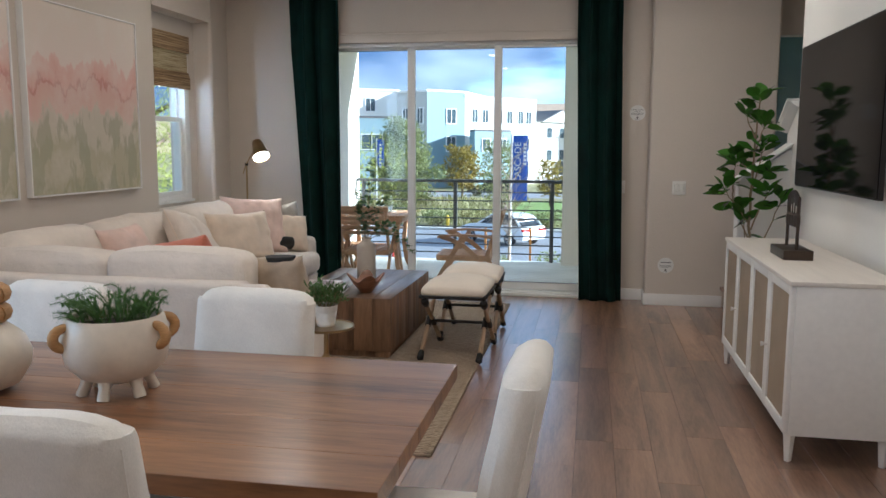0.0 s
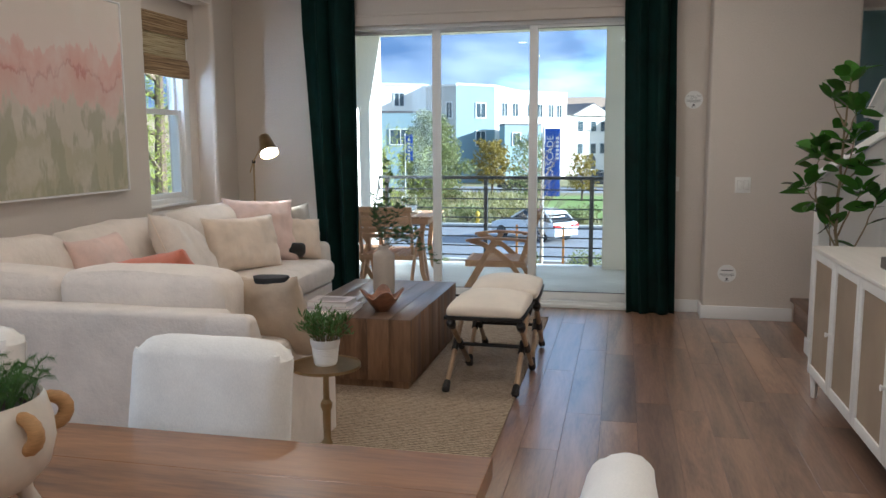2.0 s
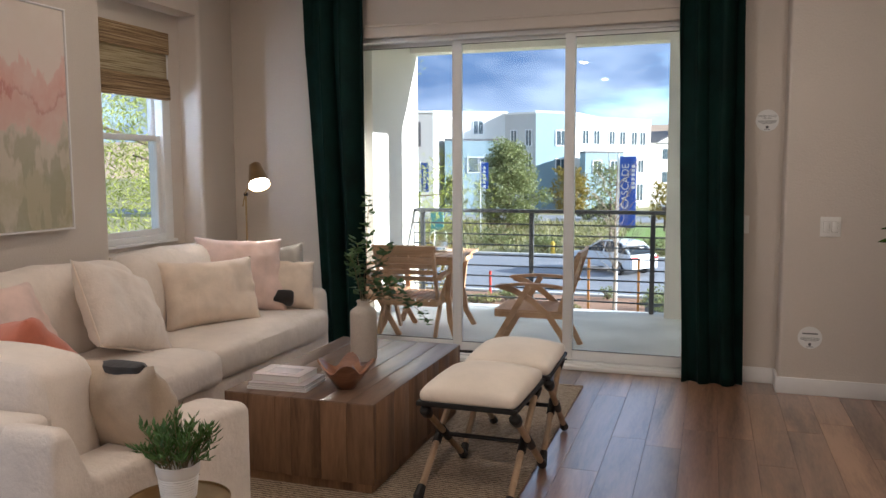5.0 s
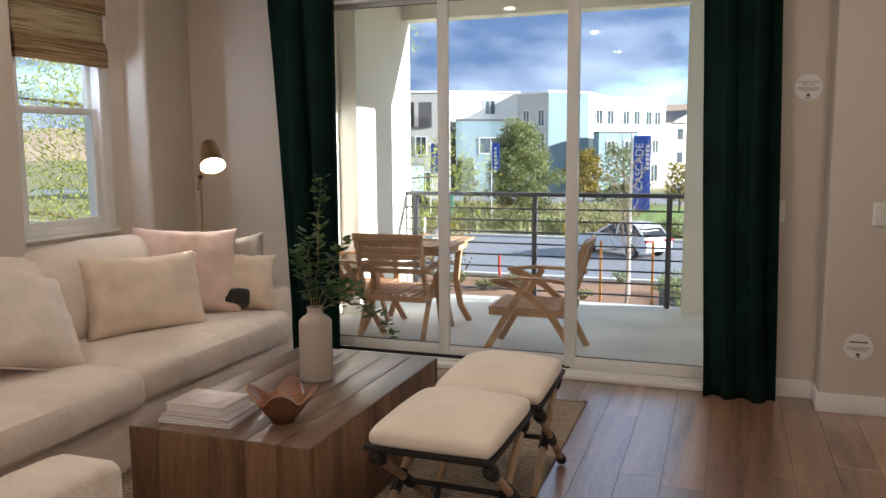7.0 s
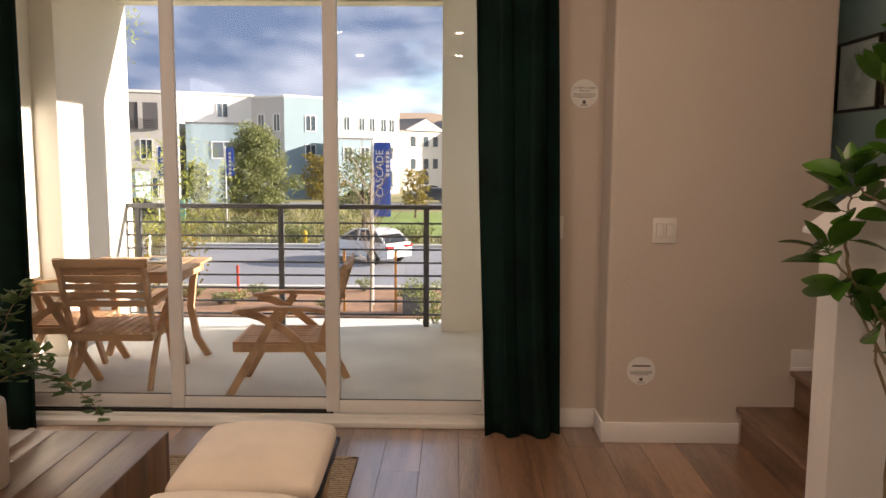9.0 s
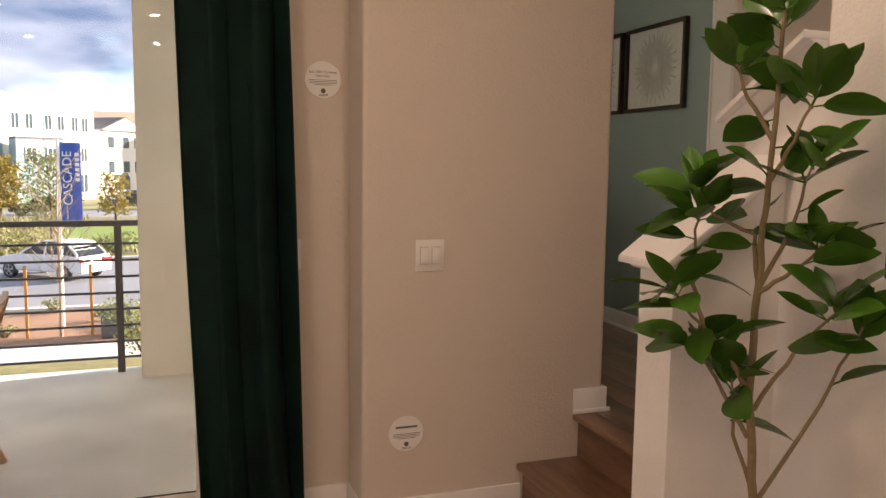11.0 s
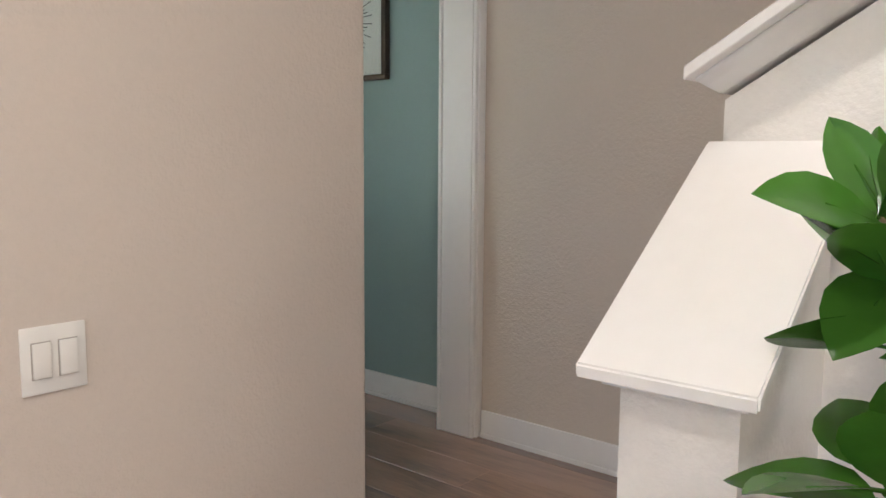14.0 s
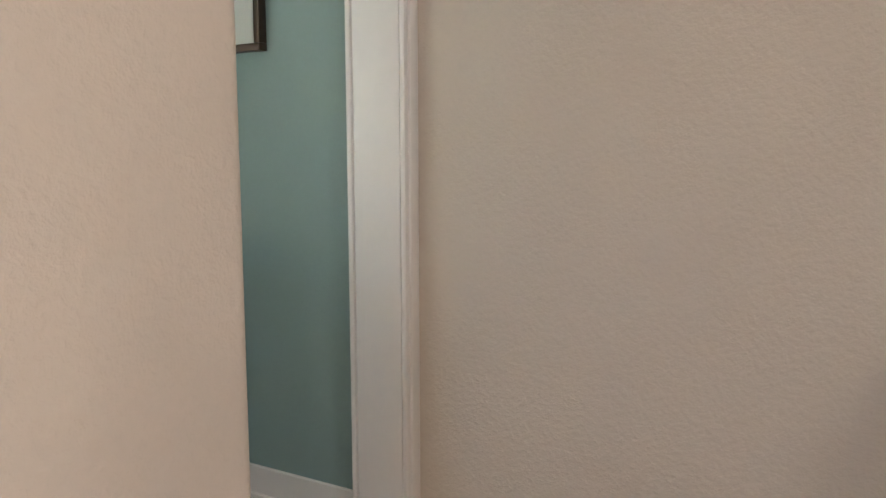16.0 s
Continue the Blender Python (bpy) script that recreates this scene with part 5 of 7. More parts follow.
spot_ob.matrix_basis = tilt @ Matrix.Translation((0, 0, -0.085))

# ---- paintings ----
def painting(y0, y1, z0, z1, seed):
    ob = thing("painting", pose(WEST, 0, 0), "large blush and sage abstract painting, thin white frame", "painting", "paintings over the sofa")
    m, nd, ln, b = nodes_of("blush_abstract")
    tc = nd.new("ShaderNodeTexCoord")
    mp = nd.new("ShaderNodeMapping")
    mp.inputs["Location"].default_value = (seed, seed * 2, 0)
    ln.new(tc.outputs["Object"], mp.inputs["Vector"])
    v = mp.outputs["Vector"]
    sep = nd.new("ShaderNodeSeparateXYZ")
    ln.new(tc.outputs["Object"], sep.inputs[0])
    drip = noise_of(nd, ln, coords(nd, ln, (1, 2.2, 0.9)), 2.6, 7.0, 0.62)
    blot = noise_of(nd, ln, v, 3.0, 6.0, 0.6)
    add = nd.new("ShaderNodeMath")
    add.operation = "MULTIPLY_ADD"
    add.inputs[1].default_value = 0.62
    ln.new(drip, add.inputs[0])
    ln.new(sep.outputs["Z"], add.inputs[2])
    mr = nd.new("ShaderNodeMapRange")
    mr.inputs["From Min"].default_value, mr.inputs["From Max"].default_value = z0 + 0.2, z1 + 0.32
    ln.new(add.outputs[0], mr.inputs["Value"])
    r = ramp_of(nd, [(0.02, (0.58, 0.53, 0.42)), (0.10, (0.40, 0.37, 0.24)), (0.13, (0.46, 0.42, 0.29)), (0.30, (0.47, 0.43, 0.31)), (0.33, (0.55, 0.50, 0.40)), (0.47, (0.58, 0.51, 0.42)), (0.49, (0.66, 0.46, 0.39)), (0.585, (0.64, 0.40, 0.34)), (0.60, (0.52, 0.24, 0.20)), (0.625, (0.66, 0.38, 0.32)), (0.72, (0.70, 0.47, 0.41)), (0.735, (0.72, 0.60, 0.53)), (0.95, (0.70, 0.61, 0.53))])
    ln.new(mr.outputs["Result"], r.inputs["Fac"])
    mix = nd.new("ShaderNodeMix")
    mix.data_type = "RGBA"
    r2 = ramp_of(nd, [(0.48, (0, 0, 0)), (0.72, (0.55, 0.55, 0.55))])
    ln.new(blot, r2.inputs["Fac"])
    ln.new(r2.outputs["Color"], mix.inputs["Factor"])
    ln.new(r.outputs["Color"], mix.inputs["A"])
    mix.inputs["B"].default_value = (0.74, 0.68, 0.62, 1)
    stroke = noise_of(nd, ln, coords(nd, ln, (1, 2.8, 0.8)), 2.1, 4.0, 0.6)
    r3 = ramp_of(nd, [(0.50, (0, 0, 0)), (0.54, (0.62, 0.62, 0.62))])
    ln.new(stroke, r3.inputs["Fac"])
    low = nd.new("ShaderNodeMapRange")
    low.inputs["To Min"].default_value, low.inputs["To Max"].default_value = 1.0, 0.0
    ln.new(add.outputs[0], low.inputs["Value"])
    low.inputs["From Min"].default_value, low.inputs["From Max"].default_value = z0 + 0.80, z0 + 0.86
    both = nd.new("ShaderNodeMath")
    both.operation = "MULTIPLY"
    ln.new(r3.outputs["Color"], both.inputs[0])
    ln.new(low.outputs["Result"], both.inputs[1])
    sage = nd.new("ShaderNodeMix")
    sage.data_type = "RGBA"
    ln.new(both.outputs[0], sage.inputs["Factor"])
    ln.new(mix.outputs["Result"], sage.inputs["A"])
    sage.inputs["B"].default_value = (0.34, 0.325, 0.22, 1)
    ln.new(sage.outputs["Result"], b.inputs["Base Color"])
    b.inputs["Roughness"].default_value = 0.7
    bump_to(nd, ln, blot, b, 0.2, 0.002)
    part("canvas", B(0.004, y0 + 0.012, z0 + 0.012, 0.036, y1 - 0.012, z1 - 0.012), m, ob, "blush, cream and sage brushwork")
    bm = bmesh.new()
    for a in ((y0, z0, y1, z0 + 0.01), (y0, z1 - 0.01, y1, z1), (y0, z0 + 0.01, y0 + 0.01, z1 - 0.01), (y1 - 0.01, z0 + 0.01, y1, z1 - 0.01)):
        box(bm, 0.0, a[0], a[1], 0.045, a[2], a[3], 0.001)
    part("frame", bm, M["white_paint"], ob, "thin white float frame")


painting(4.45, 5.70, 1.105, 2.36, 3.0)
painting(3.09, 4.34, 1.10, 2.355, 11.0)

# ---- woven roman shade in the niche window ----
sh = thing("roman_shade", pose(0, 0, 0), "half-raised brown woven bamboo roman shade", "window shade")
m_, nd, ln, b_ = nodes_of("bamboo_weave")
v1 = coords(nd, ln, (1, 0.6, 40))
nz = noise_of(nd, ln, v1, 4.0, 4.0)
rp2 = ramp_of(nd, [(0.35, (0.10, 0.055, 0.022)), (0.55, (0.36, 0.24, 0.12)), (0.75, (0.58, 0.45, 0.28))])
ln.new(nz, rp2.inputs["Fac"])
ln.new(rp2.outputs["Color"], b_.inputs["Base Color"])
b_.inputs["Roughness"].default_value = 0.8
b_.inputs["Transmission Weight"].default_value = 0.0
bump_to(nd, ln, nz, b_, 0.5, 0.003)
M["bamboo"] = m_
# paler, translucent copy of the weave: the glow of daylight is partly its colour
m_, nd, ln, b_ = nodes_of("bamboo_backlit")
nz = noise_of(nd, ln, coords(nd, ln, (1, 0.6, 40)), 5.0, 5.0)
rp3 = ramp_of(nd, [(0.32, (0.20, 0.13, 0.06)), (0.5, (0.56, 0.45, 0.28)), (0.72, (0.72, 0.62, 0.44))])
ln.new(nz, rp3.inputs["Fac"])
ln.new(rp3.outputs["Color"], b_.inputs["Base Color"])
b_.inputs["Roughness"].default_value = 0.8
bump_to(nd, ln, nz, b_, 0.5, 0.003)
sheer = nd.new("ShaderNodeBsdfTranslucent")
ln.new(rp3.outputs["Color"], sheer.inputs["Color"])
sheer_mix = nd.new("ShaderNodeMixShader")
sheer_mix.inputs[0].default_value = 0.5
ln.new(b_.outputs[0], sheer_mix.inputs[1])
ln.new(sheer.outputs[0], sheer_mix.inputs[2])
ln.new(sheer_mix.outputs[0], nd["Material Output"].inputs["Surface"])
M["bamboo_backlit"] = m_
sy0, sy1 = W0 + 0.005, W1 - 0.03
part("valance", B(-3.632, sy0, 2.26, -3.618, sy1, 2.41, 0.003), M["bamboo"], sh)
part("panel", B(-3.645, sy0 + 0.01, 2.03, -3.639, sy1 - 0.01, 2.30), M["bamboo_backlit"], sh, "sheer weave, coloured paler for the daylight behind it")
for k in range(3):
    part("fold", B(-3.655 + 0.004 * k, sy0 + 0.004, 1.94 + 0.018 * k, -3.612 - 0.006 * k, sy1 - 0.004, 2.05 + 0.02 * k, 0.008), M["bamboo"], sh)

# ---- velvet curtains ----
def curtain(x0a, x1a, x0b, x1b, y, seed, label, top=CEIL - 0.08, foot=0.006):
    """Runs from x0a..x1a at the foot to x0b..x1b at the top, in soft folds."""
    ob = thing("curtain", pose(0, 0, 0), label, "curtain", "curtains at the balcony door")
    bm = bmesh.new()
    nx, nz_ = 96, 34
    rows = []
    for j in range(nz_ + 1):
        f = j / nz_
        z = foot + (top - foot) * f
        xa, xb = x0a + (x0b - x0a) * min(1, f * 1.25), x1a + (x1b - x1a) * min(1, f * 1.25)
        row = []
        for i in range(nx + 1):
            u = i / nx
            amp = 0.046 + 0.036 * noise.noise(Vector((u * 3, f * 1.5, seed)))
            ph = u * 2 * math.pi * 2.4 + 1.6 * noise.noise(Vector((u * 2.5, f * 1.2, seed + 5)))
            puddle = 0.05 * (1 - f) ** 14
            x = xa + (xb - xa) * u + 0.008 * math.sin(ph * 2 + 1)
            row.append(bm.verts.new((x, y + amp * math.sin(ph) - puddle * (0.6 + 0.4 * math.sin(ph + 1)), z)))
        rows.append(row)
    for a, c in zip(rows, rows[1:]):
        for i in range(nx):
            bm.faces.new((a[i], a[i + 1], c[i + 1], c[i]))
    g = part("drape", bm, M["velvet"], ob, smooth=180)
    md = g.modifiers.new("thick", "SOLIDIFY")
    md.thickness = 0.005
    return ob


curtain(-2.79, -2.44, -2.93, -2.44, 7.545, 2.0, "dark green velvet curtain beside the sofa")
curtain(-0.095, 0.295, -0.165, 0.24, 7.53, 6.0, "dark green velvet curtain beside the light switch")
rod = thing("curtain_rod", pose(0, 7.53, CEIL - 0.06), "black metal curtain rod over the balcony door", "curtain rod")
bm = bmesh.new()
tube(bm, [(-3.2, 0, 0), (0.45, 0, 0)], 0.014, 10)
part("rod", bm, M["black"], rod)
for x in (-3.1, 0.4):
    part("bracket", B(x - 0.012, 0.0, -0.012, x + 0.012, 0.13, 0.012), M["black"], rod)

# ---- wall fittings ----
sw = thing("light_switch", pose(0.78, JOG_Y, 1.078), "white two-gang rocker light switch", "light switch")
part("plate", B(-0.059, -0.006, -0.062, 0.059, 0.0, 0.062, 0.003), M["switch"], sw)
for x in (-0.024, 0.024):
    # grey plate under the rocker: the gap's shade as a colour, no real gap
    bm = bmesh.new()
    box(bm, x - 0.018, -0.0085, -0.034, x + 0.018, -0.006, 0.034, 0.001)
    part("shade_panel", bm, M["greycloth"], sw, "thin grey plate for the shade round the rocker")
    bm = bmesh.new()
    box(bm, x - 0.0165, -0.0125, -0.0325, x + 0.0165, -0.0085, 0.0325, 0.002)
    part("rocker", bm, M["switch"], sw)
bm = bmesh.new()
box(bm, 0.20, DOOR_Y - 0.006, 1.01, 0.315, DOOR_Y, 1.13, 0.003)
solo("blank_plate", bm, M["switch"], "white wall plate beside the curtain", "wall plate")


def disc(x, y, z, r, words, label):
    ob = thing("sign", pose(x, y, z), label, "sign", "round wall signs")
    bm = bmesh.new()
    vs = lathe(bm, [(r - 0.001, 0), (r, 0.001), (r, 0.0035), (r - 0.001, 0.0045)], 48)
    bmesh.ops.transform(bm, matrix=pose(0, 0, 0, 90, 0, 0), verts=vs)
    part("disc", bm, M["paper"], ob)
    if words:
        letters(words[0], 0.0165, M["ink"], "lettering", ob, pose(0, -0.0048, 0.030, 90, 0, 0), 0.0003)
        letters(words[1], 0.0165, M["ink"], "lettering", ob, pose(0, -0.0048, 0.015, 90, 0, 0), 0.0003)
    else:
        bm = bmesh.new()
        box(bm, -0.045, -0.0052, 0.022, 0.045, -0.0044, 0.030)
        part("heading", bm, M["ink"], ob)
    for k in range(4):
        w = (0.056, 0.055, 0.054, 0.036)[k]
        z = -0.001 - k * 0.0062
        bm = bmesh.new()
        box(bm, -w, -0.005, z - 0.0012, w, -0.0044, z + 0.0008)
        part("text_line", bm, M["ink"], ob)
    bm = bmesh.new()
    vs = lathe(bm, [(0.0095, 0), (0.0095, 0.0008)], 20)
    bmesh.ops.transform(bm, matrix=pose(0, -0.0044, -0.043, 90, 0, 0), verts=vs)
    part("emblem", bm, M["ink"], ob)
    for z in (-0.056, -0.061):
        bm = bmesh.new()
        box(bm, -0.018, -0.005, z - 0.001, 0.018, -0.0044, z + 0.001)
        part("text_line", bm, M["ink"], ob)


disc(0.405, DOOR_Y, 1.755, 0.0715, ("Let light in, keep", "heat out."), "round white wall sign reading Let light in, keep heat out.")
disc(0.690, JOG_Y, 0.370, 0.0715, None, "round white wall sign low on the wall by the steps")


def print_frame(y0, y1, z0, z1):
    ob = thing("framed_print", pose(2.62, 0, 0), "radial line print in a dark wooden frame", "picture", "prints in the hall")
    f = 0.022
    bm = bmesh.new()
    for a in ((y0, z0, y1, z0 + f), (y0, z1 - f, y1, z1), (y0, z0 + f, y0 + f, z1 - f), (y1 - f, z0 + f, y1, z1 - f)):
        box(bm, -0.032, a[0], a[1], 0.0, a[2], a[3], 0.002)
    part("frame", bm, M["bronze"], ob, "dark brown wooden frame")
    part("mat", B(-0.012, y0 + f, z0 + f, -0.006, y1 - f, z1 - f), M["paper"], ob, "white paper mat")
    cy, cz = (y0 + y1) / 2, (z0 + z1) / 2
    bm = bmesh.new()
    for k in range(72):
        th = k * 2 * math.pi / 72
        w = 0.0022
        d = Vector((0, math.cos(th), math.sin(th)))
        s = Vector((0, -math.sin(th), math.cos(th))) * w
        r0, r1 = 0.03 + 0.02 * (k % 3), 0.19 + 0.03 * math.sin(k * 2.4)
        c = Vector((-0.0128, cy, cz))
        vs = [bm.verts.new(q) for q in (c + d * r0 - s * .5, c + d * r0 + s * .5, c + d * r1 + s, c + d * r1 - s)]
        bm.faces.new(vs)
    part("artwork", bm, M["ink"], ob, "dark radial ink lines", smooth=None)
    g = part("glass", B(-0.02, y0 + f, z0 + f, -0.018, y1 - f, z1 - f), M["glass"], ob, "clear picture glass")
    g.visible_shadow = False


print_frame(8.365, 8.975, 1.765, 2.275)
print_frame(9.02, 9.63, 1.765, 2.275)

# ---- ceiling downlights ----
for x, y in ((-2.4, 5.9), (-0.6, 5.9), (0.7, 5.9), (-2.4, 3.6), (-0.6, 3.6), (0.7, 3.6), (-1.8, 1.2), (-0.2, 1.2), (-1.8, -1.2), (-0.2, -1.2)):
    ob = thing("downlight", pose(x, y, CEIL), "round white recessed ceiling downlight, lit", "ceiling light", "ceiling downlights")
    bm = bmesh.new()
    lathe(bm, [(0.085, 0.0), (0.085, -0.006), (0.062, -0.006), (0.062, 0.0)], 28, close=False)
    part("trim_ring", bm, M["white_paint"], ob)
    bm = bmesh.new()
    lathe(bm, [(0.001, -0.003), (0.061, -0.003)], 28, close=False)
    part("lens", bm, M["lampglow"], ob, "glowing round lens")
    li = bpy.data.lights.new("downlight_lamp", "AREA")
    li.shape, li.size, li.energy, li.color = "DISK", 0.12, LAMP_WATTS, LAMP_COLOR
    lo = new("downlight_lamp", li)
    lo.parent = ob
    lo.matrix_basis = pose(0, 0, -0.012)

# ---- balcony furniture ----
BF = -0.10


def bar(bm, p, q, w, t, across):
    slab_on(bm, [p, q], w, t, across)


def patio_chair(x, y, rz):
    """Faces +y in its own space."""
    ob = thing("patio_chair", pose(x, y, BF, 0, 0, rz) @ Matrix.Scale(1.06, 4), "teak folding patio armchair with slatted seat and back", "chair", "chairs round the balcony table")
    for k in range(8):
        xx = -0.215 + k * 0.0614
        part("seat_slat", B(xx - 0.022, 0.03, 0.342, xx + 0.022, 0.57, 0.358, 0.002, 1), M["teak"], ob)
    bm = bmesh.new()
    box(bm, -0.25, 0.02, 0.30, 0.25, 0.042, 0.342)
    box(bm, -0.25, 0.555, 0.305, 0.25, 0.577, 0.36)
    box(bm, -0.262, 0.02, 0.302, -0.24, 0.57, 0.345)
    box(bm, 0.24, 0.02, 0.302, 0.262, 0.57, 0.345)
    part("seat_frame", bm, M["teak"], ob)
    for k in range(5):
        z = 0.52 + k * 0.054
        yb = 0.04 - (z - 0.38) * 0.27
        part("back_slat", B(-0.235, yb - 0.008, z, 0.235, yb + 0.008, z + 0.038, 0.002, 1), M["teak"], ob)
    bm = bmesh.new()
    slab_on(bm, [(-0.28, -0.078, 0.80), (0, -0.095, 0.803), (0.28, -0.078, 0.80)], 0.05, 0.024, (0, -0.27, 1))
    part("top_rail", bm, M["teak"], ob)
    for s in (-1, 1):
        xx = s * 0.255
        bm = bmesh.new()
        slab_on(bm, [(xx, 0.06, 0.36), (xx, 0.0, 0.55), (xx, -0.078, 0.80)], 0.026, 0.04, (1, 0, 0))
        part("back_post", bm, M["teak"], ob)
        bm = bmesh.new()
        xa = s * 0.285
        slab_on(bm, [(xa, -0.03, 0.545), (xa, 0.15, 0.565), (xa, 0.35, 0.57), (xa, 0.50, 0.555), (xa, 0.56, 0.545)], 0.055, 0.022, (1, 0, 0))
        part("armrest", bm, M["teak"], ob)
        bm = bmesh.new()
        slab_on(bm, [(xa, 0.62, 0.0), (xa, 0.46, 0.28), (xa, 0.30, 0.555)], 0.024, 0.045, (1, 0, 0))
        part("leg", bm, M["teak"], ob)
        bm = bmesh.new()
        slab_on(bm, [(xx, 0.53, 0.545), (xx, 0.42, 0.515), (xx, 0.28, 0.44), (xx, 0.15, 0.33), (xx, 0.05, 0.18), (xx, -0.04, 0.0)], 0.024, 0.045, (1, 0, 0))
        part("leg", bm, M["teak"], ob)
    return ob


patio_chair(-2.50, 8.585, 1.5)
patio_chair(-1.02, 8.63, 92)
patio_chair(-3.34, 9.02, -84)

tab = thing("patio_table", pose(-2.50, 9.13, BF, 0, 0, 3), "square teak slatted patio table with curved legs", "table")
for k in range(7):
    xx = -0.36 + k * 0.12
    part("top_slat", B(xx - 0.053, -0.40, 0.735, xx + 0.053, 0.40, 0.757, 0.002, 1), M["teak"], tab)
bm = bmesh.new()
for s in (-1, 1):
    box(bm, -0.37, s * 0.31 - 0.015, 0.67, 0.37, s * 0.31 + 0.015, 0.735)
    box(bm, s * 0.35 - 0.015, -0.295, 0.67, s * 0.35 + 0.015, 0.295, 0.735)
part("apron", bm, M["teak"], tab)
for sx in (-1, 1):
    for sy in (-1, 1):
        bm = bmesh.new()
        slab_on(bm, [(sx * 0.38, sy * 0.36, 0), (sx * 0.31, sy * 0.30, 0.16), (sx * 0.28, sy * 0.27, 0.40), (sx * 0.30, sy * 0.275, 0.60), (sx * 0.325, sy * 0.28, 0.72)], 0.04, 0.048, (0, 1, 0))
        part("leg", bm, M["teak"], tab)
pit = thing("glass_pitcher", pose(-2.40, 9.24, BF + 0.757), "clear ribbed glass pitcher on a pale tray", "pitcher")
bm = bmesh.new()
lathe(bm, [(0.10, 0), (0.105, 0.004), (0.105, 0.012), (0.001, 0.012)], 28)
part("tray", bm, M["speckle"], pit, "pale round tray")
bm = bmesh.new()
lathe(bm, [(0.05, 0.013), (0.068, 0.02), (0.07, 0.10), (0.06, 0.15), (0.062, 0.20), (0.058, 0.20), (0.056, 0.15), (0.066, 0.10), (0.062, 0.03), (0.02, 0.024)], 28)
part("body", bm, M["clear"], pit)
bm = bmesh.new()
tube(bm, [(-0.06, 0, 0.18), (-0.10, 0, 0.175), (-0.115, 0, 0.13), (-0.10, 0, 0.085), (-0.065, 0, 0.07)], 0.007, 8)
part("handle", bm, M["clear"], pit)

# ---- outdoors ----
GZ = -3.3
M["earth"] = simple("dry_grass_ground", (0.22, 0.20, 0.085), 0.95, grain=3.0, vary=0.45, bump=0.6, dist=0.05, big=0.15)
M["asphalt"] = simple("asphalt", (0.21, 0.22, 0.24), 0.85, grain=8, vary=0.25, bump=0.3, dist=0.01, big=0.3)
M["pave"] = simple("pale_concrete", (0.58, 0.56, 0.51), 0.85, grain=6, vary=0.15, bump=0.2)
M["mulch"] = simple("red_mulch", (0.30, 0.17, 0.10), 0.95, grain=9, vary=0.4, bump=0.7, dist=0.03)
M["h_white"] = simple("white_stucco", (0.74, 0.72, 0.68), 0.9, grain=2.0, vary=0.05, bump=0.1, big=0.2)
M["h_grey"] = simple("greige_stucco", (0.47, 0.455, 0.43), 0.9, grain=2.0, vary=0.06, bump=0.1, big=0.2)
M["h_blue"] = simple("blue_grey_siding", (0.215, 0.305, 0.345), 0.8, grain=1.0, vary=0.08, bump=0.1, big=0.3)
M["h_dark"] = simple("dark_roof", (0.10, 0.10, 0.105), 0.8, vary=0.2)
M["h_glass"] = simple("dark_window", (0.06, 0.085, 0.10), 0.12, vary=0.3, bump=0.0)
M["car_white"] = simple("car_white", (0.72, 0.73, 0.74), 0.25, vary=0.02, bump=0.0, coat=0.8)
M["car_dark"] = simple("car_dark", (0.05, 0.055, 0.065), 0.25, vary=0.05, bump=0.0, coat=0.8)
M["car_glass"] = simple("car_glass", (0.02, 0.025, 0.03), 0.06, vary=0.05, bump=0.0)
M["tyre"] = simple("tyre_rubber", (0.02, 0.02, 0.02), 0.8)
M["chrome"] = simple("alloy", (0.5, 0.5, 0.52), 0.3, 0.9, vary=0.1)
M["red_lens"] = simple("red_lens", (0.5, 0.02, 0.02), 0.2, vary=0.05, bump=0.0)
M["banner"] = simple("blue_banner", (0.022, 0.085, 0.42), 0.6, vary=0.06, bump=0.05)
M["teal"] = simple("teal_sign", (0.10, 0.42, 0.42), 0.6, vary=0.06)
M["pole"] = simple("white_pole", (0.72, 0.72, 0.71), 0.5, vary=0.05)
M["orange"] = simple("orange_stake", (0.55, 0.22, 0.04), 0.6, vary=0.1)
M["red"] = simple("red_stake", (0.5, 0.05, 0.03), 0.6, vary=0.1)
M["yellow"] = simple("yellow_hydrant", (0.6, 0.42, 0.04), 0.5, vary=0.1)
M["bark"] = simple("tree_bark", (0.14, 0.10, 0.07), 0.95, grain=12, vary=0.4, bump=0.6, stretch=(1, 1, 0.2))
M["bark_pale"] = simple("pale_bark", (0.34, 0.27, 0.20), 0.9, grain=12, vary=0.3, bump=0.4)
M["tree_dark"] = leafy("tree_dark", (0.23, 0.26, 0.10), 0.6, 0.4, 0.45, 2.0)
M["tree_yellow"] = leafy("tree_yellow", (0.26, 0.20, 0.035), 0.6, 0.4, 0.45, 2.0)
M["pine_needles"] = leafy("pine_needles", (0.46, 0.50, 0.10), 0.6, 0.45, 0.45, 2.0)
M["straw"] = leafy("straw", (0.28, 0.27, 0.10), 0.6, 0.3, 0.45, 2.0)
M["lawn"] = simple("lawn_grass", (0.17, 0.25, 0.05), 0.9, grain=4, vary=0.3, bump=0.4)
M["hill"] = simple("dry_hills", (0.40, 0.29, 0.20), 0.95, grain=0.02, vary=0.3, bump=0.0, big=0.006)

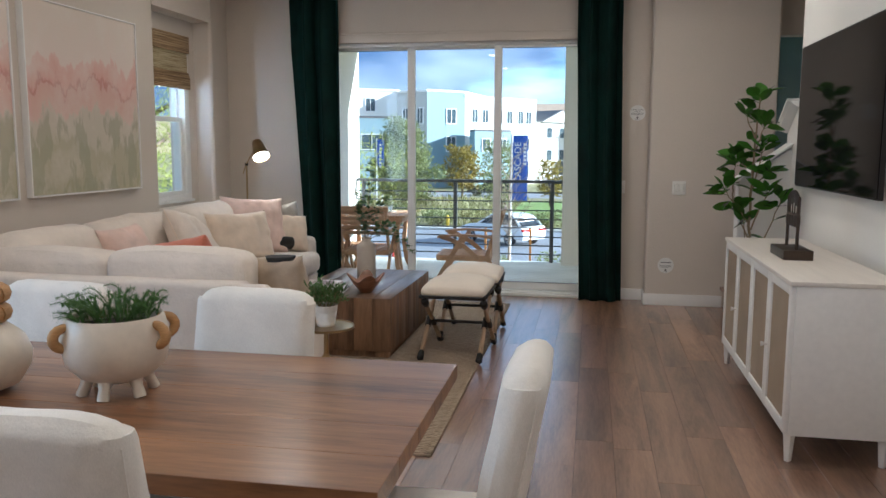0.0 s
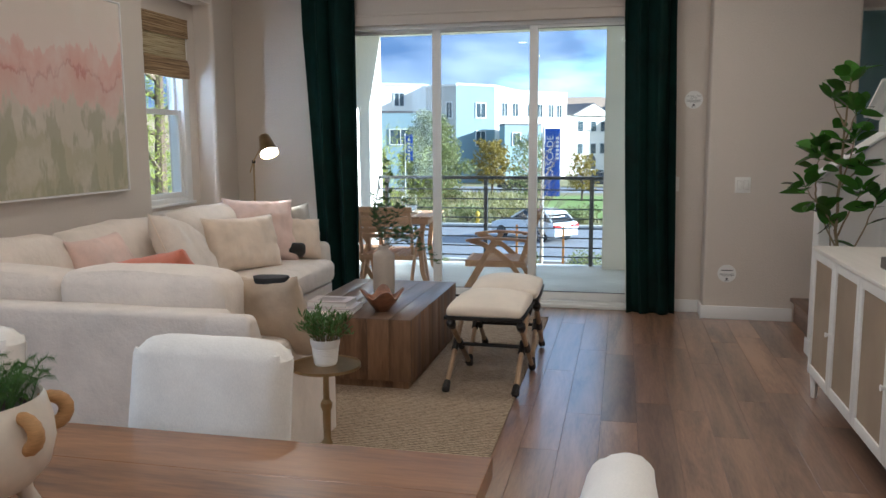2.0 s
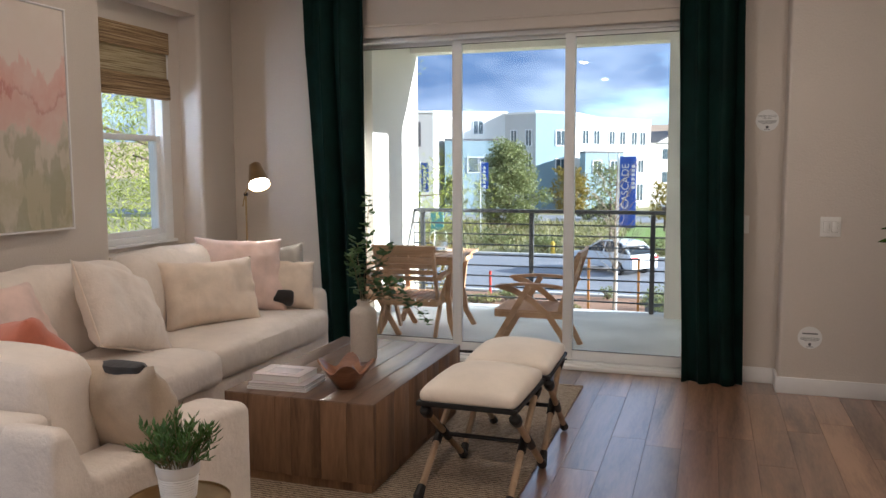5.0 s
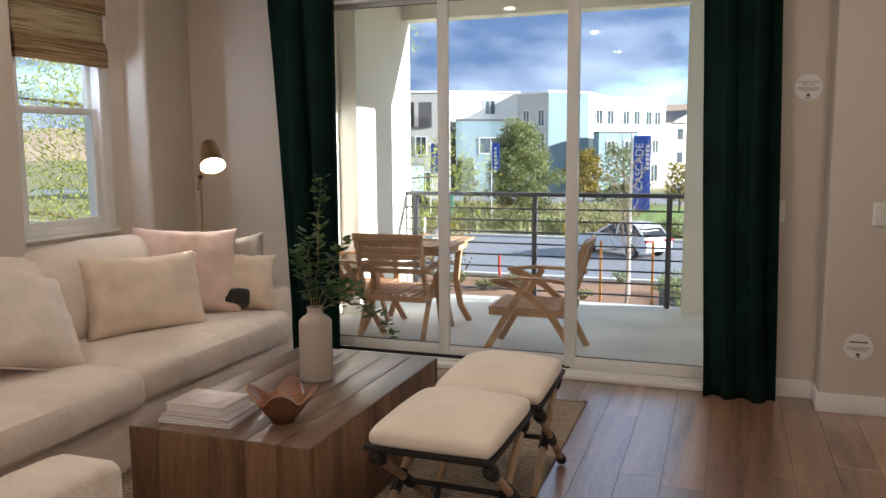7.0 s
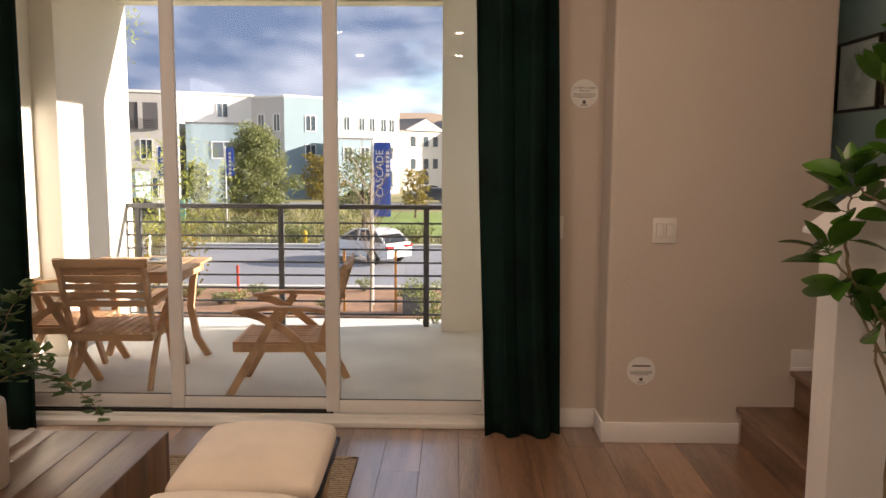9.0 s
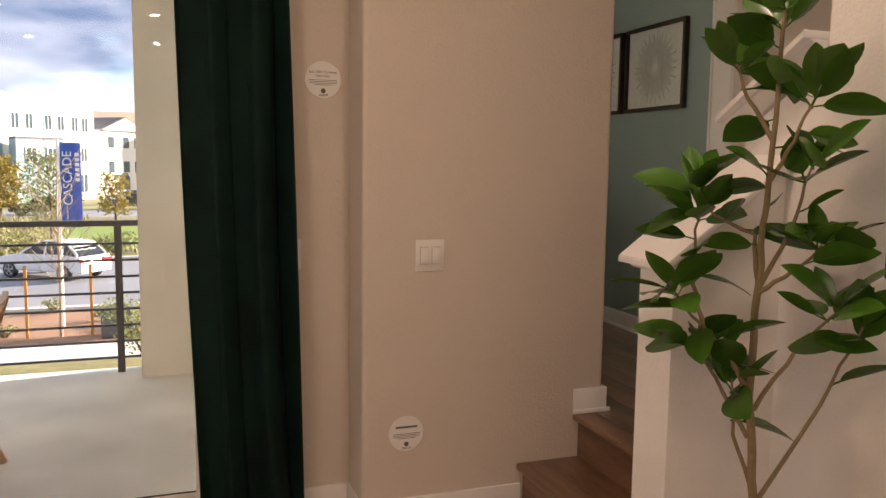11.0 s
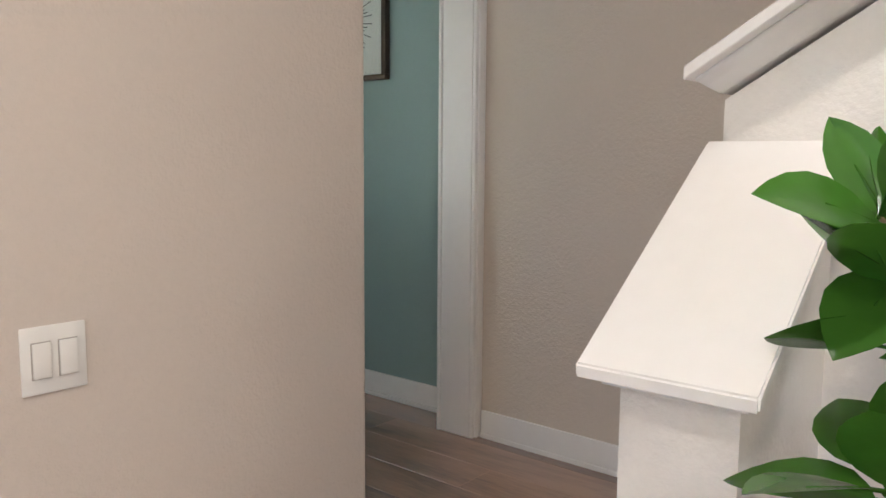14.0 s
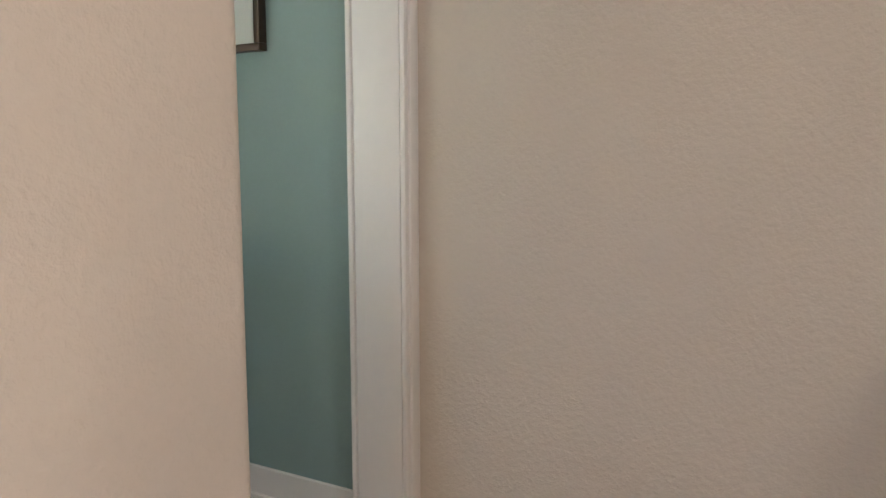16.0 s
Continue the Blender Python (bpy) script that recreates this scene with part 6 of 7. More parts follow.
bm = bmesh.new()
n = 20
for i in range(n + 1):
    for j in range(n + 1):
        bm.verts.new((-2000 + 4000 * i / n, -1990 + 4000 * j / n, GZ))
bm.verts.ensure_lookup_table()
for i in range(n):
    for j in range(n):
        a = i * (n + 1) + j
        bm.faces.new([bm.verts[k] for k in (a, a + n + 1, a + n + 2, a + 1)])
structure("ground", bm, M["earth"], "dry planted ground reaching to the horizon", "ground")
structure("house_base", B(-3.62, -3.2, GZ, 3.2, 10.72, -0.40), M["stucco"], "stucco lower storey under the room and balcony", "wall")
structure("road", B(-160, 31.5, GZ - 0.1, 120, 44.5, GZ + 0.004), M["asphalt"], "grey asphalt street below the balcony", "road")
structure("road_far", B(-160, 74, GZ - 0.1, 120, 83, GZ + 0.004), M["asphalt"], "grey asphalt street in front of the houses", "road")
structure("pavement", B(-160, 24.6, GZ - 0.1, 120, 26.2, GZ + 0.03), M["pave"], "pale concrete sidewalk", "pavement")
bm = bmesh.new()
box(bm, -160, 31.2, GZ, 120, 31.5, GZ + 0.14, 0.03)
structure("kerb", bm, M["pave"], "pale concrete kerb", "kerb")
bm = bmesh.new()
box(bm, -160, 44.5, GZ, 120, 44.8, GZ + 0.14, 0.03)
structure("kerb_far", bm, M["pave"], "pale concrete kerb", "kerb")
structure("planting_bed", B(-60, 26.3, GZ - 0.1, 30, 31.2, GZ + 0.05), M["mulch"], "reddish mulch planting strip", "ground")
structure("lawn", B(-6, 50, GZ - 0.1, 10, 70, GZ + 0.03), M["lawn"], "green lawn across the street", "lawn")

g = random.Random(3)
bm = bmesh.new()
for _ in range(5200):
    x, y = g.uniform(-34, 8), g.uniform(45.5, 72)
    if x > -5.5 and y > 50:
        continue
    h, w = g.uniform(0.25, 0.75), g.uniform(0.03, 0.07)
    th, ln_ = g.uniform(0, 6.28), g.uniform(0.1, 0.45)
    p, s = Vector((x, y, GZ)), Vector((math.cos(th), math.sin(th), 0)) * w
    e = p + Vector((math.cos(th + 1) * ln_, math.sin(th + 1) * ln_, h))
    bm.faces.new([bm.verts.new(q) for q in (p - s, p + s, e)])
solo("tall_grass", bm, M["straw"], "dry yellow-green tall grass across the street", "grass", kind="stuff", smooth=None)


def clump(bm, c, r, count, size, g, squash=1.0, thin=0.4):
    for _ in range(count):
        d = Vector((g.gauss(0, 1), g.gauss(0, 1), g.gauss(0, 1))).normalized()
        p = Vector(c) + Vector((d.x * r, d.y * r, d.z * r * squash)) * g.random() ** 0.4
        a = Vector((g.uniform(-1, 1), g.uniform(-1, 1), g.uniform(-1, 1))).normalized() * size * g.uniform(0.6, 1.2)
        b = a.cross(Vector((g.uniform(-1, 1), g.uniform(-1, 1), g.uniform(-1, 1)))).normalized() * size * thin
        bm.faces.new([bm.verts.new(q) for q in (p, p + a * 0.5 + b, p + a, p + a * 0.5 - b)])


def tree(name, x, y, height, radius, leaf, label, seed, density=900, size=0.22, cone=0.5, trunk=None, bark="bark", base=GZ, leaves_from=0.2, thin=0.4):
    g = random.Random(seed)
    ob = thing(name, pose(x, y, base), label, "tree")
    bm, lf = bmesh.new(), bmesh.new()
    tr = trunk or height * 0.025
    top = Vector((g.uniform(-.2, .2), g.uniform(-.2, .2), height * 0.93))
    tube(bm, [(0, 0, 0), (0.03, 0, height * 0.3), tuple(top * 0.65 + Vector((0.05, 0, 0))), tuple(top)], [tr, tr * 0.8, tr * 0.45, tr * 0.12], 8)
    limbs = 26
    for k in range(limbs):
        f = leaves_from + (0.96 - leaves_from) * k / limbs
        th = k * 2.4 + g.uniform(-.4, .4)
        reach = radius * (1 - cone * max(0, (f - 0.35) / 0.65)) * g.uniform(0.7, 1.05) * (0.75 if f < 0.25 else 1)
        a = Vector((0.03, 0, height * f))
        e = a + Vector((math.cos(th) * reach, math.sin(th) * reach, height * 0.07))
        m = a.lerp(e, 0.55) + Vector((0, 0, height * 0.02))
        tube(bm, [a, m, e], [tr * 0.3, tr * 0.18, tr * 0.06], 5)
        for q, rr in ((e, 0.30), (m, 0.28), (a.lerp(e, 0.8), 0.34)):
            clump(lf, q, radius * rr * g.uniform(0.8, 1.2), density // (limbs * 3), size, g, 0.8, thin)
    part("trunk", bm, M[bark], ob)
    part("crown", lf, M[leaf], ob, smooth=None)
    return ob


tree("tree", -14.8, 62, 6.5, 2.9, "tree_dark", "dense dark green conical tree across the street", 1, 15000, 0.19, 0.86, leaves_from=0.06)
tree("tree", -20.5, 66, 4.0, 1.2, "tree_dark", "small green tree across the street", 2, 1500, 0.25, 0.6)
tree("tree", -11.6, 72, 4.6, 1.9, "tree_yellow", "yellowing young tree in front of the houses", 3, 2200, 0.25, 0.4)
tree("tree", -5.8, 52, 4.9, 1.8, "tree_dark", "loose green tree behind the banner", 4, 2400, 0.16, 0.5)
tree("tree", -3.2, 64, 3.6, 1.2, "tree_yellow", "small yellow-green tree by the lawn", 15, 900, 0.22, 0.4)
tree("tree", -30.0, 70, 3.2, 1.4, "tree_dark", "small green tree by the grey house", 16, 1200, 0.25, 0.5)
tree("pine_tree", -8.0, 13.2, 9.6, 4.1, "pine_needles", "sunlit yellow-green pine close to the house", 5, 78000, 0.10, 0.35, trunk=0.16, leaves_from=0.12, thin=0.08)

bt = thing("bare_tree", pose(-2.75, 27.2, GZ + 0.05), "leafless young tree staked with orange posts", "tree")
g = random.Random(12)
bm = bmesh.new()
tube(bm, [(0, 0, 0), (0.03, 0, 1.5), (0.0, 0, 3.0), (0.05, 0, 4.8)], [0.05, 0.045, 0.03, 0.01], 7)
for k in range(34):
    z, th = g.uniform(1.3, 4.3), g.uniform(0, 6.28)
    r = g.uniform(0.5, 1.15)
    a = Vector((0.02, 0, z))
    p1 = a + Vector((math.cos(th) * r * 0.5, math.sin(th) * r * 0.5, 0.45))
    p2 = a + Vector((math.cos(th + .3) * r, math.sin(th + .3) * r, 1.0))
    tube(bm, [a, p1, p2], [0.014, 0.009, 0.004], 4)
    for s in range(3):
        th2 = th + g.uniform(-1, 1)
        q = p1.lerp(p2, s / 3)
        tube(bm, [q, q + Vector((math.cos(th2) * 0.35, math.sin(th2) * 0.35, 0.3))], [0.006, 0.003], 3)
part("trunk", bm, M["bark_pale"], bt)
for x in (-0.8, 0.75):
    part("stake", B(x - 0.035, -0.035, 0, x + 0.035, 0.035, 1.9), M["orange"], bt, "orange wooden stake")


def shrub(x, y, r, h, leaf, label, seed, count=700, size=0.12):
    ob = thing("shrub", pose(x, y, GZ + 0.02), label, "shrub", "shrubs along the street")
    g = random.Random(seed)
    bm, lf = bmesh.new(), bmesh.new()
    for k in range(9):
        th = k * 0.7
        e = Vector((math.cos(th) * r * 0.7, math.sin(th) * r * 0.7, h * g.uniform(0.5, 0.85)))
        tube(bm, [(0, 0, 0), e * 0.5, e], [0.025, 0.018, 0.006], 4)
        clump(lf, e, r * 0.5, count // 9, size, g, 0.8)
    clump(lf, (0, 0, h * 0.4), r * 0.7, count // 3, size, g, 0.7)
    part("stem", bm, M["bark"], ob)
    part("foliage", lf, M[leaf], ob, smooth=None)


shrub(-10.6, 38.6 - 8.8, 1.9, 2.2, "tree_yellow", "yellow and rust coloured shrub beside the street", 31, 1700)
shrub(-12.6, 30.4, 1.2, 1.8, "tree_dark", "dark green shrub beside the street", 32, 900)
shrub(-0.55, 23.5, 0.9, 1.7, "tree_dark", "dark clipped hedge below the balcony", 33, 1300, 0.08)
for k, (x, y) in enumerate(((-9, 47), (-6.8, 47.5), (-16, 49), (-20, 48), (-12.5, 50), (-24, 52), (-2.4, 46.6), (2.0, 47.5), (-27, 60))):
    shrub(x, y, 1.0 + 0.3 * (k % 3), 0.9 + 0.2 * (k % 2), "straw" if k % 2 else "tree_dark", "low dry shrub across the street" if k % 2 else "low green shrub across the street", 40 + k, 420, 0.16)
for k in range(16):
    g2 = random.Random(60 + k)
    shrub(g2.uniform(-13, 0), g2.uniform(27, 31), 0.3, 0.45, "tree_dark" if k % 3 else "straw", "tiny shrub in the mulch strip", 70 + k, 130, 0.08)


def banner(x, y, top, words, width=0.52, length=2.3, label="tall blue street banner on a white pole"):
    ob = thing("banner_flag", pose(x, y, GZ), label, "banner", "blue banners along the street")
    z1 = top - GZ
    bm = bmesh.new()
    tube(bm, [(0, 0, 0), (0, 0, z1 + 0.08)], 0.035, 10)
    part("pole", bm, M["pole"], ob)
    bm = bmesh.new()
    pts = [(0.05 + width * k / 6, 0.02 * math.sin(k * 1.1), 0) for k in range(7)]
    for a, c in zip(pts, pts[1:]):
        vs = [bm.verts.new(q) for q in ((a[0], a[1], z1 - length), (c[0], c[1], z1 - length), (c[0], c[1], z1), (a[0], a[1], z1))]
        bm.faces.new(vs)
        vs = [bm.verts.new(q) for q in ((a[0], a[1] + 0.006, z1 - length), (c[0], c[1] + 0.006, z1 - length), (c[0], c[1] + 0.006, z1), (a[0], a[1] + 0.006, z1))]
        bm.faces.new(vs)
    part("cloth", bm, M["banner"], ob, "blue banner cloth")
    if words:
        letters(words, 0.33, M["pole"], "lettering", ob, pose(0.05 + width * 0.36, -0.035, z1 - length * 0.42, 90, -90, 0), 0.004)
        bm = bmesh.new()
        for k in range(6):
            z = z1 - 0.28 - k * 0.135
            box(bm, 0.05 + width * 0.72, -0.036, z - 0.09, 0.05 + width * 0.92, -0.03, z)
        part("small_marks", bm, M["pole"], ob, "row of small white marks")
    else:
        bm = bmesh.new()
        for k in range(7):
            z = z1 - 0.3 - k * 0.25
            box(bm, 0.05 + width * 0.3, -0.036, z - 0.16, 0.05 + width * 0.62, -0.03, z)
        part("small_marks", bm, M["pole"], ob, "row of white marks")


banner(-2.80, 28.3, 1.84, "CASCADE")
banner(-19.1, 54, 1.9, None, 0.55, 2.0)
banner(-14.9, 54.5, 1.9, None, 0.5, 1.8)
sgn = thing("street_sign", pose(-17.2, 52, GZ), "small teal sign board on a post", "sign")
part("board", B(-0.45, -0.03, 0.5, 0.45, 0.03, 2.0, 0.01), M["teal"], sgn)
part("post", B(-0.05, 0.03, 0, 0.05, 0.1, 1.9), M["pole"], sgn)
solo("utility_box", B(-1.75, 25.2 + 1.4, GZ + 0.05, -0.95, 27.3, GZ + 0.85, 0.02), M["h_dark"], "dark grey utility box on the planting strip", "utility box")
bm = bmesh.new()
tube(bm, [(-7.6, 30.2, GZ + 0.05), (-7.6, 30.2, GZ + 1.0)], 0.05, 8)
solo("marker_post", bm, M["red"], "red marker post by the kerb", "post")
bm = bmesh.new()
lathe(bm, [(0.16, 0), (0.16, 0.06), (0.11, 0.08), (0.11, 0.5), (0.15, 0.52), (0.12, 0.62), (0.04, 0.7)], 14, (-8.3, 46.2, GZ))
solo("fire_hydrant", bm, M["yellow"], "yellow fire hydrant across the street", "hydrant")


def car(x, y, rz, paint, label):
    """Nose along +x in its own space."""
    ob = thing("car", pose(x, y, GZ + 0.004, 0, 0, rz) @ Matrix.Scale(0.93, 4), label, "car", "parked cars")
    bm = bmesh.new()
    low = [(-2.3, 0.36), (-2.32, 0.75), (-2.2, 1.02), (-1.2, 1.08), (0.9, 1.05), (1.7, 0.95), (2.22, 0.78), (2.33, 0.5), (2.25, 0.32)]
    prism(bm, low, -0.92, 0.92, "y")
    bmesh.ops.bevel(bm, geom=[e for e in bm.edges if abs(e.verts[0].co.y - e.verts[1].co.y) < 1e-4], offset=0.07, segments=3, affect="EDGES")
    part("body", bm, M[paint], ob, smooth=50)
    bm = bmesh.new()
    vs = prism(bm, [(-2.05, 1.04), (-1.55, 1.50), (-0.9, 1.60), (-0.05, 1.58), (0.95, 1.06)], -0.80, 0.80, "y")
    for v in vs:
        if v.co.z > 1.3:
            v.co.y *= 0.84
    bmesh.ops.bevel(bm, geom=bm.edges[:], offset=0.05, segments=2, affect="EDGES")
    part("cabin", bm, M["car_glass"], ob, "dark car windows", smooth=50)
    bm = bmesh.new()
    slab_on(bm, [(-1.75, 0, 1.42), (-1.45, 0, 1.55), (-0.9, 0, 1.625), (-0.1, 0, 1.60), (0.15, 0, 1.53)], 1.36, 0.035, (0, 1, 0))
    for s in (-1, 1):
        slab_on(bm, [(-2.06, s * 0.80, 1.06), (-1.5, s * 0.70, 1.53)], 0.05, 0.09, (0, 1, 0))
        slab_on(bm, [(-0.35, s * 0.80, 1.06), (-0.4, s * 0.69, 1.57)], 0.04, 0.07, (0, 1, 0))
        slab_on(bm, [(0.95, s * 0.79, 1.06), (0.0, s * 0.69, 1.58)], 0.05, 0.07, (0, 1, 0))
    part("roof", bm, M[paint], ob)
    for wx in (-1.42, 1.42):
        for s in (-1, 1):
            bm = bmesh.new()
            vs = lathe(bm, [(0.2, -0.1), (0.33, -0.1), (0.345, -0.06), (0.345, 0.06), (0.33, 0.1), (0.2, 0.1)], 22)
            bmesh.ops.transform(bm, matrix=pose(wx, s * 0.86, 0.345, 90, 0, 0), verts=vs)
            wh = part("wheel", bm, M["tyre"], ob, "black tyre")
            bm = bmesh.new()
            for k in range(5):
                th = k * 1.2566
                box(bm, -0.03, -0.015, 0.02, 0.03, 0.015, 0.22, m=pose(wx, s * 0.955, 0.345) @ Matrix.Rotation(th, 4, "Y"))
            vs = lathe(bm, [(0.21, -0.01), (0.24, -0.01), (0.24, 0.01), (0.21, 0.01)], 20, close=False)
            bmesh.ops.transform(bm, matrix=pose(wx, s * 0.955, 0.345, 90, 0, 0), verts=vs)
            part("rim", bm, M["chrome"], wh, "silver alloy rim")
    for s in (-1, 1):
        part("tail_light", B(-2.34, s * 0.62 - 0.26, 0.80, -2.2, s * 0.62 + 0.26, 0.93, 0.02), M["red_lens"], ob, "red tail light")
        part("headlight", B(2.12, s * 0.66 - 0.18, 0.66, 2.27, s * 0.66 + 0.18, 0.76, 0.02), M["chrome"], ob, "clear headlight")
    part("plate", B(-2.345, -0.2, 0.62, -2.31, 0.2, 0.74), M["pole"], ob)
    return ob


car(-4.3, 39.2, 142, "car_white", "white hatchback car parked at the street")
car(-9.6, 77, 175, "car_dark", "dark pickup-like car parked before the houses")
car(-3.6, 92, 190, "car_white", "white car parked beyond the lawn")
car(1.0, 96, 185, "car_dark", "dark car parked beyond the lawn")
car(-24.6, 62, 200, "car_dark", "dark car parked by the grey house")
car(-2.6, 84, 170, "car_dark", "dark car on the far street")


STOREY = 0.88


def house(name, pts, z1, walls, label, wins=(), parapet=True, z0=GZ):
    """A flat-roofed house on the outline pts; wins: side, shares along it, heights, width, height of each window."""
    ob = thing(name, pose(0, 0, 0), label, "house", "houses across the street")
    z1 = GZ + (z1 - GZ) * STOREY
    bm = bmesh.new()
    prism(bm, pts, z0, z1)
    part("wall", bm, M[walls], ob, smooth=30)
    bm = bmesh.new()
    c = Vector((sum(p[0] for p in pts) / len(pts), sum(p[1] for p in pts) / len(pts)))
    big = [tuple(c + (Vector(p) - c) * 1.012) for p in pts]
    prism(bm, big, z1, z1 + 0.22)
    part("roof", bm, M["h_white" if parapet else "h_dark"], ob, smooth=30)
    for side, shares, zs, w, h in wins:
        a, b = Vector(pts[side]), Vector(pts[(side + 1) % len(pts)])
        d = (b - a).normalized()
        ang = math.degrees(math.atan2(d.y, d.x))
        for f in shares:
            for z in zs:
                p = a.lerp(b, f)
                at = pose(p.x, p.y, GZ + (z - GZ) * STOREY, 0, 0, ang)
                bm = bmesh.new()
                t = 0.09
                for q in ((-w / 2 - t, -h / 2 - t, w / 2 + t, -h / 2), (-w / 2 - t, h / 2, w / 2 + t, h / 2 + t), (-w / 2 - t, -h / 2, -w / 2, h / 2), (w / 2, -h / 2, w / 2 + t, h / 2), (-0.03, -h / 2, 0.03, h / 2)):
                    box(bm, q[0], -0.10, q[1], q[2], 0.05, q[3])
                wn_ = part("window", bm, M["pole"], ob, at=at)
                part("pane", B(-w / 2, -0.04, -h / 2, w / 2, 0.02, h / 2), M["h_glass"], wn_, "dark window pane")
    return ob


F2, F3 = 1.6, 4.9
house("house", [(-29.4, 86), (-22.3, 90.6), (-24, 110), (-35, 104)], 9.2, "h_white", "white stucco three-storey row house", [(0, (0.15, 0.62), (7.4,), 1.1, 1.4), (0, (0.3,), (F2, F3), 1.1, 1.4)])
house("house", [(-22.3, 90.6), (-18.4, 88.9), (-17, 108), (-24, 110)], 9.0, "h_grey", "greige stucco three-storey row house", [(0, (0.30, 0.78), (-0.2, 3.0, 6.0), 0.75, 1.7)])
house("house", [(-18.4, 88.9), (-14.7, 93), (-13, 108), (-17, 108)], 9.1, "h_blue", "blue-grey three-storey row house", [(0, (0.62,), (2.4, 6.0), 1.3, 1.6)])
house("house", [(-14.7, 93), (-7.2, 104), (-10, 120), (-16, 112)], 8.6, "h_white", "long white stucco row house", [(0, (0.12, 0.26, 0.46, 0.60, 0.76, 0.88), (6.2,), 0.95, 1.5), (0, (0.46, 0.60, 0.86), (2.4,), 0.95, 1.5), (0, (0.5, 0.85), (-1.2,), 1.2, 2.0)])
house("house", [(-26.0, 80), (-20.9, 82.6), (-22.5, 86), (-27, 86)], 5.4, "h_blue", "blue-grey low row house front", [(0, (0.62,), (2.6,), 2.2, 1.5), (0, (0.25,), (-1.0,), 1.0, 2.0)], False)
house("house", [(-12.8, 88), (-9.2, 92.0), (-11, 95), (-14, 92)], 4.0, "h_blue", "blue-grey low entry block", [(0, (0.3, 0.75), (2.3,), 1.1, 1.3)], False)
house("house", [(-38, 72), (-26.2, 77), (-28, 90), (-40, 88)], 8.4, "h_grey", "grey house with a roofed corner loggia", [(0, (0.40, 0.62, 0.82), (2.6,), 0.95, 1.7), (0, (0.6, 0.85), (-1.4,), 1.3, 1.8)])
house("house", [(-31.5, 70), (-27.6, 71.5), (-28, 76), (-32, 76)], 0.4, "h_blue", "low teal grey porch block", [(0, (0.7,), (-1.3,), 1.0, 1.5)], False)
lg = thing("loggia", pose(-28.7, 75.9, 3.7, 0, 0, 23), "flat dark slab for a shaded loggia, with a metal rail", "loggia")
# the loggia's shaded depth is a dark-coloured slab on the wall
part("shade_panel", B(-1.5, -0.12, 0, 1.5, 0.1, 2.4), M["h_dark"], lg)
part("column", B(-0.2, -0.2, 0, 0.2, -0.12, 2.4), M["h_grey"], lg)
for k in range(5):
    part("rail_bar", B(-1.5, -0.24, 0.1 + k * 0.2, 1.5, -0.2, 0.14 + k * 0.2), M["rail"], lg)


def gable_house(x, y, rz, w, d, z1, label, walls="h_white"):
    ob = thing("house", pose(x, y, 0, 0, 0, rz), label, "house", "houses across the street")
    part("wall", B(-w / 2, 0, GZ, w / 2, d, z1), M[walls], ob)
    bm = bmesh.new()
    prism(bm, [(-w / 2 - 0.4, z1), (w / 2 + 0.4, z1), (0, z1 + w * 0.22)], -0.4, d + 0.4, "y")
    part("roof", bm, M["h_dark"], ob, "dark grey gable roof")
    bm = bmesh.new()
    prism(bm, [(-w / 2, z1 - 0.01), (w / 2, z1 - 0.01), (0, z1 + w * 0.2)], -0.43, -0.41, "y")
    part("gable", bm, M[walls], ob)
    for sx in (-0.28, 0.05, 0.3):
        for z in (z1 - 1.5, z1 - 4.6):
            bm = bmesh.new()
            box(bm, sx * w - 0.6, -0.1, z - 0.8, sx * w + 0.6, 0.02, z + 0.8)
            wn_ = part("window", bm, M["pole"], ob)
            part("pane", B(sx * w - 0.5, -0.14, z - 0.7, sx * w + 0.5, -0.09, z + 0.7), M["h_glass"], wn_, "dark window pane")
    bm = bmesh.new()
    prism(bm, [(-0.9, GZ), (0.9, GZ), (0.9, GZ + 2.2), (0.5, GZ + 2.7), (0, GZ + 2.85), (-0.5, GZ + 2.7), (-0.9, GZ + 2.2)], -0.15, 0.02, "y")
    part("arch", bm, M["h_dark"], ob, "dark arched entry")


gable_house(-4.6, 116, 50, 8, 10, 4.9, "white house with a dark gable roof")
gable_house(4.5, 120, 45, 9, 10, 4.8, "white house with an arched entry and dark roof")
gable_house(18, 126, 42, 12, 10, 6.2, "white house at the end of the row")

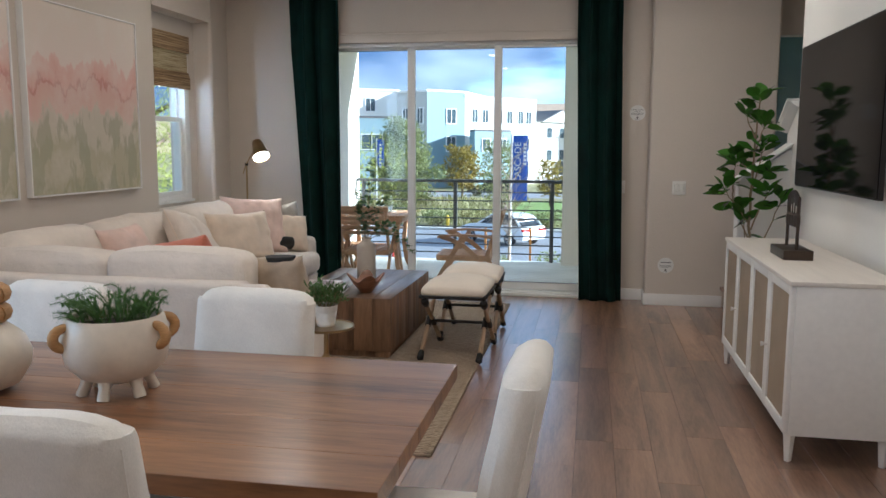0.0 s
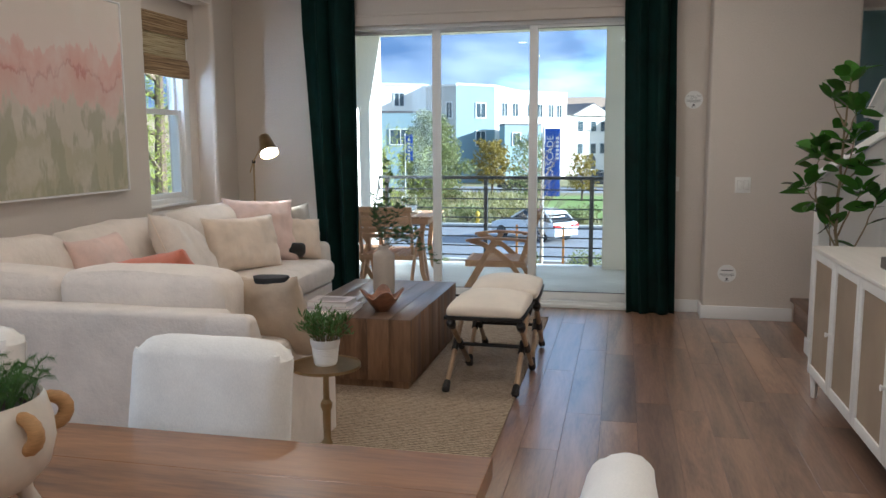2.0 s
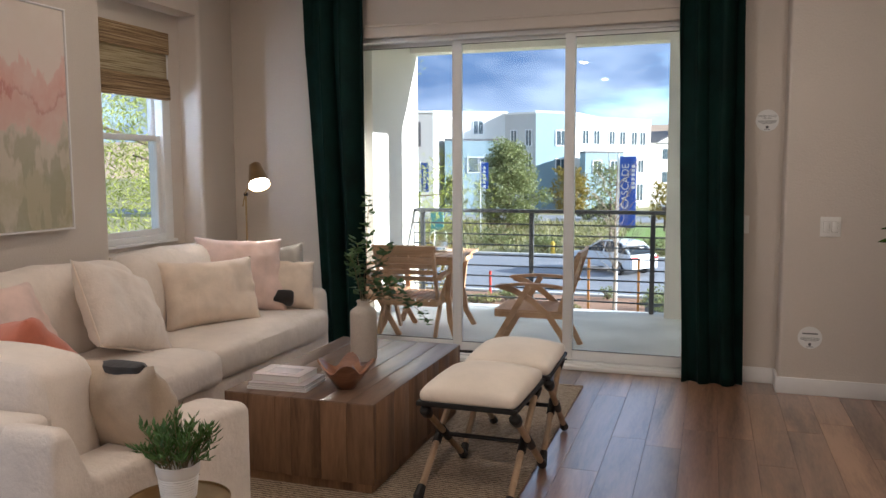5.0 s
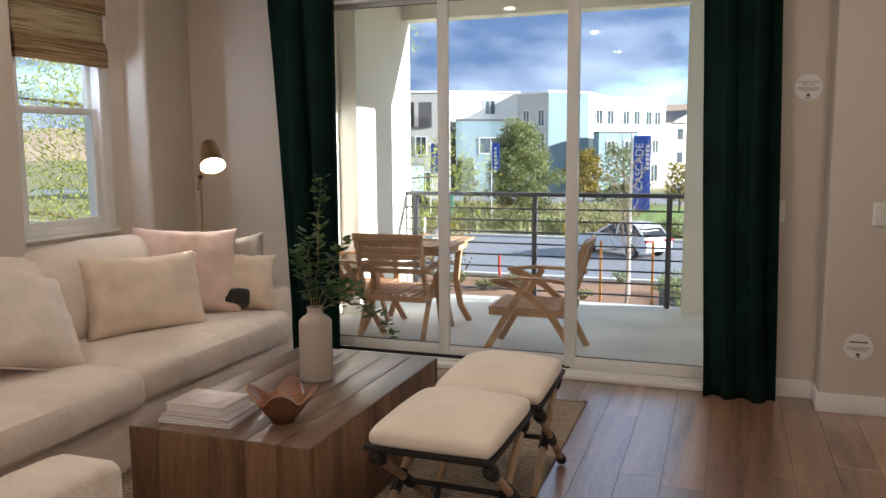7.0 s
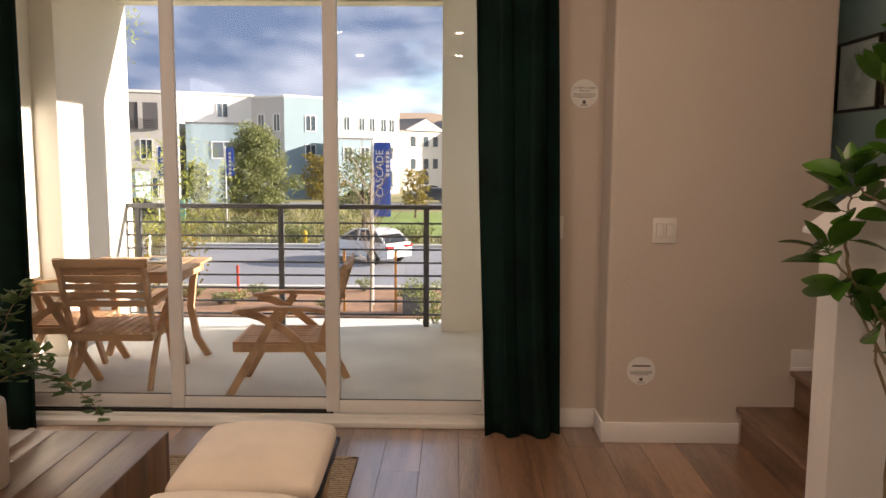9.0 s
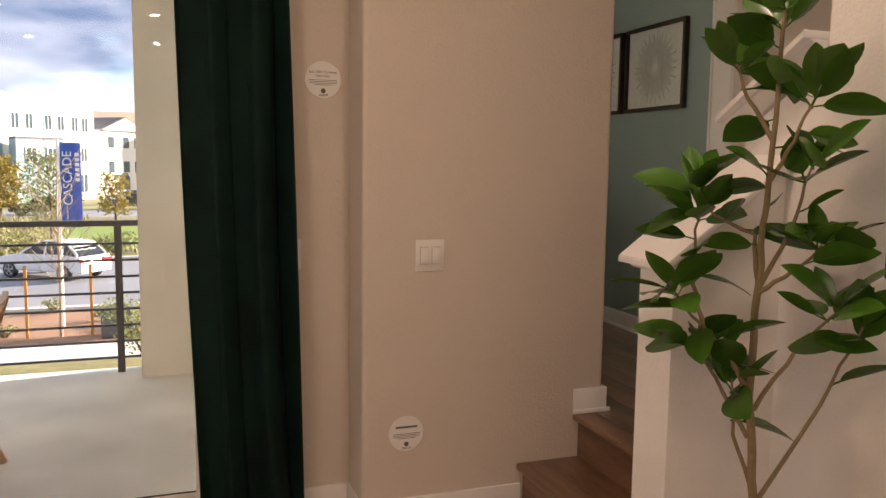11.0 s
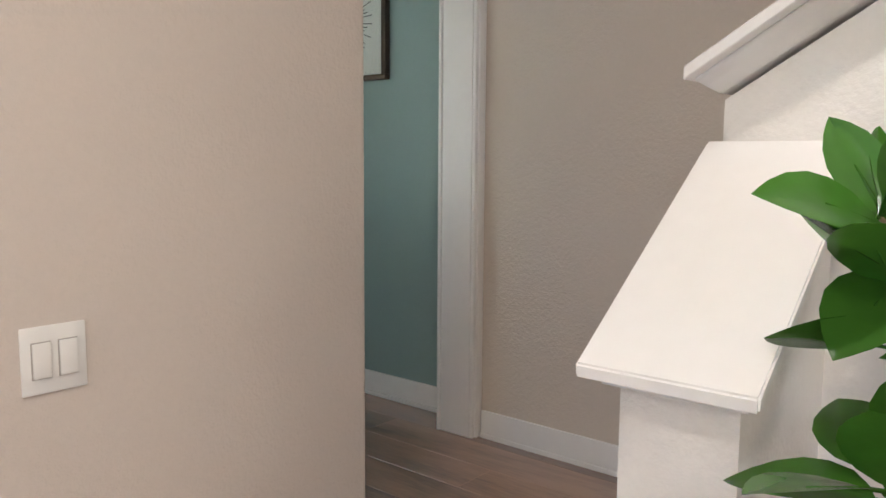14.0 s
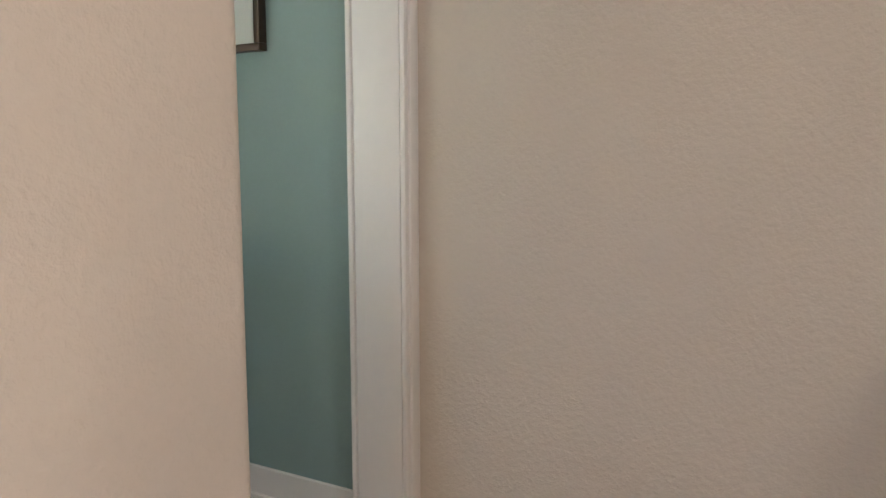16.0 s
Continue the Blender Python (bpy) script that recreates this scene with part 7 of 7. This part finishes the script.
bm = bmesh.new()
n = 90
base, crest = [], []
for k in range(n + 1):
    a = radians(-75 + 150 * k / n)
    x, y = 520 * math.sin(a), 520 * math.cos(a)
    h = 28 + 20 * noise.noise(Vector((k * 0.11, 3.3, 0))) + 7 * noise.noise(Vector((k * 0.5, 1.0, 0))) + 10 * math.exp(-((k - 44) / 7) ** 2)
    base.append(bm.verts.new((x, y, GZ - 2)))
    crest.append((bm.verts.new((x * 1.12, y * 1.12, h * 0.38)), bm.verts.new((x * 1.3, y * 1.3, h * 0.86))))
for k in range(n):
    bm.faces.new((base[k], base[k + 1], crest[k + 1][0], crest[k][0]))
    bm.faces.new((crest[k][0], crest[k + 1][0], crest[k + 1][1], crest[k][1]))
structure("backdrop_hills", bm, M["hill"], "tan dry hills on the horizon", "hills", smooth=180)

# ---- plank floors ----
floor = thing("floor", pose(0, 0, 0), "brown wood plank floor with long boards", "floor", kind="structure")
PW, PL = 0.182, 1.32
plank_me = {}


def plank(parent, x0, y0, w, l, z, name="plank"):
    key = (round(w, 3), round(l, 3))
    if key not in plank_me:
        bm = bmesh.new()
        box(bm, 0.0006, 0.0006, -0.013, w - 0.0006, l - 0.0006, 0.0)
        bmesh.ops.bevel(bm, geom=[e for e in bm.edges if e.verts[0].co.z > -0.001 and e.verts[1].co.z > -0.001], offset=0.0008, segments=1, affect="EDGES")
        plank_me[key] = mesh_of(bm, None)
        plank_me[key].materials.append(M["floor"])
    ob = new(name, plank_me[key])
    ob.parent = parent
    ob.matrix_basis = pose(x0, y0, z)


g = random.Random(17)
x = WEST
while x < EAST - 0.01:
    w = min(PW, EAST - x)
    y = SOUTH - g.uniform(0, PL)
    while y < DOOR_Y:
        y0, y1 = max(y, SOUTH), min(y + PL, DOOR_Y)
        if y1 - y0 > 0.03:
            plank(floor, x, y0, w, y1 - y0, 0.0)
        y += PL
    x += PW

land = thing("floor_landing", pose(0, 0, 0), "brown wood plank landing and hall floor", "floor", kind="structure")
part("subfloor", B(1.47, 3.5, LAND - 0.2, 2.62, 9.70, LAND - 0.014), M["seam"], land)
x = 1.53
while x < 2.61:
    w = min(PW, 2.62 - x)
    y = 3.5 - g.uniform(0, PL)
    while y < 9.70:
        y0, y1 = max(y, 3.5 if x > 1.62 else 6.5), min(y + PL, 9.70)
        if y1 - y0 > 0.03:
            plank(land, x, y0, w, y1 - y0, LAND)
        y += PL
    x += PW
